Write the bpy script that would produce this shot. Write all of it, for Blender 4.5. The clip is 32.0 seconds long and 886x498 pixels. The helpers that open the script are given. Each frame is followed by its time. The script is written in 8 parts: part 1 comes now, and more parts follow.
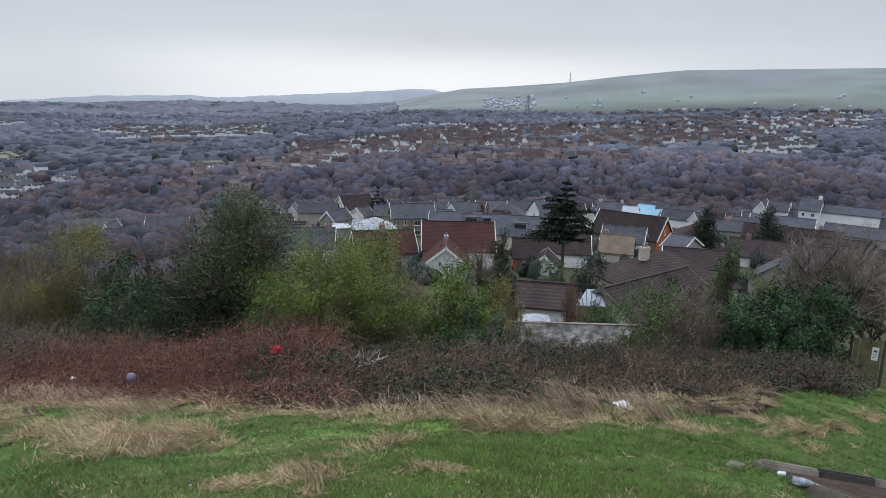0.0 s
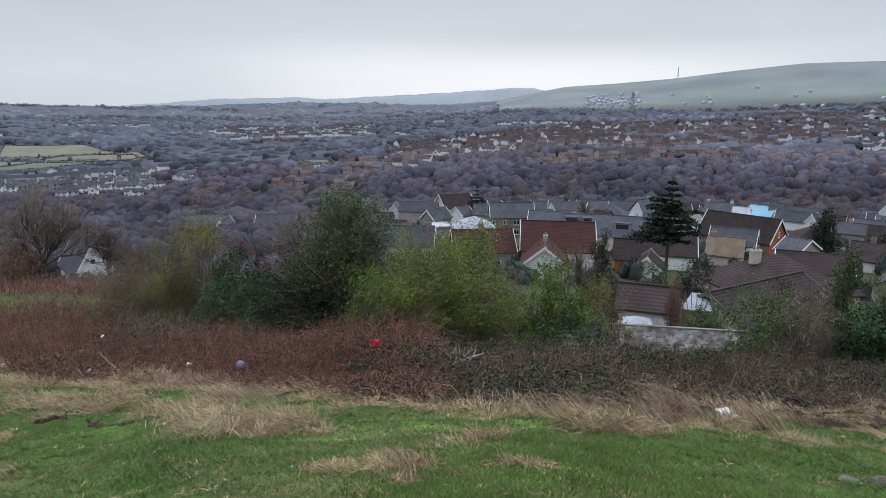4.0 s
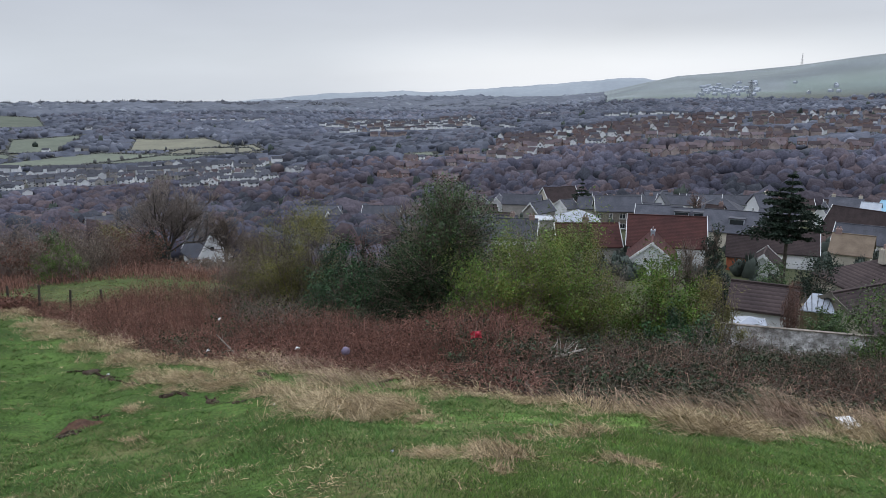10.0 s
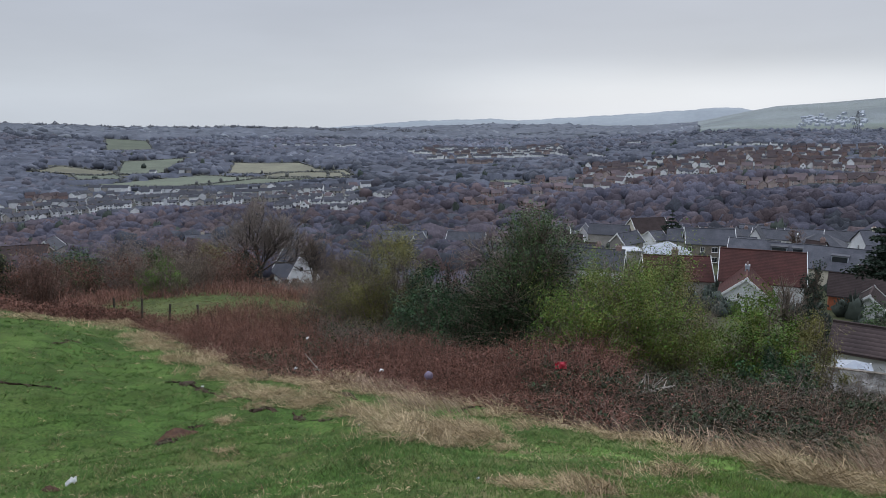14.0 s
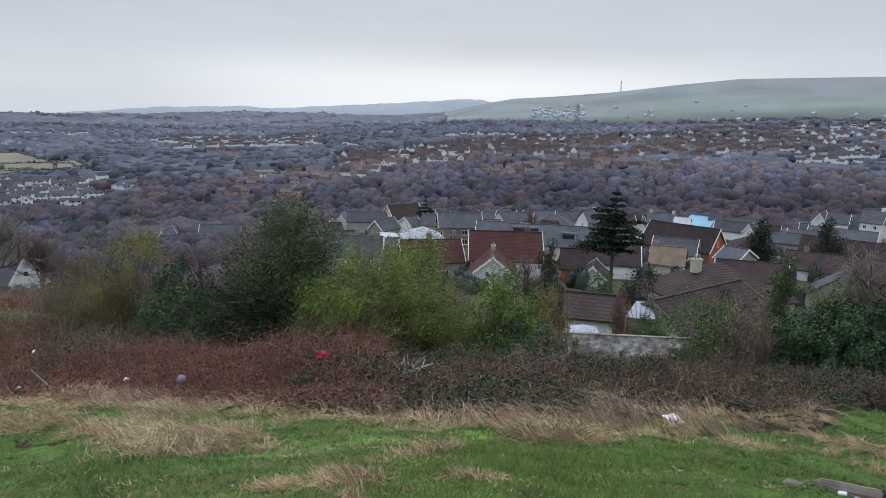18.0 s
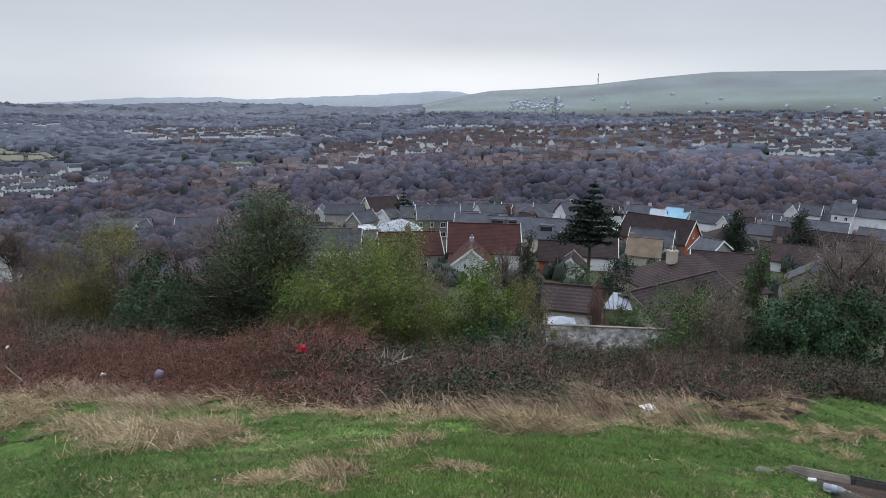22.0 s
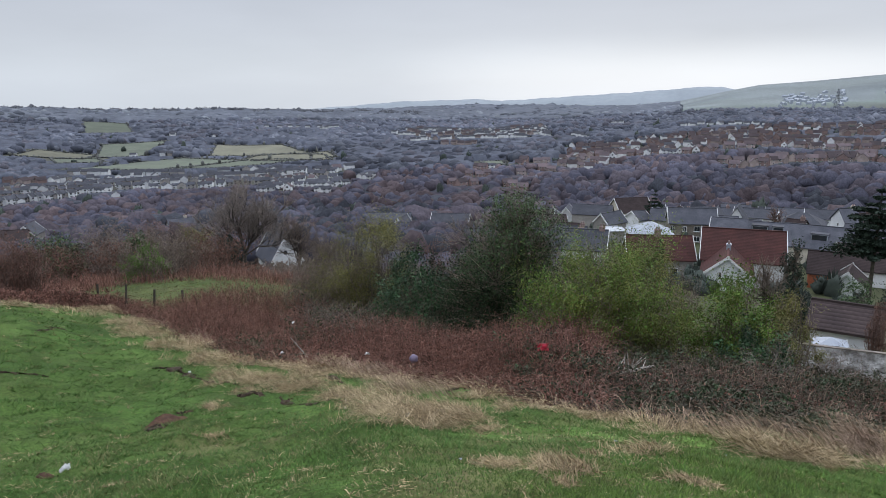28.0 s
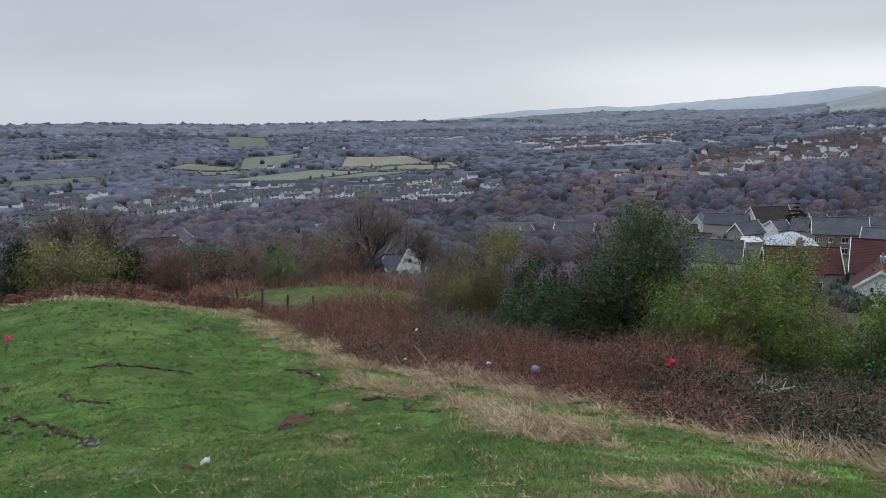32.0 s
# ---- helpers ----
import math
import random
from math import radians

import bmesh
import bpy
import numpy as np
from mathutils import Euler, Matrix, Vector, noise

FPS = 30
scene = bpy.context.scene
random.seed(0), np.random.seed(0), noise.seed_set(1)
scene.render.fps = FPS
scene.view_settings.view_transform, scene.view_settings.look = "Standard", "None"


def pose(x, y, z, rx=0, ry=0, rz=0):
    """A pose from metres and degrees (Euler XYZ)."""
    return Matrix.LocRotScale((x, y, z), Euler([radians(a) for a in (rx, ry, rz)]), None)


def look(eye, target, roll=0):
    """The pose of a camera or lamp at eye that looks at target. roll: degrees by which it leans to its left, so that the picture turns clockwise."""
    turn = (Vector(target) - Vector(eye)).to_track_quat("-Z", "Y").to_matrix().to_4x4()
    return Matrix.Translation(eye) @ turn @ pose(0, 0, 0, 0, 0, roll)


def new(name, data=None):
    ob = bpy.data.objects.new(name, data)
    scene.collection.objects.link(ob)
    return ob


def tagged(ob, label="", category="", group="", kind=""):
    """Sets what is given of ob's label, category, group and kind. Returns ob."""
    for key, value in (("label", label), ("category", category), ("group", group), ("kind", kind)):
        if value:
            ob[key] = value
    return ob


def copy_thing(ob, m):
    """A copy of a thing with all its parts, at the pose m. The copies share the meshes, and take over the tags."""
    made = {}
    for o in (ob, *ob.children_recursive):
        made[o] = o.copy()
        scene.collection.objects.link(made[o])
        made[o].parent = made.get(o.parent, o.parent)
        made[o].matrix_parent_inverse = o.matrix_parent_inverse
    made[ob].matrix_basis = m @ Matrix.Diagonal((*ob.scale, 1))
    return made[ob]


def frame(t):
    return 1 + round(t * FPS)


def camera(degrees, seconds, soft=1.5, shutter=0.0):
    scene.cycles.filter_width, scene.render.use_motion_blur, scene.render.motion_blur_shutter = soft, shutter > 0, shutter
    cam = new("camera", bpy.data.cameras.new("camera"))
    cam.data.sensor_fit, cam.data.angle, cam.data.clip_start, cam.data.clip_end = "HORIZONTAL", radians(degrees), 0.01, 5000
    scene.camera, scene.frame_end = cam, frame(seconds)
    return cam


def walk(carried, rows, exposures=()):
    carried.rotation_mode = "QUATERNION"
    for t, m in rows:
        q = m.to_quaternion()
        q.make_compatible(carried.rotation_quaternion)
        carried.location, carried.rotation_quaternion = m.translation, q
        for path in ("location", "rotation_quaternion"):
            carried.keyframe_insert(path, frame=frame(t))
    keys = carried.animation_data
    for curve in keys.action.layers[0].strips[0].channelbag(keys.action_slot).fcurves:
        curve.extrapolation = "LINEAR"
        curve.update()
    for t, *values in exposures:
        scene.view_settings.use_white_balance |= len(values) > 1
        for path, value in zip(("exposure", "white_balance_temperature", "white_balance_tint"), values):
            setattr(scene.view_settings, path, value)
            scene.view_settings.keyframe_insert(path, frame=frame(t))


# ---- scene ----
cam = camera(63.81, 32.0, soft=0.6)
EYE = 1.6
# seconds, x, y, z from the first eye, yaw, pitch, roll
ROWS = [
    (0.0, -0.000, 0.000, -0.000, 0.00, -12.60, -1.40),
    (0.5, 0.005, 0.011, -0.015, 1.02, -12.62, -1.28),
    (1.0, 0.005, -0.003, -0.015, 1.60, -12.60, -1.21),
    (1.5, 0.001, -0.000, -0.007, 2.11, -12.76, -1.20),
    (2.0, 0.003, -0.001, -0.008, 3.17, -12.83, -1.08),
    (2.5, 0.018, -0.040, -0.005, 4.75, -12.93, -0.80),
    (3.0, 0.021, -0.054, -0.009, 5.98, -12.81, -0.75),
    (3.5, 0.029, -0.050, -0.010, 7.25, -12.76, -0.61),
    (5.5, 0.019, -0.062, -0.015, 9.33, -13.14, -0.08),
    (6.0, 0.027, -0.070, -0.004, 9.79, -13.35, 0.07),
    (6.5, 0.025, -0.065, -0.011, 10.00, -13.54, 0.13),
    (7.0, 0.024, -0.060, -0.014, 10.15, -13.74, 0.15),
    (7.5, 0.036, -0.056, -0.014, 10.56, -13.79, 0.18),
    (8.0, 0.024, -0.055, -0.022, 11.09, -13.89, 0.26),
    (8.5, 0.019, -0.073, -0.017, 11.33, -13.87, 0.13),
    (9.0, 0.026, -0.060, -0.025, 11.96, -13.64, -0.10),
    (9.5, 0.025, -0.053, -0.021, 14.59, -13.63, 0.25),
    (10.0, 0.034, -0.061, -0.014, 16.58, -13.39, 0.45),
    (10.5, 0.067, -0.156, 0.010, 18.68, -13.03, 0.69),
    (11.0, 0.062, -0.162, 0.013, 20.35, -12.86, 0.97),
    (11.5, 0.054, -0.151, 0.010, 21.12, -12.69, 0.96),
    (12.0, 0.056, -0.152, 0.008, 21.70, -12.35, 0.61),
    (12.5, 0.054, -0.161, 0.011, 22.21, -11.94, 0.33),
    (13.0, 0.029, -0.129, 0.000, 23.23, -11.44, 0.23),
    (13.5, 0.011, -0.116, -0.008, 23.48, -11.23, 0.10),
    (15.5, -0.058, -0.111, 0.005, 20.61, -11.18, -0.77),
    (16.0, 0.003, -0.092, -0.001, 15.44, -11.08, -1.53),
    (16.5, 0.018, -0.024, -0.023, 10.04, -10.90, -2.08),
    (17.0, 0.008, 0.019, -0.040, 5.84, -11.16, -2.33),
    (17.5, 0.012, 0.054, -0.048, 4.47, -11.68, -1.76),
    (18.0, 0.017, 0.053, -0.052, 3.90, -11.90, -1.17),
    (18.5, 0.046, 0.013, -0.039, 3.68, -12.15, -0.86),
    (19.0, 0.032, 0.014, -0.035, 3.31, -12.39, -0.95),
    (19.5, 0.027, 0.014, -0.041, 2.83, -12.45, -1.05),
    (20.0, 0.018, 0.003, -0.035, 2.14, -12.54, -1.17),
    (20.5, 0.009, 0.002, -0.031, 2.03, -12.54, -1.31),
    (21.0, 0.011, 0.010, -0.030, 1.98, -12.54, -1.39),
    (21.5, 0.001, 0.003, -0.029, 1.98, -12.45, -1.45),
    (22.0, 0.007, 0.009, -0.026, 2.11, -12.49, -1.36),
    (22.5, 0.007, 0.006, -0.029, 2.34, -12.39, -1.39),
    (23.0, 0.002, 0.000, -0.021, 2.51, -12.40, -1.44),
    (23.5, -0.037, 0.002, -0.019, 2.87, -12.46, -1.81),
    (24.0, -0.041, -0.007, -0.006, 7.23, -12.64, -0.99),
    (24.5, -0.029, -0.030, 0.001, 11.44, -12.48, -0.13),
    (25.0, -0.031, -0.060, 0.006, 15.23, -12.33, 0.68),
    (25.5, -0.031, -0.086, 0.012, 17.65, -12.37, 1.16),
    (27.5, 0.061, -0.253, 0.094, 20.81, -12.36, 0.43),
    (28.0, 0.070, -0.249, 0.092, 22.17, -12.70, 0.35),
    (28.5, 0.074, -0.247, 0.095, 24.60, -12.99, 0.70),
    (29.0, 0.074, -0.236, 0.087, 25.96, -13.58, 0.97),
    (29.5, 0.062, -0.230, 0.083, 27.09, -13.67, 1.20),
    (30.0, 0.049, -0.216, 0.085, 28.20, -13.44, 1.28),
    (30.5, 0.050, -0.225, 0.086, 29.22, -12.90, 1.28),
    (31.0, 0.047, -0.222, 0.083, 30.63, -12.32, 1.44),
    (31.5, 0.050, -0.227, 0.087, 31.48, -12.09, 1.70),
    (32.0, 0.057, -0.222, 0.092, 32.21, -11.76, 1.95),
]
walk(cam, [(t, pose(x, y, EYE + z, 0, 0, yaw) @ pose(0, 0, 0, pitch) @ pose(0, 0, 0, 0, roll) @ pose(0, 0, 0, 90)) for t, x, y, z, yaw, pitch, roll in ROWS], [(0.0, 0.0), (9.0, 0.0), (11.0, -0.07), (12.2, -0.1), (13.3, -0.17), (16.0, -0.03), (18.0, 0.0), (23.0, 0.0), (25.0, -0.05), (27.5, 0.02), (29.2, 0.03), (30.2, -0.07), (32.0, -0.08)])
# ---- sky and light: an overcast winter day, brightest low over the valley's mouth ----
SUN_AZ, SUN_EL = 4.0, 32.0
world = bpy.data.worlds.new("overcast_sky")
scene.world = world
world.use_nodes = True
wt = world.node_tree
wt.nodes.clear()
w_out = wt.nodes.new("ShaderNodeOutputWorld")
w_bg = wt.nodes.new("ShaderNodeBackground")
w_sky = wt.nodes.new("ShaderNodeTexSky")
w_sky.sky_type, w_sky.sun_disc = "NISHITA", False
w_sky.sun_elevation, w_sky.sun_rotation = radians(SUN_EL), radians(-SUN_AZ)
w_dim = wt.nodes.new("ShaderNodeMix")
w_dim.data_type, w_dim.blend_type = "RGBA", "MULTIPLY"
w_dim.inputs[0].default_value = 1.0
w_dim.inputs[7].default_value = (0.09, 0.09, 0.09, 1)
wt.links.new(w_sky.outputs[0], w_dim.inputs[6])
w_co = wt.nodes.new("ShaderNodeTexCoord")
w_sep = wt.nodes.new("ShaderNodeSeparateXYZ")
wt.links.new(w_co.outputs["Generated"], w_sep.inputs[0])
w_ramp = wt.nodes.new("ShaderNodeValToRGB")
w_ramp.color_ramp.interpolation = "B_SPLINE"
stops = [(0.0, (0.64, 0.70, 0.785)), (0.03, (0.64, 0.70, 0.785)), (0.07, (0.595, 0.64, 0.725)), (0.13, (0.545, 0.585, 0.67)), (0.3, (0.535, 0.575, 0.665)), (1.0, (0.555, 0.60, 0.69))]
ramp = w_ramp.color_ramp
while len(ramp.elements) < len(stops):
    ramp.elements.new(0.5)
for e, (p, c) in zip(ramp.elements, stops):
    e.position, e.color = p, (*c, 1)
wt.links.new(w_sep.outputs[2], w_ramp.inputs[0])
w_map = wt.nodes.new("ShaderNodeMapping")
w_map.inputs["Scale"].default_value = (1.5, 1.5, 7.0)
w_noise = wt.nodes.new("ShaderNodeTexNoise")
w_noise.inputs["Scale"].default_value, w_noise.inputs["Detail"].default_value = 1.6, 5.0
wt.links.new(w_co.outputs["Generated"], w_map.inputs[0])
wt.links.new(w_map.outputs[0], w_noise.inputs["Vector"])
w_cl = wt.nodes.new("ShaderNodeMapRange")
w_cl.inputs["From Min"].default_value, w_cl.inputs["From Max"].default_value = 0.25, 0.75
w_cl.inputs["To Min"].default_value, w_cl.inputs["To Max"].default_value = 0.93, 1.07
wt.links.new(w_noise.outputs[0], w_cl.inputs[0])
w_cloud = wt.nodes.new("ShaderNodeVectorMath")
w_cloud.operation = "SCALE"
# an overcast sky is about three times as bright overhead as low down
w_zen = wt.nodes.new("ShaderNodeMapRange")
w_zen.interpolation_type = "SMOOTHSTEP"
w_zen.inputs["From Min"].default_value, w_zen.inputs["From Max"].default_value = 0.17, 0.9
w_zen.inputs["To Min"].default_value, w_zen.inputs["To Max"].default_value = 1.0, 3.0
wt.links.new(w_sep.outputs[2], w_zen.inputs[0])
w_both = wt.nodes.new("ShaderNodeMath")
w_both.operation = "MULTIPLY"
wt.links.new(w_cl.outputs[0], w_both.inputs[0])
wt.links.new(w_zen.outputs[0], w_both.inputs[1])
wt.links.new(w_ramp.outputs[0], w_cloud.inputs[0])
wt.links.new(w_both.outputs[0], w_cloud.inputs["Scale"])
# the thinner cloud low down, where the hidden sun is
w_dot = wt.nodes.new("ShaderNodeVectorMath")
w_dot.operation = "DOT_PRODUCT"
gaz, gel = radians(2.0), radians(1.0)
w_dot.inputs[1].default_value = (-math.sin(gaz) * math.cos(gel), math.cos(gaz) * math.cos(gel), math.sin(gel))
wt.links.new(w_co.outputs["Generated"], w_dot.inputs[0])
w_gl = wt.nodes.new("ShaderNodeMapRange")
w_gl.interpolation_type = "SMOOTHSTEP"
w_gl.inputs["From Min"].default_value, w_gl.inputs["From Max"].default_value = 0.90, 1.0
w_gl.inputs["To Min"].default_value, w_gl.inputs["To Max"].default_value = 0.0, 1.0
wt.links.new(w_dot.outputs["Value"], w_gl.inputs[0])
w_lowm = wt.nodes.new("ShaderNodeMapRange")
w_lowm.interpolation_type = "SMOOTHSTEP"
w_lowm.inputs["From Min"].default_value, w_lowm.inputs["From Max"].default_value = 0.075, 0.015
w_lowm.inputs["To Min"].default_value, w_lowm.inputs["To Max"].default_value = 0.0, 0.22
wt.links.new(w_sep.outputs[2], w_lowm.inputs[0])
w_gm = wt.nodes.new("ShaderNodeMath")
w_gm.operation = "MULTIPLY"
wt.links.new(w_gl.outputs[0], w_gm.inputs[0])
wt.links.new(w_lowm.outputs[0], w_gm.inputs[1])
w_add = wt.nodes.new("ShaderNodeMix")
w_add.data_type, w_add.blend_type = "RGBA", "ADD"
w_add.inputs[7].default_value = (1.0, 1.0, 0.97, 1)
wt.links.new(w_gm.outputs[0], w_add.inputs[0])
wt.links.new(w_cloud.outputs[0], w_add.inputs[6])
w_mix = wt.nodes.new("ShaderNodeMix")
w_mix.data_type = "RGBA"
w_mix.inputs[0].default_value = 0.94
wt.links.new(w_dim.outputs[2], w_mix.inputs[6])
wt.links.new(w_add.outputs[2], w_mix.inputs[7])
wt.links.new(w_mix.outputs[2], w_bg.inputs[0])
w_bg.inputs[1].default_value = 1.0
wt.links.new(w_bg.outputs[0], w_out.inputs[0])

sun_data = bpy.data.lights.new("sun", "SUN")
sun_data.energy, sun_data.angle, sun_data.color = 0.6, radians(25), (1.0, 0.96, 0.9)
sun = new("sun", sun_data)
sun_dir = Vector((-math.sin(radians(SUN_AZ)) * math.cos(radians(SUN_EL)), math.cos(radians(SUN_AZ)) * math.cos(radians(SUN_EL)), math.sin(radians(SUN_EL))))
sun.matrix_world = look(sun_dir * 300, (0, 0, 0))
# ---- materials ----
def mat(name, base, second=None, rough=0.85, scale=1.0, detail=6.0, fine=12.0, vary=0.25, bump=0.0, island=0.0, own=0.0, metal=0.0, spec=0.3, attribute="", see=0.0, course=0.0):
    """A surface with a broad and a fine variation; island / own: how much single pieces differ in brightness."""
    m = bpy.data.materials.new(name)
    m.use_nodes = True
    nt = m.node_tree
    n, l = nt.nodes, nt.links
    b = n["Principled BSDF"]
    b.inputs["Roughness"].default_value, b.inputs["Metallic"].default_value = rough, metal
    b.inputs["Specular IOR Level"].default_value = spec
    geo = n.new("ShaderNodeNewGeometry")
    n1, n2 = n.new("ShaderNodeTexNoise"), n.new("ShaderNodeTexNoise")
    n1.inputs["Scale"].default_value, n1.inputs["Detail"].default_value = scale, detail
    n2.inputs["Scale"].default_value, n2.inputs["Detail"].default_value = scale * fine, 4.0
    l.new(geo.outputs["Position"], n1.inputs["Vector"])
    l.new(geo.outputs["Position"], n2.inputs["Vector"])
    mix = n.new("ShaderNodeMix")
    mix.data_type = "RGBA"
    second = second or tuple(c * 0.65 for c in base)
    mix.inputs[6].default_value, mix.inputs[7].default_value = (*base, 1), (*second, 1)
    if attribute:
        at_ = n.new("ShaderNodeAttribute")
        at_.attribute_name = attribute
        dark = n.new("ShaderNodeMix")
        dark.data_type, dark.blend_type = "RGBA", "MULTIPLY"
        dark.inputs[0].default_value = 1.0
        dark.inputs[7].default_value = (*second, 1)
        l.new(at_.outputs["Color"], dark.inputs[6])
        l.new(at_.outputs["Color"], mix.inputs[6])
        l.new(dark.outputs[2], mix.inputs[7])
    st = n.new("ShaderNodeMapRange")
    st.inputs["From Min"].default_value, st.inputs["From Max"].default_value = 0.35, 0.65
    l.new(n1.outputs[0], st.inputs[0])
    l.new(st.outputs[0], mix.inputs[0])
    val = n.new("ShaderNodeMapRange")
    val.inputs["From Min"].default_value, val.inputs["From Max"].default_value = 0.3, 0.7
    val.inputs["To Min"].default_value, val.inputs["To Max"].default_value = 1 - vary, 1 + vary
    l.new(n2.outputs[0], val.inputs[0])
    last = val.outputs[0]
    for amount, source in ((island, geo.outputs["Random Per Island"]), (own, None)):
        if amount:
            if source is None:
                source = n.new("ShaderNodeObjectInfo").outputs["Random"]
            r = n.new("ShaderNodeMapRange")
            r.inputs["To Min"].default_value, r.inputs["To Max"].default_value = 1 - amount, 1 + amount
            l.new(source, r.inputs[0])
            mu = n.new("ShaderNodeMath")
            mu.operation = "MULTIPLY"
            l.new(last, mu.inputs[0])
            l.new(r.outputs[0], mu.inputs[1])
            last = mu.outputs[0]
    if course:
        # rows of tiles or slates, the shade at each lower edge put into the colour
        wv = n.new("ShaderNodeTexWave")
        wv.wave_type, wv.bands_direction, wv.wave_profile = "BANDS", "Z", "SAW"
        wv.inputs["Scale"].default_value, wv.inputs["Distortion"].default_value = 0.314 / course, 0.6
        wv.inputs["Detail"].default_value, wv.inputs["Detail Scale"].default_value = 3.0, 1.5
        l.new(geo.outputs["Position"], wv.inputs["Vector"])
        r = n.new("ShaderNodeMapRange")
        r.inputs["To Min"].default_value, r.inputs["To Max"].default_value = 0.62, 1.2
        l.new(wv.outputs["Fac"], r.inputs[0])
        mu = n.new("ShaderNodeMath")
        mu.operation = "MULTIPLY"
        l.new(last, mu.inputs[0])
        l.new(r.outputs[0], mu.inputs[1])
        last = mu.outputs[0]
    sc = n.new("ShaderNodeVectorMath")
    sc.operation = "SCALE"
    l.new(mix.outputs[2], sc.inputs[0])
    l.new(last, sc.inputs["Scale"])
    l.new(sc.outputs[0], b.inputs["Base Color"])
    if bump:
        bp = n.new("ShaderNodeBump")
        bp.inputs["Strength"].default_value, bp.inputs["Distance"].default_value = min(1.0, bump * 10), bump
        l.new(n2.outputs[0], bp.inputs["Height"])
        l.new(bp.outputs[0], b.inputs["Normal"])
    if see:
        b.inputs["Transmission Weight"].default_value = see
    return m


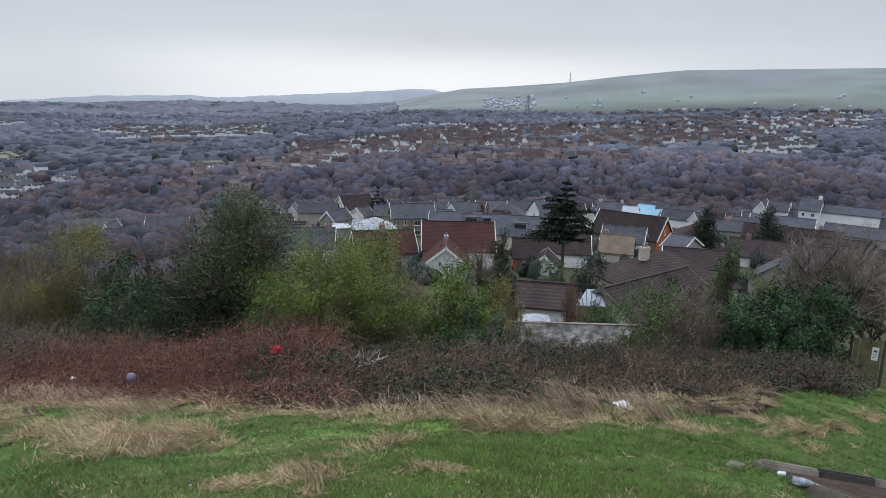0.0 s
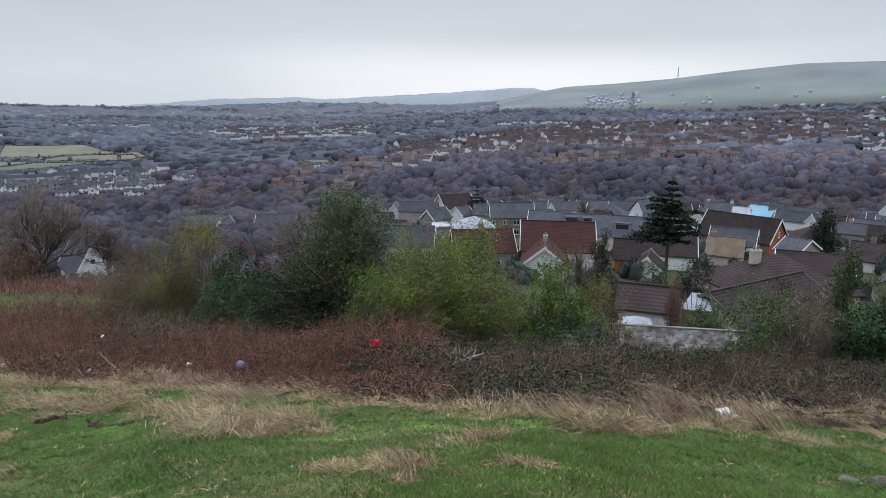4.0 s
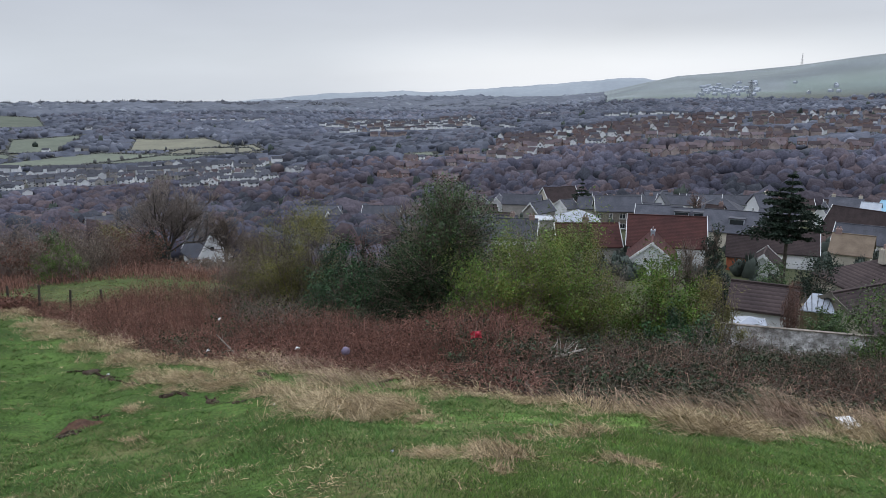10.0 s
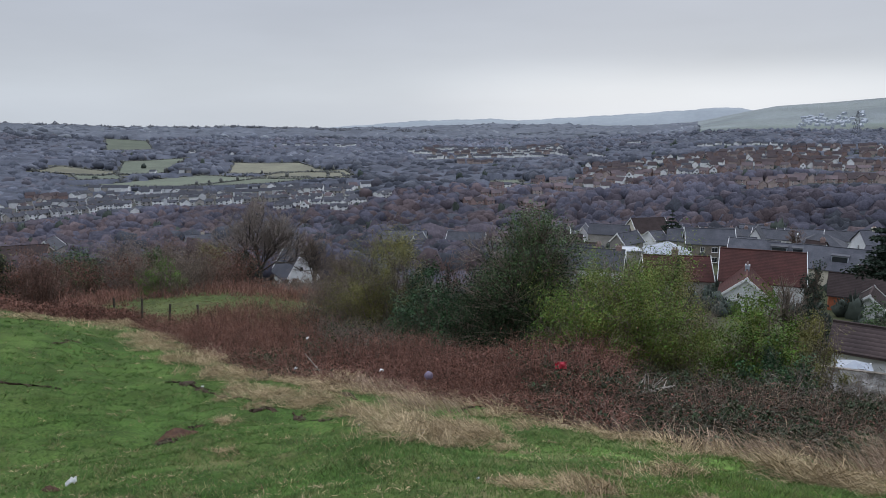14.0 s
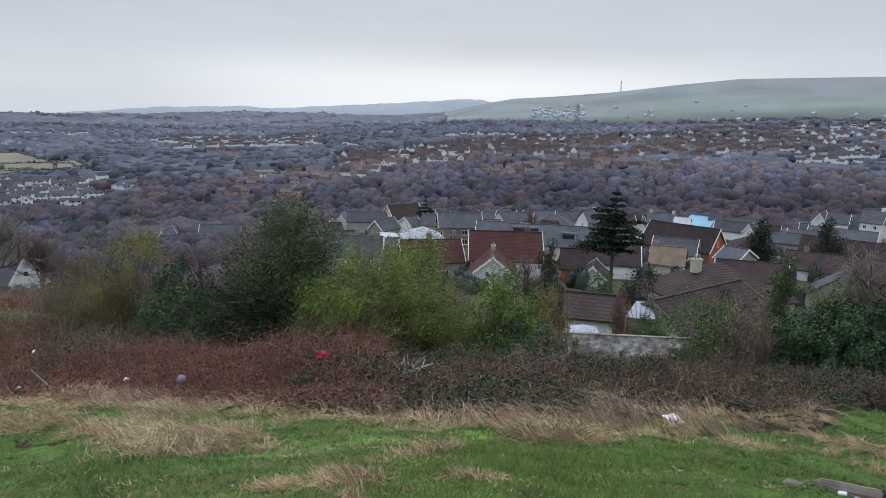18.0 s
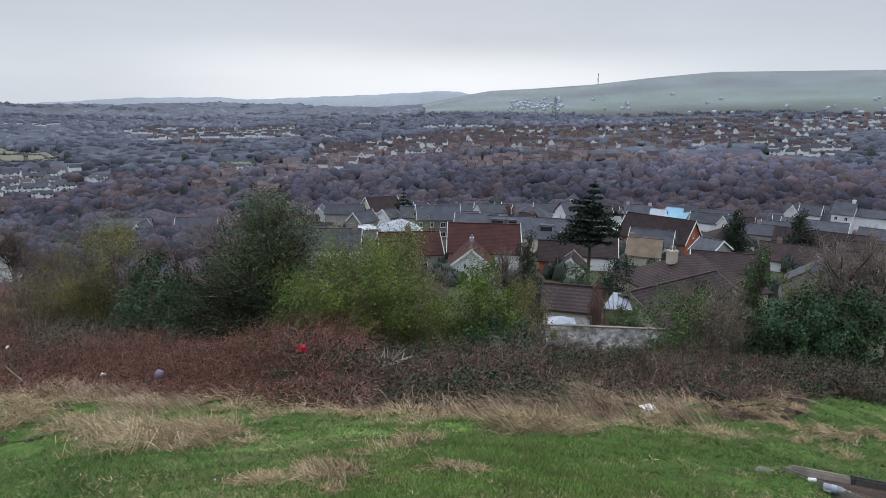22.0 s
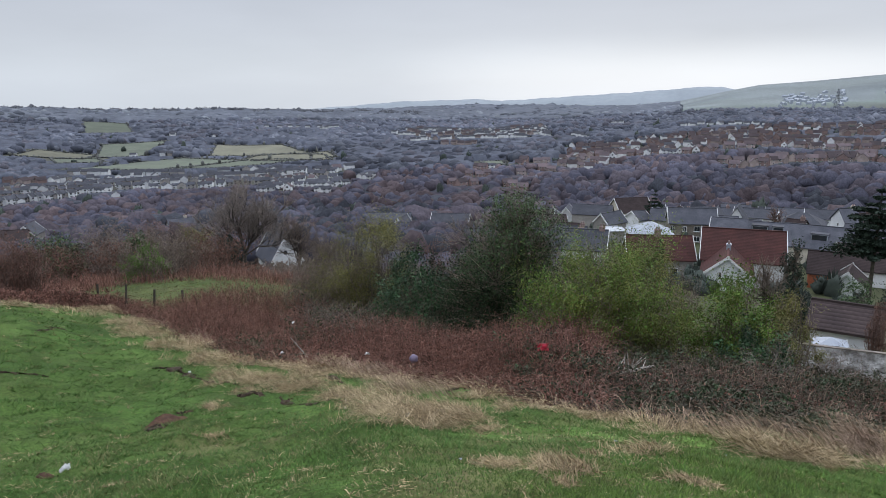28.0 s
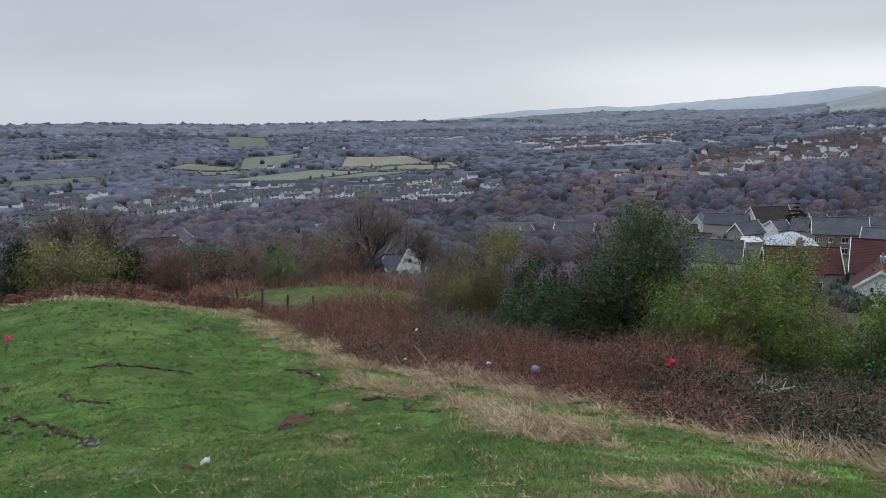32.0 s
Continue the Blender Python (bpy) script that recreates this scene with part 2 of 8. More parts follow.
M = {
    "ground": mat("ground_cover", (1, 1, 1), (0.72, 0.76, 0.66), 0.95, 0.9, 8, 24, 0.42, 0.035, attribute="cover", spec=0.1),
    # the hills' mist is mixed into this pale blue-grey base colour
    "hazed_hill": mat("hazed_hill", (0.32, 0.35, 0.375), (0.285, 0.315, 0.34), 1.0, 0.004, 4, 8, 0.05, spec=0.0),
    "wood_c": mat("evergreen_wood", (0.075, 0.088, 0.075), (0.055, 0.068, 0.06), 0.95, 0.02, 4, 30, 0.25, island=0.3, spec=0.05),
    "canopy": mat("winter_canopy", (1, 1, 1), (0.78, 0.78, 0.8), 0.95, 0.06, 6, 16, 0.3, 0.0, attribute="cover", spec=0.05),
    "hedge": mat("field_hedge", (0.13, 0.135, 0.125), (0.1, 0.1, 0.1), 0.95, 0.05, 4, 20, 0.25, island=0.3, spec=0.05),
    "ivy": mat("ivy_leaf", (0.038, 0.062, 0.026), (0.01, 0.016, 0.008), 0.7, 2.6, 3, 9, 0.3, island=0.4, spec=0.14),
    "willow": mat("willow_leaf", (0.185, 0.21, 0.05), (0.066, 0.094, 0.022), 0.75, 1.6, 3, 9, 0.15, island=0.22, spec=0.2),
    "lime": mat("lime_leaf", (0.14, 0.25, 0.045), (0.055, 0.105, 0.022), 0.7, 1.8, 3, 9, 0.15, island=0.22, spec=0.2),
    "olive": mat("olive_leaf", (0.215, 0.2, 0.068), (0.1, 0.098, 0.034), 0.8, 3.2, 3, 9, 0.15, island=0.3, spec=0.2),
    "green": mat("evergreen_leaf", (0.073, 0.129, 0.039), (0.026, 0.046, 0.017), 0.55, 3.2, 3, 9, 0.25, island=0.3, spec=0.3),
    "laurel": mat("laurel_leaf", (0.05, 0.11, 0.043), (0.014, 0.03, 0.014), 0.65, 2.4, 3, 9, 0.25, island=0.35, spec=0.22),
    "pine": mat("conifer_needle", (0.026, 0.042, 0.027), (0.018, 0.03, 0.021), 0.7, 0.7, 3, 9, 0.25, island=0.4, spec=0.2),
    "pale_twig": mat("pale_bare_twig", (0.26, 0.22, 0.19), (0.19, 0.16, 0.14), 0.9, 1.0, 3, 9, 0.25, island=0.3, spec=0.1),
    "twig": mat("bare_twig", (0.2, 0.16, 0.128), (0.135, 0.108, 0.09), 0.9, 1.0, 3, 9, 0.25, island=0.35, spec=0.1),
    "red_twig": mat("russet_twig", (0.18, 0.115, 0.092), (0.13, 0.085, 0.07), 0.9, 1.0, 3, 9, 0.25, island=0.35, spec=0.1),
    "dead_wood": mat("bleached_wood", (0.36, 0.33, 0.29), (0.25, 0.225, 0.2), 0.9, 6.0, 4, 6, 0.2, spec=0.1),
    "bark": mat("bark", (0.10, 0.085, 0.07), (0.06, 0.055, 0.045), 0.95, 3.0, 6, 8, 0.3, 0.02, spec=0.1),
    "bramble_stem": mat("bramble_stem", (0.29, 0.15, 0.112), (0.125, 0.066, 0.052), 0.8, 2.6, 3, 9, 0.25, island=0.5, spec=0.2),
    "bramble_dry": mat("bramble_dry_stem", (0.174, 0.129, 0.101), (0.068, 0.051, 0.041), 0.9, 3.5, 3, 9, 0.25, island=0.45, spec=0.1),
    "bramble_leaf": mat("bramble_leaf", (0.04, 0.068, 0.03), (0.046, 0.04, 0.026), 0.6, 1.2, 3, 9, 0.25, island=0.5, spec=0.25),
    "bramble_brown": mat("bramble_brown_leaf", (0.2, 0.1, 0.074), (0.075, 0.04, 0.03), 0.8, 2.2, 3, 9, 0.25, island=0.5, spec=0.15),
    "grass": mat("grass_blade", (0.092, 0.176, 0.043), (0.082, 0.122, 0.035), 0.7, 3.5, 3, 9, 0.2, island=0.4, spec=0.2),
    "grass_dark": mat("dark_grass_blade", (0.062, 0.138, 0.03), (0.08, 0.146, 0.036), 0.7, 0.7, 3, 9, 0.2, island=0.35, spec=0.2),
    "grass_new": mat("fresh_grass_blade", (0.15, 0.255, 0.055), (0.12, 0.165, 0.045), 0.7, 3.5, 3, 9, 0.2, island=0.4, spec=0.2),
    "soil": mat("bare_soil", (0.115, 0.066, 0.046), (0.075, 0.045, 0.034), 0.95, 8.0, 5, 6, 0.3, 0.02, spec=0.1),
    # skyline trees: haze over them mixed into this pale bluish tone
    "hazed_wood": mat("hazed_winter_wood", (0.125, 0.13, 0.145), (0.105, 0.11, 0.125), 0.95, 0.02, 4, 30, 0.2, island=0.2, spec=0.05),
    "grass_y": mat("pale_grass_blade", (0.17, 0.19, 0.07), (0.2, 0.18, 0.09), 0.75, 0.7, 3, 9, 0.2, island=0.35, spec=0.2),
    "straw": mat("dead_grass", (0.46, 0.36, 0.22), (0.27, 0.2, 0.12), 0.85, 2.2, 3, 9, 0.25, island=0.55, spec=0.15),
    "straw_red": mat("dead_reed", (0.38, 0.275, 0.195), (0.24, 0.17, 0.125), 0.85, 2.2, 3, 9, 0.25, island=0.5, spec=0.15),
    "mud": mat("wet_mud", (0.075, 0.05, 0.036), (0.042, 0.03, 0.023), 0.9, 6.0, 6, 6, 0.35, 0.03, spec=0.15),
    "concrete": mat("weathered_concrete", (0.16, 0.145, 0.12), (0.11, 0.10, 0.085), 0.9, 1.5, 6, 12, 0.2, 0.006, spec=0.2),
    "asphalt": mat("damp_asphalt", (0.055, 0.05, 0.047), (0.04, 0.037, 0.036), 0.7, 1.5, 6, 30, 0.3, 0.004, spec=0.35),
    "white": mat("white_render", (0.78, 0.79, 0.80), (0.66, 0.67, 0.68), 0.85, 0.4, 5, 8, 0.06, spec=0.2, own=0.06),
    "cream": mat("cream_render", (0.58, 0.53, 0.44), (0.47, 0.43, 0.36), 0.9, 0.4, 5, 8, 0.08, spec=0.2, own=0.12),
    "pale_render": mat("pale_grey_render", (0.6, 0.61, 0.63), (0.5, 0.51, 0.53), 0.9, 0.4, 5, 8, 0.08, spec=0.2, own=0.15),
    "grey_render": mat("grey_pebbledash", (0.36, 0.34, 0.32), (0.27, 0.255, 0.24), 0.95, 0.6, 5, 20, 0.15, own=0.12, spec=0.1),
    "brick": mat("red_brick", (0.3, 0.215, 0.2), (0.225, 0.165, 0.153), 0.9, 0.8, 5, 10, 0.2, own=0.15, spec=0.1),
    "orange": mat("orange_brick", (0.4, 0.135, 0.075), (0.32, 0.11, 0.06), 0.9, 0.8, 5, 10, 0.12, spec=0.1),
    "pink_brick": mat("pale_red_brick", (0.40, 0.335, 0.315), (0.31, 0.255, 0.235), 0.9, 0.3, 5, 10, 0.2, own=0.25, spec=0.1),
    "stone": mat("rubble_stone", (0.24, 0.21, 0.18), (0.16, 0.145, 0.125), 0.95, 1.2, 6, 5, 0.3, 0.02, own=0.1, spec=0.1),
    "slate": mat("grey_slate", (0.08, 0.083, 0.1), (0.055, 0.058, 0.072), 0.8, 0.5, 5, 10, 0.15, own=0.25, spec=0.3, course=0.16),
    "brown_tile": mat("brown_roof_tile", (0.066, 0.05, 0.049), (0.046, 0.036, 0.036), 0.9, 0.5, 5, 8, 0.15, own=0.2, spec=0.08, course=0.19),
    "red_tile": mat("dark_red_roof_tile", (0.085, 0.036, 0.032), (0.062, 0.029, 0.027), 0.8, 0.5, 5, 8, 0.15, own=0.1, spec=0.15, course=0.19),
    # estate roofs: brown tile lightened, haze across the valley put into the colour
    "estate_tile": mat("pale_brown_roof_tile", (0.13, 0.1, 0.104), (0.09, 0.074, 0.08), 0.85, 0.2, 5, 8, 0.15, own=0.45, spec=0.15),
    "tan_tile": mat("tan_roof_tile", (0.2, 0.155, 0.115), (0.15, 0.115, 0.085), 0.85, 0.6, 5, 8, 0.15, spec=0.15),
    "tin": mat("pale_corrugated_sheet", (0.36, 0.39, 0.44), (0.28, 0.31, 0.36), 0.5, 0.5, 5, 8, 0.1, spec=0.4),
    "blue": mat("blue_sheet_roof", (0.16, 0.36, 0.48), (0.13, 0.29, 0.40), 0.5, 0.3, 5, 8, 0.1, spec=0.4),
    "glass": mat("dark_window_glass", (0.035, 0.04, 0.048), (0.025, 0.028, 0.034), 0.08, 1.0, 3, 5, 0.1, spec=0.6),
    "upvc": mat("white_window_frame", (0.80, 0.80, 0.80), (0.74, 0.74, 0.74), 0.4, 1.0, 3, 5, 0.04, spec=0.4),
    "timber": mat("weathered_timber", (0.17, 0.15, 0.085), (0.11, 0.10, 0.06), 0.9, 3.0, 6, 8, 0.25, 0.006, spec=0.15, own=0.12),
    "whitewash": mat("flaking_whitewash", (0.76, 0.76, 0.77), (0.22, 0.21, 0.2), 0.95, 3.2, 8, 5, 0.3, 0.01, spec=0.1, own=0.1),
    "plastic_white": mat("white_plastic", (0.8, 0.8, 0.8), (0.7, 0.71, 0.72), 0.4, 6.0, 3, 5, 0.08, spec=0.4),
    "plastic_clear": mat("clear_bottle_plastic", (0.62, 0.68, 0.72), (0.5, 0.56, 0.6), 0.12, 8.0, 3, 5, 0.1, spec=0.5, see=0.6),
    "red_plastic": mat("red_plastic_film", (0.5, 0.018, 0.045), (0.36, 0.015, 0.035), 0.45, 8.0, 3, 5, 0.2, spec=0.4),
    "lilac": mat("faded_lilac_rubber", (0.2, 0.165, 0.24), (0.14, 0.11, 0.15), 0.6, 9.0, 3, 5, 0.2, spec=0.3),
    "rubber": mat("worn_black_rubber", (0.022, 0.022, 0.022), (0.035, 0.032, 0.03), 0.8, 5.0, 4, 6, 0.2, spec=0.2),
    "water": mat("puddle_water", (0.05, 0.05, 0.045), (0.045, 0.045, 0.04), 0.04, 2.0, 2, 4, 0.1, spec=0.6),
    "field": mat("pasture", (0.148, 0.165, 0.128), (0.124, 0.138, 0.11), 0.95, 0.03, 6, 8, 0.12, own=0.18, spec=0.05),
    "field_tan": mat("winter_stubble", (0.2, 0.195, 0.148), (0.16, 0.157, 0.122), 0.95, 0.03, 6, 8, 0.12, own=0.1, spec=0.05),
    "steel": mat("galvanised_steel", (0.2, 0.21, 0.23), (0.15, 0.16, 0.18), 0.5, 1.0, 3, 6, 0.1, metal=0.6),
}
# ---- building helpers ----
RNG = np.random.default_rng(7)


def mesh_np(name, V, F, material, smooth=False):
    """A mesh from arrays: V (n, 3), F (m, 3 or 4)."""
    V, F = np.asarray(V, np.float32), np.asarray(F, np.int32)
    me = bpy.data.meshes.new(name)
    k = F.shape[1]
    me.vertices.add(len(V))
    me.vertices.foreach_set("co", V.ravel())
    me.loops.add(F.size)
    me.loops.foreach_set("vertex_index", F.ravel())
    me.polygons.add(len(F))
    me.polygons.foreach_set("loop_start", np.arange(0, F.size, k, dtype=np.int32))
    if smooth:
        me.polygons.foreach_set("use_smooth", np.ones(len(F), bool))
    me.update(calc_edges=True)
    me.materials.append(material)
    return me


def part(name, bm, material, parent, label=""):
    """Links a bmesh (or a finished mesh) as one mesh object under a thing or a part."""
    if isinstance(bm, bpy.types.Mesh):
        me = bm
    else:
        me = bpy.data.meshes.new(name)
        bm.normal_update()
        bm.to_mesh(me)
        bm.free()
        me.materials.append(material)
    ob = new(name, me)
    ob.parent = parent
    if label:
        ob["label"] = label
    return ob


def thing(name, m, label, category, group="", kind=""):
    ob = new(name)
    ob.empty_display_size = 0.3
    ob.matrix_world = m
    return tagged(ob, label, category, group, kind)


def solid(name, me, label, category, group="", kind="", m=None):
    ob = new(name, me)
    if m is not None:
        ob.matrix_world = m
    return tagged(ob, label, category, group, kind)


def box(bm, x0, x1, y0, y1, z0, z1, bevel=0.0):
    r = bmesh.ops.create_cube(bm, size=1.0, matrix=Matrix.Translation(((x0 + x1) / 2, (y0 + y1) / 2, (z0 + z1) / 2)) @ Matrix.Diagonal((x1 - x0, y1 - y0, z1 - z0, 1)))
    if bevel:
        edges = list({e for v in r["verts"] for e in v.link_edges})
        bmesh.ops.bevel(bm, geom=edges, offset=bevel, segments=2, affect="EDGES")
    return bm


def boxes(*rows, bevel=0.0):
    bm = bmesh.new()
    for r in rows:
        box(bm, *r, bevel=bevel)
    return bm


# ---- the lie of the land ----
def profile(pairs):
    """Height over distance, smoothed on a logarithmic scale."""
    u = np.linspace(0, math.log(5400 / 4 + 1), 900)
    r = 4 * (np.exp(u) - 1)
    z = np.interp(r, [p[0] for p in pairs], [p[1] for p in pairs])
    k = np.exp(-0.5 * (np.arange(-24, 25) / 8.0) ** 2)
    pad = np.concatenate([np.full(24, z[0]), z, np.full(24, z[-1])])
    return u, np.convolve(pad, k / k.sum(), "valid")


NEAR = [(0, 0), (3, -0.3), (5.7, -1.3), (10, -2.95), (13.5, -4.3), (20, -6.6), (28, -9.4), (45, -14.2), (70, -20.5), (110, -28)]
SIDES = (-28.0, -4.0, 20.0, 45.0, 62.0)
LAND = []
LAND.append(profile([(0, 0), (3, -0.3), (5.7, -1.3), (10, -2.75), (15, -4.2), (20, -5.7), (27, -7.8), (35, -10.6), (50, -15.5), (70, -20.5), (110, -28), (180, -35), (260, -42), (330, -58), (420, -68), (560, -56), (700, -50), (900, -45), (1150, -39), (1500, -25), (2000, -5), (3000, 0), (5400, 0)]))
LAND.append(profile(NEAR + [(180, -36), (260, -42.5), (330, -60), (420, -72), (540, -56), (650, -52), (900, -50), (1150, -48), (1500, -46), (2000, -42), (3000, -40), (5400, -60)]))
LAND.append(profile([(0, 0), (3, -0.3), (5.7, -1.3), (10, -3.0), (14, -4.2), (20, -6.2), (28, -8.6), (45, -12.5), (70, -18), (110, -27), (180, -38), (260, -48), (340, -66), (450, -82), (600, -70), (700, -72), (800, -75), (950, -71), (1150, -66.5), (1500, -70), (2200, -72), (3000, -95), (5400, -230)]))
LAND.append(profile([(0, 0), (3, -0.4), (5.7, -1.4), (10, -2.9), (14, -3.9), (20, -5.2), (31, -7.4), (55, -11.4), (70, -16), (110, -25), (180, -36), (260, -46), (340, -64), (450, -80), (600, -85), (800, -86), (950, -82), (1100, -75), (1500, -62), (1900, -50), (2600, -85), (5400, -230)]))
LAND.append(profile([(0, 0), (3, -0.4), (5.7, -1.3), (10, -2.5), (20, -4.0), (30, -5.15), (38, -7.4), (60, -14), (110, -25), (180, -36), (260, -46), (340, -64), (450, -78), (600, -82), (800, -80), (1100, -64), (1500, -44), (1900, -28), (2600, -60), (5400, -200)]))
RIDGE_AZ = [-60, -31, -25, -18, -13.4, -9.2, -5, -1.3, 0.8, 4, 8, 14]
RIDGE_Z = [118, 112, 105, 97, 71, 42, 22, 8, -14, -52, -70, -70]
SPUR_AZ = [6, 10.8, 13.6, 19.3, 24.7, 31.7, 38, 45]
SPUR_Z = [0, 2, 12, 18, 10, 2, 0, 0]


def step(a, b, x):
    t = np.clip((x - a) / (b - a), 0, 1)
    return t * t * (3 - 2 * t)


def vnoise(x, y, size, seed=0.0):
    """Smooth random field, 0 to 1, with lumps of about that size in metres."""
    u, v = np.asarray(x, float) / size + seed * 17.3, np.asarray(y, float) / size - seed * 9.1
    iu, iv = np.floor(u), np.floor(v)
    fu, fv = u - iu, v - iv
    fu, fv = fu * fu * (3 - 2 * fu), fv * fv * (3 - 2 * fv)

    def corner(a, b):
        k = np.sin(a * 127.1 + b * 311.7 + seed) * 43758.5453
        return k - np.floor(k)
    low = corner(iu, iv) * (1 - fu) + corner(iu + 1, iv) * fu
    high = corner(iu, iv + 1) * (1 - fu) + corner(iu + 1, iv + 1) * fu
    return low * (1 - fv) + high * fv


def height(x, y):
    x, y = np.asarray(x, float), np.asarray(y, float)
    r, az = np.hypot(x, y), np.degrees(np.arctan2(-x, y))
    u = np.log(r / 4 + 1)
    prof = [np.interp(u, *p) for p in LAND]
    z = prof[0].copy()
    for i in range(4):
        z = z + (prof[i + 1] - prof[i]) * step(SIDES[i], SIDES[i + 1], az)
    hill = np.interp(az, RIDGE_AZ, RIDGE_Z)
    up = step(1500, 3000, r)
    z = np.where(az < 14, z * (1 - up) + hill * up, z)
    z = z - 190 * step(3050, 4700, r) * step(16, 10, az)
    z = z + np.interp(az, SPUR_AZ, SPUR_Z) * np.exp(-((r - 2400) / 320) ** 2)
    lumps = np.sin(x * 0.011 + 1.3) * np.cos(y * 0.013) + 0.6 * np.sin(x * 0.027 + y * 0.019)
    z = z + lumps * 1.6 * step(250, 900, r) * step(2900, 2300, r)
    small = 0.1 * (vnoise(x, y, 1.3, 1) - 0.5) + 0.11 * (vnoise(x, y, 0.5, 2) - 0.5) + 0.08 * (vnoise(x, y, 0.2, 3) - 0.5)
    z = z + small * step(2, 6, r) * step(120, 60, r)
    # behind the viewer the hill goes on rising
    back = step(85, 125, np.abs(az))
    return z * (1 - back) + back * 0.12 * r


def at(az, r, dz=0.0):
    x, y = -r * math.sin(radians(az)), r * math.cos(radians(az))
    return Vector((x, y, float(height(x, y)) + dz))


# where the brambles begin and end, by bearing
MUD_AZ, MUD_R = [-28, -24, -19, -15.5, -11], [12.2, 10.6, 9.8, 10.3, 10.3]
FRONT_AZ = [-60, -33, -30.7, -27.5, -24, -17.6, -10.7, -6, 1.3, 8.6, 15.7, 22.3, 28, 34, 39.7, 43.3, 46.8, 48.4, 52, 57, 70]
FRONT_R = [30, 29, 27, 16, 12.9, 11.8, 11.0, 8.9, 7.6, 7.9, 9.4, 11.8, 12.8, 13.9, 16.5, 21, 28, 32, 31.5, 31.5, 34]
BACK_AZ = [-40, -30, -27, -15, 0, 14, 22, 30, 37, 44, 48, 70]
BACK_R = [33, 28, 27, 25, 18, 18, 21, 27, 32, 30.5, 33, 36]


def bramble_front(az):
    return np.interp(az, FRONT_AZ, FRONT_R)


def bramble_back(az):
    return np.interp(az, BACK_AZ, BACK_R)


def mud_bed(az, r):
    """The trampled hollow at the foot of the bramble bank, 0 to 1."""
    near = np.interp(az, MUD_AZ, MUD_R) + 0.25 * np.sin(az * 2.3) + 0.12 * np.sin(az * 6.1)
    x, y = -r * np.sin(np.radians(az)), r * np.cos(np.radians(az))
    return step(0.3, 0.5, 0.6 * vnoise(x, y, 0.9, 17) + 0.4 * vnoise(x, y, 0.35, 18)) * step(-0.15, 0.15, r - near) * step(-28.0, -26.5, az) * step(-9.0, -11.0, az) * step(16.5, 15.5, r)


def cover(x, y):
    """What grows where: grass on the near bank, scrub on the slopes, haze-paled heath and pasture far off."""
    r, az = np.hypot(x, y), np.degrees(np.arctan2(-x, y))
    n = 0.5 + 0.25 * (np.sin(x * 0.9 + 2 * np.sin(y * 0.5)) + np.cos(y * 1.1 + np.sin(x * 0.7)))
    far = 0.5 + 0.25 * (np.sin(x * 0.012 + 2 * np.sin(y * 0.007)) + np.cos(y * 0.01 + np.sin(x * 0.009)))
    thatch = step(0.45, 0.8, 0.5 * vnoise(x, y, 0.9, 4) + 0.3 * vnoise(x, y, 0.33, 5) + 0.2 * vnoise(x, y, 0.14, 6))[..., None]
    moss = (0.55 + 0.95 * vnoise(x, y, 0.3, 7) * vnoise(x, y, 1.3, 8) ** 0.5)[..., None]
    grass = np.stack([0.068 + 0.02 * n, 0.128 + 0.012 * n, 0.03 + 0.006 * n], -1) * moss
    grass = grass * (0.95 + 0.33 * step(-24, -8, az) - 0.3 * step(12, 40, az))[..., None]
    thatch = thatch * (0.1 + 0.9 * step(12, 6, r))[..., None]
    grass = grass * (1 - 0.75 * thatch) + np.array([0.175, 0.15, 0.075]) * 0.75 * thatch
    scrub = np.stack([0.085 + 0.02 * n, 0.07 + 0.012 * n, 0.045 + 0 * n], -1)
    wood = np.stack([0.085 + 0.03 * far, 0.082 + 0.03 * far, 0.075 + 0.02 * far], -1)
    green = step(0.5, 0.62, vnoise(x, y, 210.0, 14)) * step(2350, 2000, r)
    # far heath pale and bluish, lighter beyond 2100 m: haze put into the colour
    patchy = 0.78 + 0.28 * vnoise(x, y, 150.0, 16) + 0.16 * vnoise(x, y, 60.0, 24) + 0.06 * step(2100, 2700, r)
    hazed_moor = np.stack([0.208 + 0.03 * far - 0.015 * green, 0.23 + 0.03 * far, 0.252 + 0.02 * far - 0.02 * green], -1) * patchy[..., None]
    garden = np.stack([0.06 + 0.02 * n, 0.066 + 0.02 * n, 0.036 + 0.01 * n], -1)
    c = grass
    front = bramble_front(az)
    k = step(-0.45, 0.0, (r - front) / (0.5 + front / 16) + 1.1 * (vnoise(x, y, 0.8, 9) - 0.5))[..., None]
    c = c * (1 - k) + np.array([0.16, 0.122, 0.075]) * (0.7 + 0.6 * vnoise(x, y, 0.15, 3))[..., None] * k
    k = step(-0.1, 0.6, r - front)[..., None]
    c = c * (1 - k) + scrub * k
    k = mud_bed(az, r)[..., None]
    c = c * (1 - k) + np.stack([0.026 + 0.02 * n, 0.019 + 0.012 * n, 0.014 + 0.008 * n], -1) * k
    k = step(34, 60, r)[..., None]
    c = c * (1 - k) + garden * k
    k = ((az > 30) & (az < 50) & (r > 30) & (r < 56))[..., None]
    c = np.where(k, grass * [1.2, 0.88, 1.3], c)
    k = step(262, 300, r)[..., None]
    c = c * (1 - k) + wood * k
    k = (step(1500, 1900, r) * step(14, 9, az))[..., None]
    c = c * (1 - k) + hazed_moor * k
    k = (np.abs(az) > 85)[..., None]
    return np.where(k, grass, c)


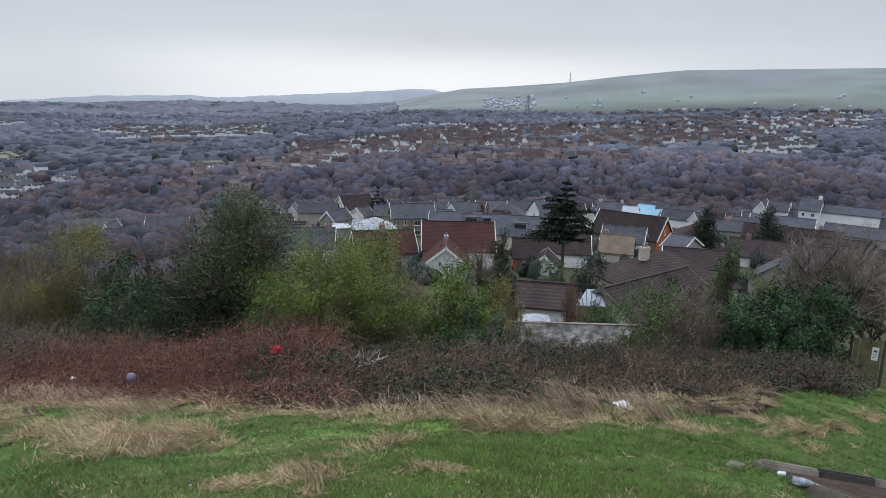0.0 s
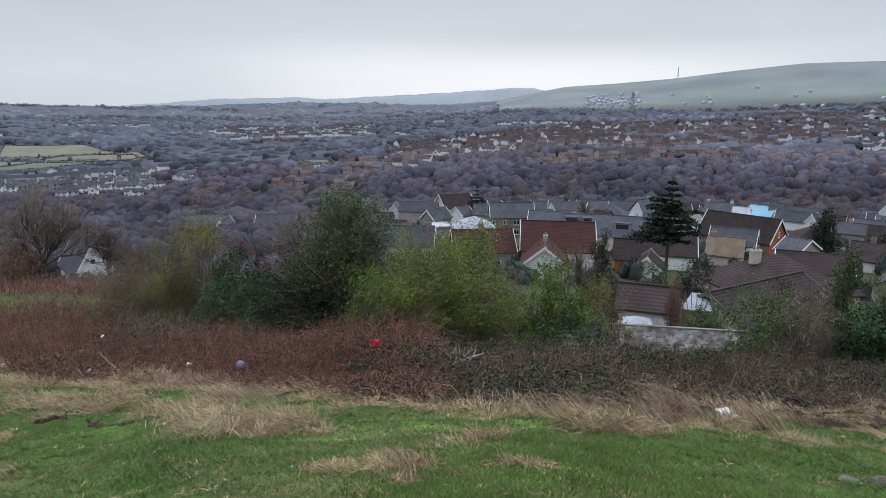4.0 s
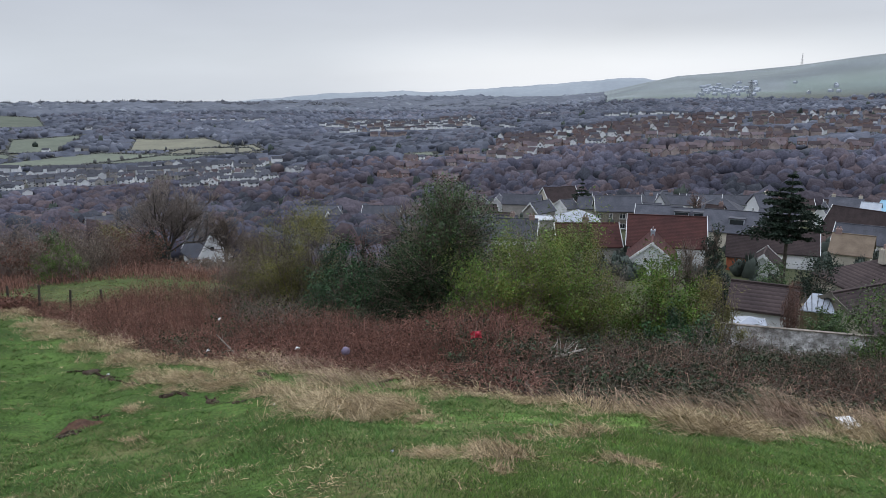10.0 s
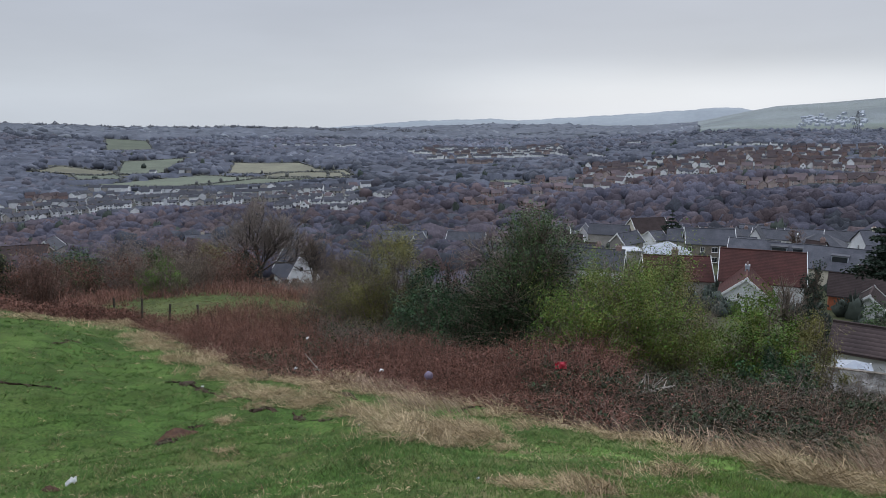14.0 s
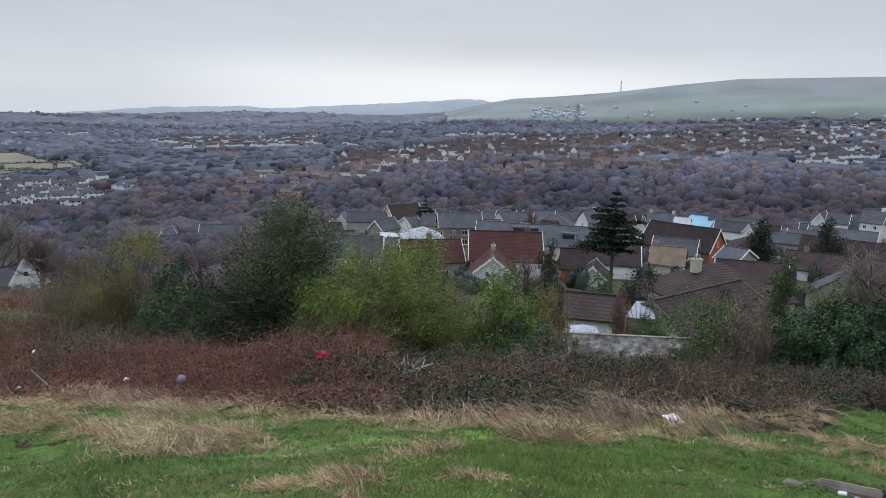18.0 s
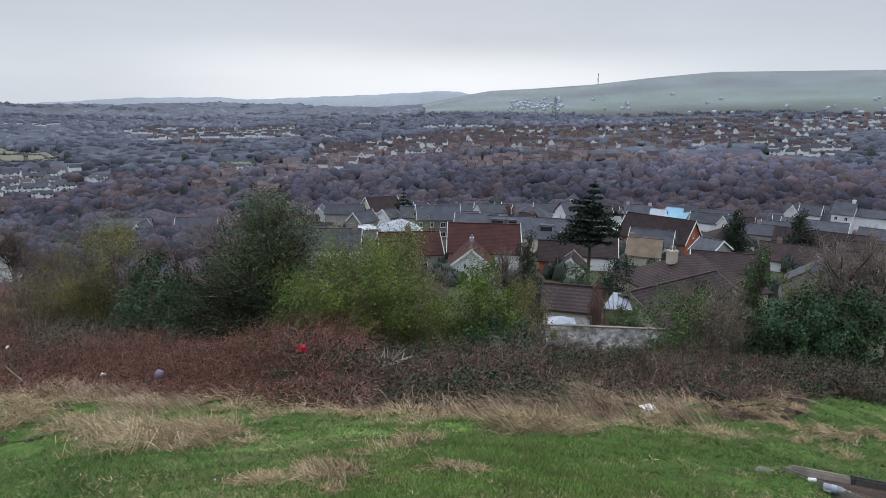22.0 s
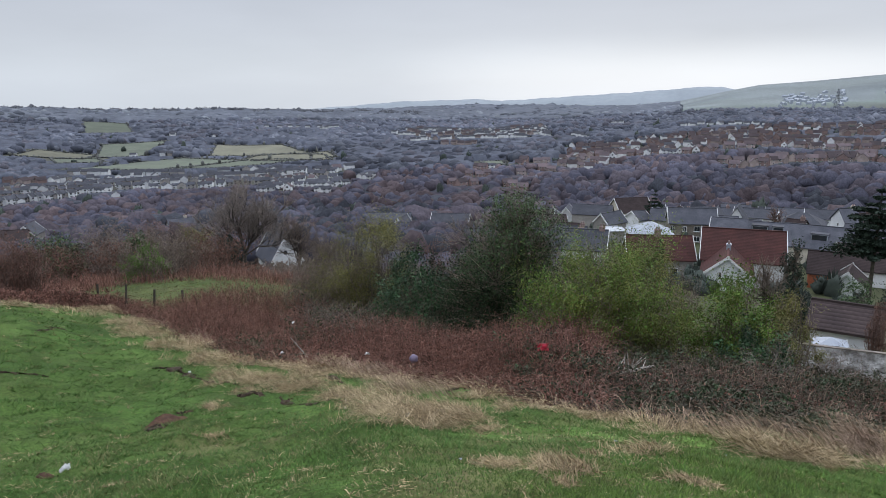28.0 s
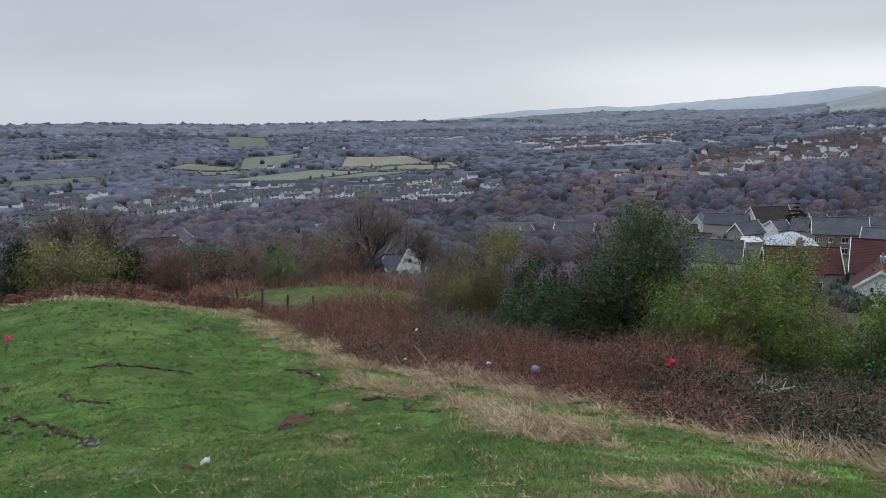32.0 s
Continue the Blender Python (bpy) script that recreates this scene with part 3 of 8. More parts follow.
# the corner of the sunken paved bay, and places along its two edges
BAY_CORNER, BAY_RIGHT, BAY_NEAR = (-26.6, 6.0), (-34.86, 6.9), (-27.62, 4.7)
bay_l, bay_r, bay_b = at(*BAY_CORNER), at(*BAY_RIGHT), at(*BAY_NEAR)
ex = (bay_r - bay_l).normalized()
ez = ex.cross(bay_l - bay_b).normalized()
ey = ez.cross(ex)
BAY = Matrix(((ex.x, ey.x, ez.x, bay_l.x), (ex.y, ey.y, ez.y, bay_l.y), (ex.z, ey.z, ez.z, bay_l.z), (0, 0, 0, 1)))


def in_bay(x, y):
    u, v = (x - bay_l.x) * ex.x + (y - bay_l.y) * ex.y, (x - bay_l.x) * ey.x + (y - bay_l.y) * ey.y
    return (u > -0.04) & (v < 0.06) & (v > -1.7)


rings = np.concatenate([[0.002, 0.4], np.geomspace(0.8, 4950, 360)])
turns = np.radians(np.concatenate([np.arange(-42, 76, 0.36), np.arange(76, 318, 4.0)]))
RR, AA = np.meshgrid(rings, turns, indexing="ij")
GX, GY = -RR * np.sin(AA), RR * np.cos(AA)
GZ = height(GX, GY) - 0.22 * in_bay(GX, GY)
nr, na = RR.shape
ii, jj = np.meshgrid(np.arange(nr - 1), np.arange(na), indexing="ij")
j2 = (jj + 1) % na
quads = np.stack([ii * na + jj, ii * na + j2, (ii + 1) * na + j2, (ii + 1) * na + jj], -1).reshape(-1, 4)[:, ::-1]
verts = np.stack([GX, GY, GZ], -1).reshape(-1, 3)
me = mesh_np("ground", verts, quads, M["ground"], smooth=True)
attr = me.color_attributes.new("cover", "FLOAT_COLOR", "POINT")
rgba = np.ones((len(verts), 4), np.float32)
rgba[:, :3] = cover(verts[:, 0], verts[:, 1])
attr.data.foreach_set("color", rgba.ravel())
solid("ground", me, "grassy hillside falling to a wooded valley and far hills", "ground", kind="structure")


def far_ridge(name, r, azs, els, depth, label):
    """A distant hill range, its crest given by bearing and elevation."""
    a = np.linspace(azs[0], azs[-1], 160)
    e = np.interp(a, azs, els) + 0.02 * np.sin(a * 2.3) + 0.012 * np.sin(a * 7.1)
    crest = r * np.tan(np.radians(e)) + EYE
    rows = []
    for k, drop in ((0.0, 0.0), (-0.02, 18.0), (-0.06, 75.0), (-0.1, 190.0)):
        rr = r * (1 + k)
        rows.append(np.stack([-rr * np.sin(np.radians(a)), rr * np.cos(np.radians(a)), crest - drop], -1))
    rows.insert(0, np.stack([-(r + depth) * np.sin(np.radians(a)), (r + depth) * np.cos(np.radians(a)), crest - 60], -1))
    V = np.concatenate(rows)
    n = len(a)
    F = [[i * n + j, i * n + j + 1, (i + 1) * n + j + 1, (i + 1) * n + j] for i in range(len(rows) - 1) for j in range(n - 1)]
    return solid(name, mesh_np(name, V, F, M["hazed_hill"], True), label, "hills", kind="structure")


# the mist on both ranges lies only in their pale colour
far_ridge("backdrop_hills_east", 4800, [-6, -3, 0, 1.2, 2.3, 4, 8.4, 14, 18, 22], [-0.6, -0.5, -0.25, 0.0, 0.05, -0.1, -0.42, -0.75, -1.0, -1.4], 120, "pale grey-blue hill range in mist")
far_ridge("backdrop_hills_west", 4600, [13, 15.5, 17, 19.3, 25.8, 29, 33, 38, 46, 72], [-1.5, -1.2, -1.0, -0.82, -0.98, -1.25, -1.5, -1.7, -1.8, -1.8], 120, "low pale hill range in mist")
# ---- vegetation ----
def rand_dirs(n):
    d = RNG.normal(size=(n, 3))
    return d / np.linalg.norm(d, axis=1, keepdims=True)


def leaf_arrays(P, size, flat=0.0, out=None, wide=0.5):
    """Small pointed leaves, one folded quad each, at the points P; out: the way they mostly face."""
    n = len(P)
    a, b = rand_dirs(n), rand_dirs(n)
    if out is not None:
        face_ = out / (np.linalg.norm(out, axis=1, keepdims=True) + 1e-6) + 0.95 * b + [0, 0, 0.25]
        a, b = np.cross(face_, a), face_
        a /= np.linalg.norm(a, axis=1, keepdims=True) + 1e-6
    a[:, 2] *= 1 - flat
    a /= np.linalg.norm(a, axis=1, keepdims=True)
    b = np.cross(a, b)
    b /= np.linalg.norm(b, axis=1, keepdims=True) + 1e-6
    s = (size * RNG.uniform(0.6, 1.3, n))[:, None]
    c = np.cross(a, b)
    V = np.stack([P - a * s, P - b * s * wide + c * s * 0.15, P + a * s, P + b * s * wide + c * s * 0.15], 1).reshape(-1, 3)
    return V, np.arange(4 * n).reshape(n, 4)


def prisms(P0, P1, r0, r1):
    """Tapered three-sided sticks from P0 to P1."""
    P0, P1 = np.asarray(P0, float), np.asarray(P1, float)
    n = len(P0)
    d = P1 - P0
    d /= np.linalg.norm(d, axis=1, keepdims=True) + 1e-9
    u = np.cross(d, np.where(np.abs(d[:, 2:]) > 0.9, [[1.0, 0, 0]], [[0, 0, 1.0]]))
    u /= np.linalg.norm(u, axis=1, keepdims=True) + 1e-9
    w = np.cross(d, u)
    ring0, ring1 = [], []
    for k in range(3):
        o = u * math.cos(k * 2.0944) + w * math.sin(k * 2.0944)
        ring0.append(P0 + o * np.reshape(r0, (-1, 1)))
        ring1.append(P1 + o * np.reshape(r1, (-1, 1)))
    V = np.stack(ring0 + ring1, 1).reshape(-1, 3)
    b = np.arange(n)[:, None] * 6
    F = np.concatenate([b + [0, 1, 4, 3], b + [1, 2, 5, 4], b + [2, 0, 3, 5]], 0)
    return V, F


def join(parts_):
    V, F, k = [], [], 0
    for v, f in parts_:
        V.append(v)
        F.append(f + k)
        k += len(v)
    return np.concatenate(V), np.concatenate(F)


def arcs(base, tip, sag, n, r0, r1):
    """Curved stems in n pieces from base to tip, bulging by the vector sag."""
    t = np.linspace(0, 1, n + 1)[:, None, None]
    pts = base[None] * (1 - t) + tip[None] * t + sag[None] * (4 * t * (1 - t))
    rad = np.linspace(r0, r1, n + 1)
    m = len(base)
    return join([prisms(pts[i], pts[i + 1], np.full(m, rad[i]), np.full(m, rad[i + 1])) for i in range(n)]), pts


def bush(name, az, r, h, w, leaf, label, category="bush", stems=90, leaves=9000, size=0.05, lean=0.0, spread=0.13, low=0.2, twig="twig", second=None, share=0.0, core=0.5):
    """A many-stemmed bush: limbs fan up from the root, leaves cloud round their upper parts."""
    slim = leaf in ("willow", "olive", "lime")
    leaves, size = int(leaves * (0.85 if slim else 0.66)), size * (1.35 if slim else 1.2)
    root = at(az, r)
    ob = thing(name, Matrix.Translation(root), label, category)
    ang, rad = RNG.uniform(0, 2 * math.pi, stems), np.sqrt(RNG.uniform(0, 1, stems))
    lump = 0.98 + 0.2 * np.sin(ang * 3 + r) * np.cos(ang * 2 + az)
    tip = np.stack([w * rad * lump * np.cos(ang) + lean * h, w * rad * lump * np.sin(ang), h * (1 - 0.5 * rad ** 2.6) * RNG.uniform(0.7, 1.02, stems)], -1)
    lobes = max(6, int(5 * w))
    la, lr = np.arange(lobes) * 2.4 + az, np.sqrt((np.arange(lobes) + 0.4) / lobes) * 0.78
    lz = (1 - 0.42 * lr ** 2) * RNG.uniform(0.45, 0.86, lobes)
    lz[0] = 0.86
    centre = np.stack([w * lr * np.cos(la) + lean * h, w * lr * np.sin(la), h * lz], -1)
    size_ = np.minimum(0.5 * w, 0.3 * h) * RNG.uniform(0.55, 0.95, lobes)
    pick = RNG.integers(0, lobes, stems)
    inlobe = RNG.uniform(0, 1, stems) < 0.72
    ball_ = centre[pick] + rand_dirs(stems) * [1, 1, 0.8] * (size_[pick] * RNG.uniform(0.4, 1.0, stems))[:, None]
    ball_[:, 2] = np.minimum(ball_[:, 2], h)
    tip = np.where(inlobe[:, None], ball_, tip)
    base = np.stack([0.45 * w * rad * np.cos(ang), 0.45 * w * rad * np.sin(ang), np.full(stems, -0.15)], -1)
    sag = np.stack([0.1 * w * np.cos(ang) * rad, 0.1 * w * np.sin(ang) * rad, 0.16 * h * rad], -1) + RNG.normal(size=(stems, 3)) * 0.06 * h
    (V, F), pts = arcs(base, tip, sag, 3, 0.0045 * h, 0.0012 * h)
    side = RNG.integers(0, stems, stems * 5)
    tt = RNG.uniform(0.3, 0.98, stems * 5)[:, None]
    s0 = base[side] * (1 - tt) + tip[side] * tt + sag[side] * 4 * tt * (1 - tt)
    s1 = s0 + rand_dirs(stems * 5) * [1, 1, 0.8] * h * 0.1 + [0, 0, 0.02 * h]
    tw = prisms(s0, s1, np.full(len(s0), 0.0018 * h), np.full(len(s0), 0.0006 * h))
    part("branchwork", mesh_np("branchwork", *join([(V, F), tw]), M[twig]), None, ob)
    # some leaves sit along the outer twigs, most in sprays heaped over an uneven dome, with gaps between
    m1 = int(leaves * 0.3)
    k = RNG.integers(0, len(s0), m1)
    f = RNG.uniform(0, 1.15, (m1, 1))
    P1 = s0[k] * (1 - f) + s1[k] * f + RNG.normal(size=(m1, 3)) * [1, 1, 0.8] * spread * h * 0.2
    m2, nc = leaves - m1, int(26 + 34 * w)
    sz = RNG.uniform(low * 0.5 + 0.04, 0.97, nc)
    wid = np.where(sz > 0.42, w * np.sqrt(np.clip(1 - ((sz - 0.42) / 0.62) ** 2, 0.03, 1)), w * (0.8 + 0.2 * sz / 0.42))
    ca = RNG.uniform(0, 2 * math.pi, nc)
    cq = np.sqrt(RNG.uniform(0.2, 1.0, nc)) * (1 + 0.17 * np.sin(3 * ca + az) + 0.1 * np.sin(5 * ca + r + 5 * sz))
    cc = np.stack([wid * cq * np.cos(ca) + lean * h * sz, wid * cq * np.sin(ca), h * sz * 0.9], -1)
    cr = min(w, 0.5 * h) * RNG.uniform(0.13, 0.33, nc)
    away = cc - [0, 0, 0.35 * h]
    away /= np.linalg.norm(away, axis=1, keepdims=True) + 1e-6
    k = RNG.choice(nc, m2, p=cr ** 2 / (cr ** 2).sum())
    d = rand_dirs(m2)
    P2 = cc[k] + d * (cr[k] * RNG.uniform(0.2, 1.05, m2))[:, None] + (away[k] + [0, 0, 0.5]) * (cr[k] * RNG.uniform(0, 1.0, m2) ** 3 * 1.3)[:, None]
    P = np.concatenate([P1, P2])
    RNG.shuffle(P)
    P = P[P[:, 2] > low * h * RNG.uniform(0.0, 0.8, len(P))]
    n2 = int(len(P) * share)
    near_ = ((P[:, None, :] - centre[None]) ** 2).sum(-1).argmin(1)
    out = (P - centre[near_]) / (size_.mean() + 0.1) + 0.6 * (P - [0, 0, 0.4 * h]) / h
    part("crown", mesh_np("crown", *leaf_arrays(P[n2:], size, 0.0, out[n2:], 0.1 if "twig" in leaf else 0.26 if slim else 0.5), M[leaf]), None, ob)
    if n2:
        part("crown", mesh_np("crown", *leaf_arrays(P[:n2], size, 0.0, out[:n2]), M[second]), None, ob)
    return ob


def bare_tree(name, az, r, h, w, label, twig="twig", forks=5, limbs=7, trunk=0.35, ivy=0, group="", rad=0.022, depth=4, seed=1):
    """A leafless tree: trunk, limbs and several orders of twigs."""
    g = np.random.default_rng(seed)
    root = at(az, r)
    ob = thing(name, Matrix.Translation(root), label, "tree", group)
    top = trunk * h
    bm = bmesh.new()
    bmesh.ops.create_cone(bm, cap_ends=True, segments=9, radius1=h * rad, radius2=h * rad * 0.7, depth=top + 0.4, matrix=Matrix.Translation((0, 0, top / 2 - 0.2)))
    part("trunk", bm, M["bark"], ob)
    a = g.uniform(0, 2 * math.pi, limbs)
    start = np.stack([0 * a, 0 * a, top * g.uniform(0.75, 1.0, limbs)], -1)
    el = g.uniform(0.5, 1.35, limbs)
    d = np.stack([np.cos(a) * np.cos(el) * w / h * 2, np.sin(a) * np.cos(el) * w / h * 2, np.sin(el)], -1)
    length, thick = 0.42 * h, h * rad * 0.5
    P0, D = start, d
    for level in range(depth):
        L = length * g.uniform(0.6, 1.1, len(P0))[:, None]
        mid = P0 + D * L * 0.5 + g.normal(size=P0.shape) * length * 0.05
        P1 = mid + (D + g.normal(size=D.shape) * 0.22) * L * 0.5
        n = len(P0)
        me_ = join([prisms(P0, mid, np.full(n, thick), np.full(n, thick * 0.75)), prisms(mid, P1, np.full(n, thick * 0.75), np.full(n, thick * 0.5))])
        if level == 0:
            limb_mesh = me_
        else:
            limb_mesh = join([limb_mesh, me_])
        if level == 1:
            part("limb", mesh_np("limb", *limb_mesh, M["bark"]), None, ob)
            limb_mesh = me_
        k = np.repeat(np.arange(n), forks)
        t = g.uniform(0.35, 1.0, (n * forks, 1))
        P0n = np.where(t < 0.5, P0[k] + (mid[k] - P0[k]) * t * 2, mid[k] + (P1[k] - mid[k]) * (t * 2 - 1))
        D = D[k] + g.normal(size=(n * forks, 3)) * 0.55 + [0, 0, 0.18]
        D /= np.linalg.norm(D, axis=1, keepdims=True)
        P0 = P0n
        length, thick = length * 0.55, thick * 0.5
    part("twig_work", mesh_np("twig_work", *limb_mesh, M[twig]), None, ob)
    if ivy:
        hgt = g.uniform(0.02, 0.75, ivy) * h
        a = g.uniform(0, 2 * math.pi, ivy)
        q = np.stack([np.cos(a), np.sin(a), 0 * a], -1) * (h * 0.05 * g.uniform(0.4, 1.6, ivy))[:, None]
        q[:, 2] = hgt
        part("ivy", mesh_np("ivy", *leaf_arrays(q, 0.012 * h), M["ivy"]), None, ob)
    return ob


def lump_tree(name, az, r, h, w, leaf, label, leaves=20000, size=0.05, second=None, share=0.0, stick=700):
    """A tree smothered in leaves: a trunk, and lumps of foliage stacked unevenly round it."""
    leaves, size = int(leaves * 0.66), size * 1.2
    root = at(az, r)
    ob = thing(name, Matrix.Translation(root), label, "tree")
    bm = bmesh.new()
    bmesh.ops.create_cone(bm, cap_ends=True, segments=9, radius1=h * 0.035, radius2=h * 0.012, depth=h * 0.8 + 0.4, matrix=Matrix.Translation((0, 0, h * 0.4 - 0.2)))
    part("trunk", bm, M["bark"], ob)
    n = 46
    zf = np.linspace(0.04, 0.9, n) ** 1.25
    wide = w * np.clip(1.2 - 0.85 * zf ** 1.5, 0.3, 1.1)
    a, q = RNG.uniform(0, 2 * math.pi, n), RNG.uniform(0.2, 0.75, n)
    c = np.stack([np.cos(a) * wide * q, np.sin(a) * wide * q, zf * h], -1)
    rad = wide * RNG.uniform(0.27, 0.58, n)
    c = np.concatenate([c, [[0.05 * w, 0, h * 0.93]]])
    rad = np.append(rad, min(0.35 * w, 0.09 * h))
    k = RNG.choice(len(c), leaves, p=rad ** 2 / (rad ** 2).sum())
    d = rand_dirs(leaves)
    wob = 1 + 0.2 * np.sin(d[:, 0] * 7 + k) * np.cos(d[:, 1] * 6 + k * 2) + 0.14 * np.sin(d[:, 2] * 13 + k)
    P = c[k] + d * (rad[k] * wob * RNG.uniform(0.45, 1.12, leaves) ** 0.6)[:, None]
    ok_ = P[:, 2] > 0.02
    P, d = P[ok_], d[ok_]
    n2 = int(len(P) * share)
    if second:
        o_ = np.argsort(-(P[:, 2] / h + RNG.normal(size=len(P)) * 0.12))
        P, d = P[o_], d[o_]
        part("crown", mesh_np("crown", *leaf_arrays(P[:n2], size, 0.0, d[:n2]), M[second]), None, ob)
    part("crown", mesh_np("crown", *leaf_arrays(P[n2:], size, 0.0, d[n2:]), M[leaf]), None, ob)
    k = RNG.integers(0, len(c), stick)
    s1 = c[k] + rand_dirs(stick) * (rad[k] * RNG.uniform(0.8, 1.35, stick))[:, None]
    part("branchwork", mesh_np("branchwork", *prisms(c[k] * [0.7, 0.7, 0.85], s1, np.full(stick, 0.003 * h), np.full(stick, 0.0008 * h)), M["twig"]), None, ob)
    return ob


def conifer(name, az, r, h, w, label, tiers=11, open_=0.5, gap=0.0, drop=0.12):
    """An evergreen with tiers of boughs carrying needles."""
    root = at(az, r)
    ob = thing(name, Matrix.Translation(root), label, "tree")
    bm = bmesh.new()
    bmesh.ops.create_cone(bm, cap_ends=True, segments=8, radius1=h * 0.02, radius2=h * 0.004, depth=h + 0.4, matrix=Matrix.Translation((0, 0, h / 2 - 0.2)))
    part("trunk", bm, M["bark"], ob)
    for i in range(tiers):
        f = i / (tiers - 1)
        z = h * (gap + (1 - gap) * f * 0.97)
        reach = w * (1.15 - f) ** 0.7 * RNG.uniform(0.8, 1.15) * min(1.0, 2.2 * (1.05 - f)) + 0.02 * h
        nb = 7
        a = RNG.uniform(0, 2 * math.pi) + np.arange(nb) * 2 * math.pi / nb + RNG.normal(size=nb) * 0.25
        L = reach * RNG.uniform(0.4, 1.25, nb)
        base = np.stack([0 * a, 0 * a, np.full(nb, z)], -1)
        tip = np.stack([L * np.cos(a), L * np.sin(a), z - L * drop + RNG.normal(size=nb) * 0.1], -1)
        sag = np.stack([0 * a, 0 * a, L * 0.1], -1)
        (V, F), pts = arcs(base, tip, sag, 3, h * 0.004, h * 0.001)
        m = 230
        k = RNG.integers(0, nb, m * nb)
        t = RNG.uniform(0.12, 1.0, (m * nb, 1))
        P = base[k] * (1 - t) + tip[k] * t + sag[k] * 4 * t * (1 - t)
        P += RNG.normal(size=P.shape) * [1, 1, 0.3] * (L[k][:, None] * 0.09 * open_ * 2 + 0.06)
        part("bough", mesh_np("bough", *join([(V, F), leaf_arrays(P, 0.015 * h, 0.6)]), M["pine"]), None, ob)
    return ob


def clumps(az, r, rad, hgt, ico_rows):
    """Many small rugged crowns at once."""
    base, faces = ico_rows
    n, m = len(az), len(base)
    x, y = -r * np.sin(np.radians(az)), r * np.cos(np.radians(az))
    z = height(x, y)
    J = base[None] * (1 + RNG.normal(size=(n, m, 1)) * 0.26) + RNG.normal(size=(n, m, 3)) * 0.1
    V = J * np.stack([rad, rad, hgt * 0.55], -1)[:, None, :]
    V += np.stack([x, y, z + hgt * 0.48], -1)[:, None, :]
    F = faces[None] + (np.arange(n) * m)[:, None, None]
    return V.reshape(-1, 3), F.reshape(-1, 3)


def ico(level):
    bm = bmesh.new()
    bmesh.ops.create_icosphere(bm, subdivisions=level, radius=1.0)
    V = np.array([v.co[:] for v in bm.verts])
    F = np.array([[v.index for v in f.verts] for f in bm.faces])
    bm.free()
    return V, F


ICO1, ICO2 = ico(1), ico(2)


def sprays(az, r, rad, hgt, per, w=0.03):
    """Upright twig sprays that roughen the crowns."""
    n = len(az)
    x, y = -r * np.sin(np.radians(az)), r * np.cos(np.radians(az))
    C = np.stack([x, y, height(x, y) + hgt * 0.5], -1)
    k = np.repeat(np.arange(n), per)
    d = rand_dirs(n * per)
    d[:, 2] = np.abs(d[:, 2])
    P = C[k] + d * np.stack([rad[k], rad[k], hgt[k] * 0.55], -1) * RNG.uniform(0.75, 1.0, (n * per, 1))
    tip = P + (d * 0.6 + [0, 0, 0.8]) * (hgt[k] * RNG.uniform(0.12, 0.3, n * per))[:, None]
    sidev = np.cross(d, rand_dirs(n * per))
    sidev *= (rad[k] * w / (np.linalg.norm(sidev, axis=1) + 1e-6))[:, None] * 3
    V = np.stack([P - sidev, P + sidev, tip], 1).reshape(-1, 3)
    return V, np.arange(3 * n * per).reshape(-1, 3)


KEEP = []   # places that stay in sight: (bearing, distance, elevation of the foot)


def keep_seen(az, r):
    p = at(az, r)
    KEEP.append((az, r, math.degrees(math.atan2(p.z - EYE, r))))


def wood(name, n, az0, az1, r0, r1, material, label, level=1, size=(3.0, 5.0), tall=(6, 10), per=14, grow=0.0, only=None):
    """Scattered crowns; they thin out and stay low round houses and pasture."""
    az = RNG.uniform(az0, az1, n)
    r = np.exp(RNG.uniform(math.log(r0), math.log(r1), n))
    if only is not None:
        k = only(az, r)
        az, r = az[k], r[k]
        n = len(az)
    k = 1 + grow * r / 1000
    rad, hgt = RNG.uniform(*size, n) * k, RNG.uniform(*tall, n) * (1 + 0.3 * grow * r / 1000)
    x, y = -r * np.sin(np.radians(az)), r * np.cos(np.radians(az))
    z = height(x, y)
    limit = np.full(n, 1e9)
    for ka, kr, ke in KEEP:
        half = np.degrees(rad / r) + 7.0 / kr * 57.3 * 0.5
        near = (np.abs(az - ka) < half) & (r < kr + 9) & (r > kr * 0.55)
        limit[near] = np.minimum(limit[near], EYE + r[near] * math.tan(radians(ke + 0.08)) - z[near])
    hgt = np.minimum(hgt, limit)
    ok = hgt > 1.2
    az, r, hgt = az[ok], r[ok], hgt[ok]
    rad = np.minimum(rad[ok], hgt * 0.75 + 0.6)
    V, F = join([clumps(az, r, rad, hgt, ICO2 if level == 2 else ICO1), sprays(az, r, rad, hgt, per)])
    return solid(name, mesh_np(name, V, F, M[material]), label, "woodland", kind="stuff")


def worley(x, y, s, seed):
    """Distance to the nearest of scattered points, one per cell of size s, and that point's own number."""
    gx, gy = np.floor(x / s), np.floor(y / s)
    best, pick = np.full(x.shape, 9.0), np.zeros(x.shape)
    for i in (-1, 0, 1):
        for j in (-1, 0, 1):
            cx, cy = gx + i, gy + j
            h1 = np.modf(np.abs(np.sin(cx * 127.1 + cy * 311.7 + seed) * 43758.5453))[0]
            h2 = np.modf(np.abs(np.sin(cx * 269.5 + cy * 183.3 + seed) * 24634.6345))[0]
            d = np.hypot(cx + h1 - x / s, cy + h2 - y / s)
            k = d < best
            best, pick = np.where(k, d, best), np.where(k, np.modf(h1 * 57.31 + h2 * 13.7)[0], pick)
    return best, pick


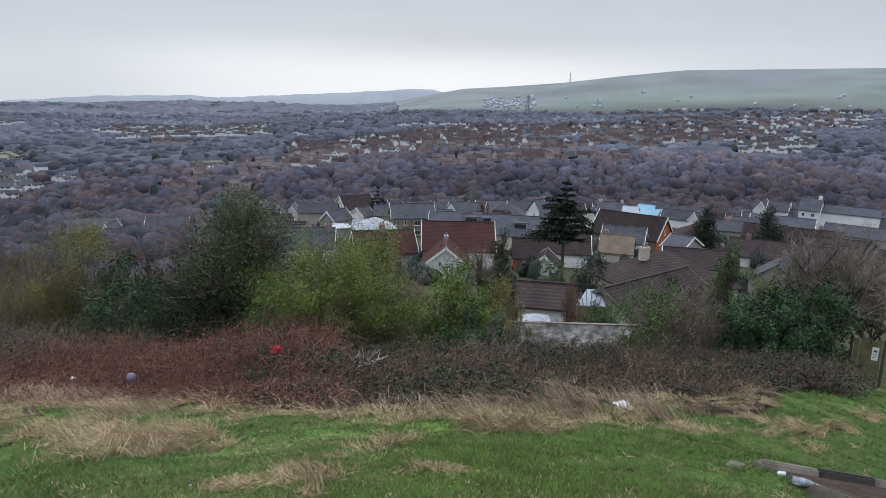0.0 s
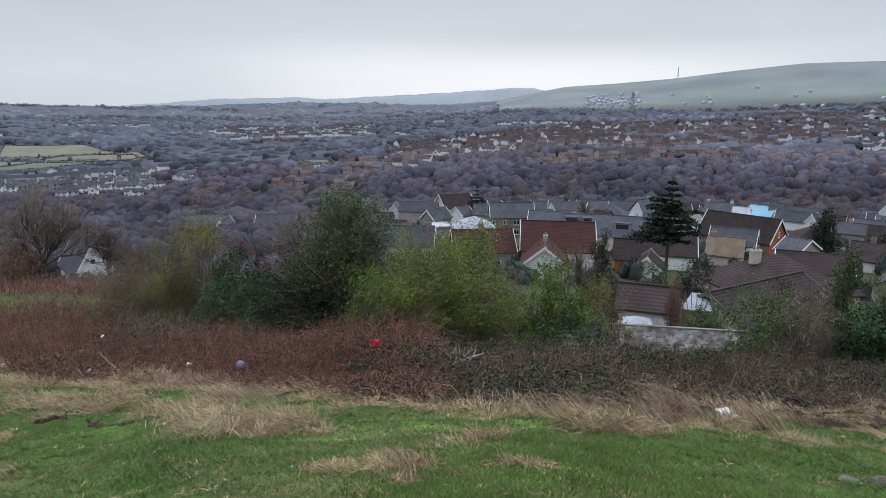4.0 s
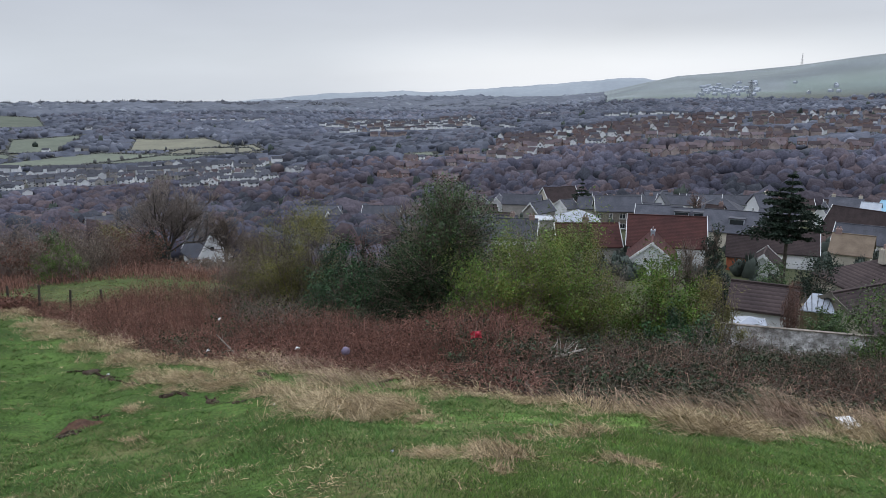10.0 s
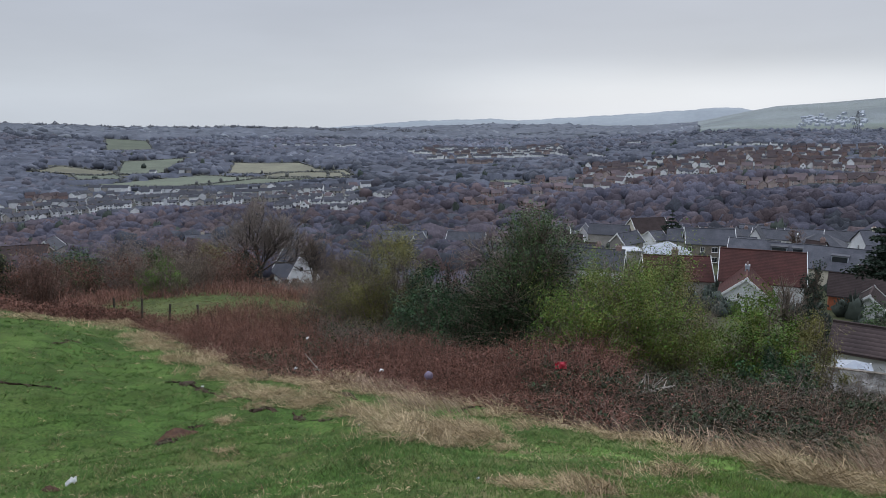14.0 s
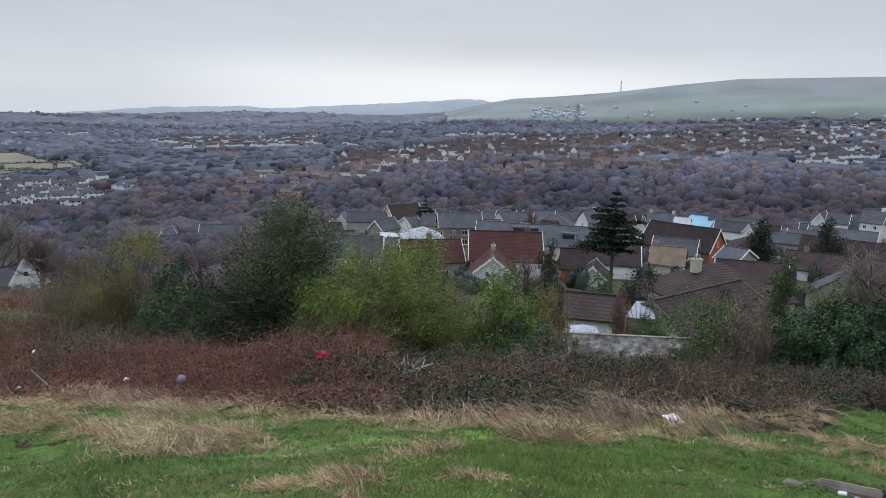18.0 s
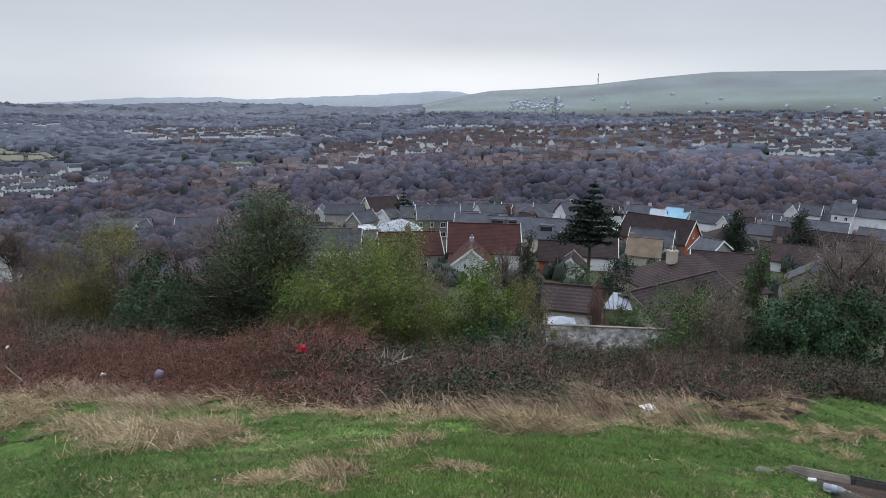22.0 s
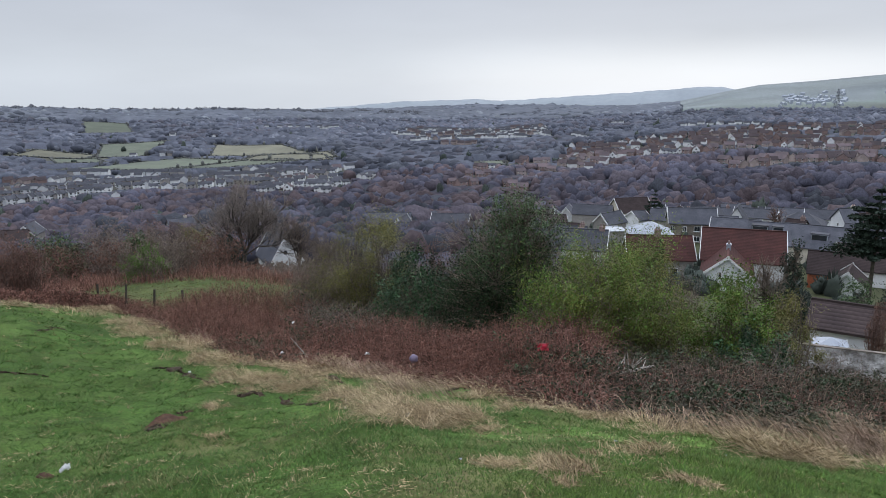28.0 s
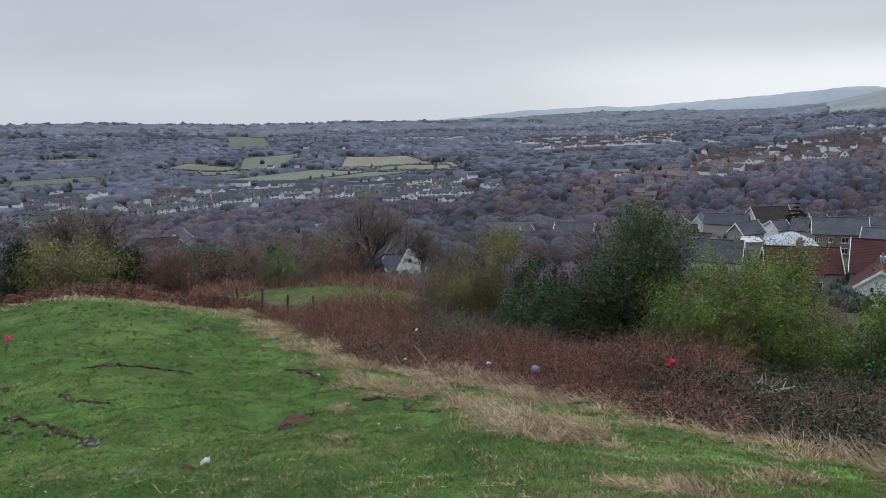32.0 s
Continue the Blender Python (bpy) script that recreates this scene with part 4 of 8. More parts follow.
def in_field(A, R):
    """True where a place lies inside one of the pastures."""
    hit = np.zeros(A.shape, bool)
    for _, a, b, c, d in FIELDS:
        q, inside = (a, b, c, d), np.ones(A.shape, bool)
        for (a0, r0), (a1, r1) in zip(q, q[1:] + q[:1]):
            inside &= (a1 - a0) * (R - r0) - (r1 - r0) * (A - a0) <= 0
        hit |= inside
    return hit


def canopy(name, az0, az1, r0, r1, cell, tall, tints, label, daz=0.14, dr=0.009, gap=0.0, seed=1.0, rough=1.0):
    """The closed roof of a winter wood: a rugged sheet of crowns, let down to the ground round houses and pasture."""
    az = np.arange(az0, az1, daz)
    r = np.exp(np.arange(math.log(r0), math.log(r1), dr))
    R, A = np.meshgrid(r, az, indexing="ij")
    X, Y = -R * np.sin(np.radians(A)), R * np.cos(np.radians(A))
    Z = height(X, Y)
    f1, own = worley(X, Y, cell, seed)
    f2, own2 = worley(X, Y, cell * 0.42, seed + 5)
    big = 0.5 + 0.5 * np.sin(X * 0.017 + 2 * np.sin(Y * 0.011)) * np.cos(Y * 0.015 + np.sin(X * 0.013))
    top = tall * (0.45 + 0.35 * own + 0.4 * big) * (1 - 0.6 * rough + 0.6 * rough * np.clip(1 - (f1 / 0.95) ** 1.6, 0, 1)) + rough * (0.2 * tall * (0.5 - f2) + 0.02 * tall * RNG.normal(size=R.shape))
    if gap:
        top = np.where(big < gap, 0.8 * own, top)
    top = np.where(in_field(A, R), -1.0, top)
    edge = np.minimum(step(r0, r0 * 1.06, R), step(r1, r1 * 0.95, R))
    top = top * edge - 0.8 * (1 - edge)
    for ka, kr, ke in KEEP:
        j0, j1 = np.searchsorted(az, [ka - 430.0 / kr - 0.25, ka + 430.0 / kr + 0.25])
        i0, i1 = np.searchsorted(r, [kr * 0.5, kr + 12])
        if i1 > i0 and j1 > j0:
            lim = EYE + R[i0:i1, j0:j1] * math.tan(radians(ke + 0.05)) - Z[i0:i1, j0:j1]
            near = r[i0:i1, None] > kr - 8
            lim = np.where(near, np.minimum(lim, -1.0), lim)
            top[i0:i1, j0:j1] = np.minimum(top[i0:i1, j0:j1], np.where(lim < 0.6, -1.0, lim))
    V = np.stack([X, Y, Z + top], -1).reshape(-1, 3)
    na_ = len(az)
    ii_, jj_ = np.meshgrid(np.arange(len(r) - 1), np.arange(na_ - 1), indexing="ij")
    F = np.stack([ii_ * na_ + jj_, (ii_ + 1) * na_ + jj_, (ii_ + 1) * na_ + jj_ + 1, ii_ * na_ + jj_ + 1], -1).reshape(-1, 4)
    ok = (top.ravel()[F] > -0.95).any(1)
    F = F[ok]
    me_ = mesh_np(name, V, F, M["canopy"], True)
    tints = np.array(tints)
    kind = (np.clip(own * 0.75 + big * 0.45 - 0.1, 0, 0.999) * len(tints)).astype(int)
    rgba_ = np.ones((V.shape[0], 4), np.float32)
    fold = np.sin(A * 0.55 + 1.7 * np.sin(np.log(R) * 9 + seed)) * np.cos(np.log(R) * 14 + 1.5 * np.sin(A * 0.31 + seed)) + 0.6 * np.sin(A * 1.3 + np.log(R) * 23)
    rgba_[:, :3] = (tints[kind] * (1 + 0.24 * rough * (own2[..., None] - 0.5)) * (0.96 + 0.09 * fold[..., None])).reshape(-1, 3)
    me_.color_attributes.new("cover", "FLOAT_COLOR", "POINT").data.foreach_set("color", rgba_.ravel())
    return solid(name, me_, label, "woodland", kind="stuff")


def crowns(name, az0, az1, r0, r1, n, wide, tall, shape, tints, label, only=None, seed=1.0, gap=0.0, lift=1.0):
    """Bare winter crowns, close-set and rounded, each with its own tone."""
    az = RNG.uniform(az0, az1, n)
    r = np.sqrt(RNG.uniform(r0 ** 2, r1 ** 2, n))
    x, y = -r * np.sin(np.radians(az)), r * np.cos(np.radians(az))
    ok = ~in_field(az, r)
    if gap:
        ok &= vnoise(x, y, 130.0, seed) > gap
    if only is not None:
        ok &= only(az, r)
    az, r, x, y = az[ok], r[ok], x[ok], y[ok]
    n = len(az)
    hgt, rad = tall * RNG.uniform(0.6, 1.15, n), wide * RNG.uniform(0.6, 1.2, n)
    z = height(x, y)
    limit = np.full(n, 1e9)
    for ka, kr, ke in KEEP:
        half = np.degrees(rad * 0.8 / r) + 4.5 / kr * 57.3
        near = (np.abs(az - ka) < half) & (r < kr + 7) & (r > kr * 0.5)
        limit[near] = np.minimum(limit[near], EYE + r[near] * math.tan(radians(ke + 0.06)) - z[near])
    hgt = np.minimum(hgt, limit)
    ok = hgt > 1.5
    x, y, z, r, hgt, rad = x[ok], y[ok], z[ok], r[ok], hgt[ok], np.minimum(rad[ok], hgt[ok] * 0.8)
    n = len(x)
    base, faces = shape
    m = len(base)
    turn = RNG.uniform(0, 6.28, n)
    c_, s_ = np.cos(turn)[:, None], np.sin(turn)[:, None]
    B = np.stack([base[None, :, 0] * c_ - base[None, :, 1] * s_, base[None, :, 0] * s_ + base[None, :, 1] * c_, np.repeat(base[None, :, 2], n, 0)], -1)
    J = B * (1 + RNG.normal(size=(n, m, 1)) * 0.17) * np.stack([rad * 1.2, rad * 1.2, hgt * 0.6], -1)[:, None, :]
    V = J + np.stack([x, y, z + hgt * 0.38], -1)[:, None, :]
    F = faces[None] + (np.arange(n) * m)[:, None, None]
    me_ = mesh_np(name, V.reshape(-1, 3), F.reshape(-1, 3), M["canopy"], True)
    tints = np.array(tints)
    pick = np.clip(0.75 * vnoise(x, y, 70.0, seed) + 0.35 * vnoise(x, y, 26.0, seed + 3) + RNG.normal(size=n) * 0.13 - 0.05, 0, 0.999)
    tone = tints[(pick * len(tints)).astype(int)] * lift * RNG.uniform(0.86, 1.14, (n, 1)) * (0.82 + 0.36 * vnoise(x, y, 45.0, seed + 9)[:, None]) * (0.62 + 0.76 * vnoise(x, y, 160.0, seed + 5))[:, None]
    rgba_ = np.ones((n * m, 4), np.float32)
    rgba_[:, :3] = np.repeat(tone, m, 0) * RNG.uniform(0.88, 1.12, (n * m, 1))
    me_.color_attributes.new("cover", "FLOAT_COLOR", "POINT").data.foreach_set("color", rgba_.ravel())
    return solid(name, me_, label, "woodland", kind="stuff")


# ---- houses ----
def gable_roof(w, d, h, rise, over=0.35, thick=0.18):
    """A pitched roof of two slabs; the ridge runs along x."""
    bm = bmesh.new()
    e = over * rise / (d / 2)
    for s in (-1, 1):
        y0, z0 = s * (d / 2 + over), h - e
        co = []
        for x in (-w / 2 - over, w / 2 + over):
            co += [(x, y0, z0), (x, 0, h + rise), (x, 0, h + rise + thick), (x, y0, z0 + thick)]
        v = [bm.verts.new(c) for c in co]
        for f in ((0, 1, 2, 3), (7, 6, 5, 4), (0, 4, 5, 1), (1, 5, 6, 2), (2, 6, 7, 3), (3, 7, 4, 0)):
            bm.faces.new([v[i] for i in (f if s > 0 else f[::-1])])
    bmesh.ops.recalc_face_normals(bm, faces=bm.faces)
    return bm


def gable_walls(w, d, h, rise, deep=1.6):
    """A five-sided block: walls with gables in the x direction, and a footing in the slope."""
    bm = bmesh.new()
    rows = []
    for x in (-w / 2, w / 2):
        rows.append([bm.verts.new(c) for c in ((x, -d / 2, -deep), (x, d / 2, -deep), (x, d / 2, h), (x, 0, h + rise), (x, -d / 2, h))])
    a, b = rows
    bm.faces.new(a)
    bm.faces.new(b[::-1])
    for i in range(5):
        j = (i + 1) % 5
        bm.faces.new((a[j], a[i], b[i], b[j]))
    bmesh.ops.recalc_face_normals(bm, faces=bm.faces)
    return bm


def hip_roof(w, d, h, rise, over=0.4, thick=0.15):
    bm = bmesh.new()
    W, D = w / 2 + over, d / 2 + over
    k = max(W - D, 0.05)
    v = [bm.verts.new(c) for c in ((-W, -D, h - 0.2), (W, -D, h - 0.2), (W, D, h - 0.2), (-W, D, h - 0.2), (-k, 0, h + rise), (k, 0, h + rise), (-W, -D, h - 0.2 - thick), (W, -D, h - 0.2 - thick), (W, D, h - 0.2 - thick), (-W, D, h - 0.2 - thick))]
    for f in ((0, 1, 5, 4), (2, 3, 4, 5), (1, 2, 5), (3, 0, 4), (6, 7, 1, 0), (7, 8, 2, 1), (8, 9, 3, 2), (9, 6, 0, 3), (9, 8, 7, 6)):
        bm.faces.new([v[i] for i in f])
    bmesh.ops.recalc_face_normals(bm, faces=bm.faces)
    return bm


def window(parent, m, w, h, bars=1):
    """A framed window set on a wall; m places its centre, looking out along -y."""
    fr = bmesh.new()
    loops = []
    for y in (-0.05, 0.06):
        for k in (0.0, 0.08):
            loops.append([fr.verts.new((sx * (w / 2 - k), y, sz * (h / 2 - k))) for sx, sz in ((-1, -1), (1, -1), (1, 1), (-1, 1))])
    fo, fi, bo, bi = loops
    for i in range(4):
        j = (i + 1) % 4
        for quad in ((fo[i], fo[j], fi[j], fi[i]), (bo[j], bo[i], bi[i], bi[j]), (fo[j], fo[i], bo[i], bo[j]), (fi[i], fi[j], bi[j], bi[i])):
            fr.faces.new(quad)
    ob = part("window", fr, M["upvc"], parent)
    ob.matrix_local = m
    part("pane", boxes((-w / 2 + 0.05, w / 2 - 0.05, -0.02, 0.02, -h / 2 + 0.05, h / 2 - 0.05)), M["glass"], ob)
    part("sill", boxes((-w / 2 - 0.1, w / 2 + 0.1, -0.14, 0.04, -h / 2 - 0.1, -h / 2 - 0.004)), M["upvc"], ob)
    for i in range(bars):
        x = -w / 2 + (i + 1) * w / (bars + 1)
        part("glazing_bar", boxes((x - 0.03, x + 0.03, -0.045, 0.05, -h / 2 + 0.085, h / 2 - 0.085)), M["upvc"], ob)
    return ob


def face(side, w, d, u, z):
    """Pose of an opening on one side of a house: f front (-y), b back, l (-x), r (+x)."""
    if side == "f":
        return pose(u, -d / 2, z)
    if side == "b":
        return pose(u, d / 2, z, 0, 0, 180)
    if side == "l":
        return pose(-w / 2, u, z, 0, 0, -90)
    return pose(w / 2, u, z, 0, 0, 90)


TOWN = []   # bearing, distance, length and height of each house


def house(name, az, r, turn, w, d, h, rise, wall, roof, label, openings=(), chimneys=(), dz=0.0, hip=False, barge="", group="", category="house", verge=True, ridge=True, dormers=()):
    """One building; turn: degrees by which its ridge is turned from lying square across the view. Chimneys: (x, material, height)."""
    TOWN.append((az, r, max(w, d), h + rise))
    ob = thing(name, Matrix.Translation(at(az, r, dz)) @ pose(0, 0, 0, 0, 0, az + turn), label, category, group)
    if hip:
        part("wall", boxes((-w / 2, w / 2, -d / 2, d / 2, -1.6, h)), M[wall], ob)
        part("roof", hip_roof(w, d, h, rise), M[roof], ob)
    else:
        part("wall", gable_walls(w, d, h, rise), M[wall], ob)
        part("roof", gable_roof(w, d, h, rise), M[roof], ob)
        if ridge:
            part("ridge", boxes((-w / 2 - 0.35, w / 2 + 0.35, -0.14, 0.14, h + rise + 0.1, h + rise + 0.26)), M[roof], ob)
    if barge:
        L = math.hypot(d / 2, rise)
        for x in (-w / 2 - 0.42, w / 2 + 0.42):
            for s in (-1, 1):
                b = part("bargeboard", boxes((-0.05, 0.05, -L / 2 - 0.28, L / 2 + 0.06, -0.16, 0.16)), M[barge], ob)
                b.matrix_local = Matrix.Translation((x, s * d / 4, h + rise / 2 + 0.06)) @ Matrix.Rotation(s * -math.atan2(rise, d / 2), 4, "X")
    for side, u, z, ww, hh in openings:
        window(ob, face(side, w, d, u, z), ww, hh, 1 if ww > 0.8 else 0)
    for x, m, ch in chimneys:
        c = part("chimney", boxes((x - 0.5, x + 0.5, -0.32, 0.32, h + rise - 0.9, h + rise + ch), (x - 0.56, x + 0.56, -0.38, 0.38, h + rise + ch - 0.22, h + rise + ch - 0.08)), M[m], ob)
        for k in (-0.22, 0.22):
            bm = bmesh.new()
            bmesh.ops.create_cone(bm, cap_ends=True, segments=10, radius1=0.15, radius2=0.12, depth=0.45, matrix=Matrix.Translation((x + k, 0, h + rise + ch + 0.2)))
            part("chimney_pot", bm, M["brick"], c)
    for x, ww in dormers:
        y0, z0 = -d * 0.33, h + rise * 0.3
        dm = part("dormer", boxes((x - ww / 2, x + ww / 2, y0, -0.3, z0, z0 + 1.5)), M["tin"], ob)
        part("dormer_roof", boxes((x - ww / 2 - 0.15, x + ww / 2 + 0.15, y0 - 0.2, -0.2, z0 + 1.5, z0 + 1.66)), M["slate"], dm)
        part("pane", boxes((x - ww / 2 + 0.15, x + ww / 2 - 0.15, y0 - 0.04, y0 + 0.05, z0 + 0.3, z0 + 1.3)), M["glass"], dm)
    return ob


# ---- the town on the bench below ----
house("house", -0.24, 114, 90, 11.0, 7.0, 3.0, 2.8, "white", "red_tile", "white rendered house with a white-edged front gable", [('l', -0.6, 1.2, 1.2, 1.2), ('l', 0.9, 3.2, 0.5, 0.8)], chimneys=[(0.5, 'tin', 0.9)], barge='upvc')
house("house", -1.19, 121, 3, 11.8, 9.0, 4.6, 4.0, "white", "red_tile", "white house under a broad dark red tiled roof", [('f', -4.5, 2.6, 1.3, 1.2)], barge='upvc')
house("house", 4.94, 122, 10, 10.2, 8.0, 3.6, 3.0, "grey_render", "red_tile", "pebbledashed house with dark red roof and brick chimney", [('f', 2, 1.6, 1.3, 1.1), ('r', -1, 1.6, 0.8, 1.0)], chimneys=[(-0.2, 'brick', 1.2)], barge='upvc')
house("house", 3.55, 126, 80, 4.0, 3.0, 2.6, 1.8, "grey_render", "red_tile", "small red-tiled porch gable in front of a pebbledashed house", barge='upvc')
house("house", 5.61, 174, 8, 9.7, 11.0, 4.0, 2.5, "white", "tin", "hall with a pale corrugated sheet roof", hip=True)
house("house", 2.62, 192, 8, 11.4, 8.0, 5.4, 3.2, "stone", "slate", "stone terrace with slate roof and white windows", [('f', -5.0, 4.0, 0.9, 1.3), ('f', -2.0, 4.0, 0.9, 1.3), ('f', 1.0, 4.0, 1.5, 1.3), ('f', 4.2, 4.0, 0.9, 1.3), ('f', -5.0, 1.4, 0.9, 1.3), ('f', 1.0, 1.4, 1.5, 1.3)], barge='upvc')
house("house", 7.22, 252, 24, 11.5, 11.0, 5.0, 4.0, "cream", "brown_tile", "dark-roofed hall with a pale gable", dz=0.1, barge='upvc')
house("house", 12.08, 251, 84, 9.0, 5.1, 4.2, 2.8, "white", "slate", "white gabled cottage behind bare twigs", [('l', 0, 2.0, 0.9, 1.0)], barge='upvc')
house("house", 10.10, 241, -8, 12.6, 8.0, 4.8, 2.6, "grey_render", "slate", "long grey slate roof of a terrace")
house("house", 8.72, 202, 52, 8.0, 5.2, 4.4, 2.6, "grey_render", "slate", "grey slate roof with pale ridge", barge='upvc')
house("house", 6.59, 212, 35, 4.0, 7.0, 4.6, 2.0, "white", "slate", "white end wall with a lean slate roof", barge='upvc')
house("house", 8.53, 178, 20, 4.0, 6.0, 4.2, 0.4, "grey_render", "tin", "grey garage with a flat sheet roof")
house("house", 0.83, 209, 86, 8.0, 4.3, 4.6, 3.0, "white", "slate", "white double-gabled house, first gable", [('l', 0, 2.2, 0.9, 1.1)])
house("house", -0.66, 212, 86, 8.0, 4.2, 4.8, 3.4, "white", "slate", "white double-gabled house, second gable", [('l', -0.7, 2.2, 0.9, 1.1), ('l', 0.9, 2.2, 0.9, 1.1)])
house("house", 0.03, 194, 2, 4.6, 7.0, 4.8, 1.8, "white", "slate", "dark slate roof between white gables")
house("house", -0.59, 184, -3, 10.7, 8.0, 4.4, 2.4, "grey_render", "slate", "terraced house under a dark slate roof", barge='upvc')
house("house", -2.74, 174, -4, 7.2, 9.0, 4.4, 2.6, "cream", "slate", "slate terrace with box dormers", dormers=[(-1.2, 3.2), (3.0, 3.2)])
house("house", -4.70, 186, -20, 4.0, 8.0, 4.6, 2.6, "white", "brown_tile", "dark roof with a pale lean-to", chimneys=[(1.3, 'brick', 0.9)])
house("house", -5.00, 215, -6, 11.6, 9.0, 4.4, 2.6, "grey_render", "slate", "hipped grey roof behind a red-leaved tree", hip=True)
house("house", -6.91, 163, -5, 16.4, 11.0, 4.0, 3.6, "cream", "slate", "broad grey slate roof with a box dormer", dormers=[(-1.5, 3.0)])
house("house", -7.81, 220, 28, 4.2, 8.0, 5.2, 3.2, "white", "slate", "white two-storey house end-on", [('l', 0, 4.0, 0.9, 1.1), ('f', -1.5, 1.6, 0.9, 1.1), ('f', 1.2, 1.6, 0.9, 1.1)], chimneys=[(1.4, 'cream', 0.9)])
house("house", -6.70, 127, 2, 4.0, 7.0, 2.9, 2.7, "orange", "brown_tile", "orange brick cottage with a brown tiled roof")
house("house", -9.69, 137, 3, 10.0, 9.0, 3.2, 3.2, "white", "brown_tile", "brown tiled house with a white verge", barge='upvc')
house("house", -8.43, 121, 86, 6.0, 4.5, 2.0, 1.9, "white", "brown_tile", "low white gable with a climbing plant", barge='upvc')
house("house", -14.05, 148, -4, 6.4, 8.0, 2.6, 2.8, "cream", "tan_tile", "tan tiled house with a brick chimney", chimneys=[(-2.5, 'brick', 1.0)])
house("house", -14.52, 166, -6, 9.1, 8.0, 3.2, 2.8, "white", "slate", "slate-roofed house with a white end gable", barge='upvc')
hall = house("house", -15.04, 178, -24, 16.9, 10.0, 3.6, 4.8, "brick", "brown_tile", "long dark-roofed hall with an orange brick gable", [('r', 0, 5.0, 0.8, 1.2)], barge='upvc')
gable = gable_walls(0.1, 10.0, 3.6, 4.8)
bmesh.ops.translate(gable, vec=(8.43, 0, 0), verts=gable.verts)
part("gable_end", gable, M["orange"], hall, "orange brick gable end")
house("house", -13.33, 234, -3, 8.1, 8.0, 5.0, 2.8, "white", "slate", "white terrace with slate roof", [('f', -3.6, 3.6, 0.9, 1.1), ('f', -1.2, 3.6, 0.9, 1.1), ('f', 1.2, 3.6, 0.9, 1.1), ('f', 3.6, 3.6, 0.9, 1.1)], chimneys=[(-3.4, 'cream', 0.8), (3.4, 'cream', 0.8)])
house("house", -11.88, 218, 84, 8.0, 3.5, 3.8, 2.8, "white", "slate", "white gabled cottage with slate roof", barge='upvc')
house("house", -14.87, 228, -4, 4.4, 8.0, 5.4, 1.6, "white", "tin", "white house beside blue sheet roofs", [('f', -1, 3.6, 0.9, 1.1), ('f', 1.4, 3.6, 0.9, 1.1)])
house("house", -16.35, 254, -14, 7.8, 14.0, 4.0, 2.2, "tin", "blue", "workshop with a pale blue sheet roof", dz=0.6)
house("house", -15.31, 256, 10, 4.3, 12.0, 3.6, 1.4, "tin", "blue", "workshop with a pale blue low roof", dz=0.1)
house("house", -17.25, 254, -3, 4.0, 8.0, 5.0, 2.4, "white", "slate", "slate terrace roof with white walls", dz=0.6)
house("house", -18.55, 232, -5, 10.1, 8.0, 4.2, 2.4, "white", "slate", "dark terrace roof with a white gable", barge='upvc')
house("house", -18.91, 254, -3, 12.8, 8.0, 3.8, 1.8, "white", "slate", "low white terrace with slate roof", dz=1.5)
house("house", -20.12, 228, 60, 8.0, 4.1, 4.0, 2.6, "white", "slate", "slate-roofed house standing gable-on", barge='upvc')
house("house", -19.99, 190, 10, 11.1, 11.0, 3.0, 3.4, "white", "brown_tile", "hipped dark-roofed bungalow with white eaves", hip=True)
house("house", -25.60, 161, -3, 18.2, 9.0, 2.6, 2.8, "white", "brown_tile", "long brown-tiled bungalow with brick chimneys", chimneys=[(-5.6, 'brick', 1.0), (5.8, 'brick', 0.9)])
house("house", -23.45, 220, -4, 8.6, 8.0, 4.0, 2.4, "grey_render", "slate", "terraced house under a dark slate roof", barge='upvc')
house("house", -25.75, 237, -4, 17.5, 9.0, 4.2, 2.4, "grey_render", "slate", "terraced house under a dark slate roof", barge='upvc')
house("house", -25.80, 199, -3, 17.7, 9.0, 3.6, 2.6, "grey_render", "brown_tile", "terraced house under a dark brown roof")
house("house", -24.34, 250, 80, 8.0, 4.5, 4.6, 3.0, "white", "slate", "white gabled house with slate roof", [('l', 0, 2.2, 0.9, 1.1)], dz=3.2, barge='upvc')
house("house", -25.40, 250, -6, 5.8, 8.0, 5.0, 2.4, "white", "slate", "white house with slate roof", dz=3.4, barge='upvc')
house("house", -26.06, 252, -4, 6.1, 8.0, 3.4, 2.2, "white", "slate", "white low house with slate roof", [('f', 1, 1.6, 0.9, 1.0)], dz=3.0)
house("house", -27.53, 248, -10, 5.7, 8.0, 5.0, 3.2, "white", "slate", "white end-terrace house with a tall chimney wall", [('f', -1.5, 3.6, 0.9, 1.1), ('f', 1.2, 3.6, 0.9, 1.1)], chimneys=[(2.1, 'white', 1.0)], dz=4.5)
house("house", -29.77, 250, -4, 18.0, 7.0, 2.8, 1.8, "white", "slate", "low white terrace running along a street", dz=6.4)
house("house", -29.90, 252, -4, 23.7, 8.0, 3.4, 2.2, "grey_render", "slate", "dark slate terrace below a white one", dz=2.9)
house("house", -22.60, 211, -6, 10.6, 8.0, 3.6, 2.2, "grey_render", "slate", "dark roof behind a broad conifer", chimneys=[(-2, 'brick', 1.0)])
house("house", -27.75, 204, -2, 14.1, 9.0, 3.4, 2.4, "grey_render", "brown_tile", "brown roof among garden trees", chimneys=[(2, 'brick', 1.0)])
house("house", -30.69, 236, -8, 17.6, 9.0, 3.4, 2.4, "grey_render", "slate", "slate roof among garden trees", barge='upvc')
house("house", -29.46, 185, 4, 13.8, 9.0, 3.0, 2.6, "cream", "brown_tile", "brown roof behind the bare tree")
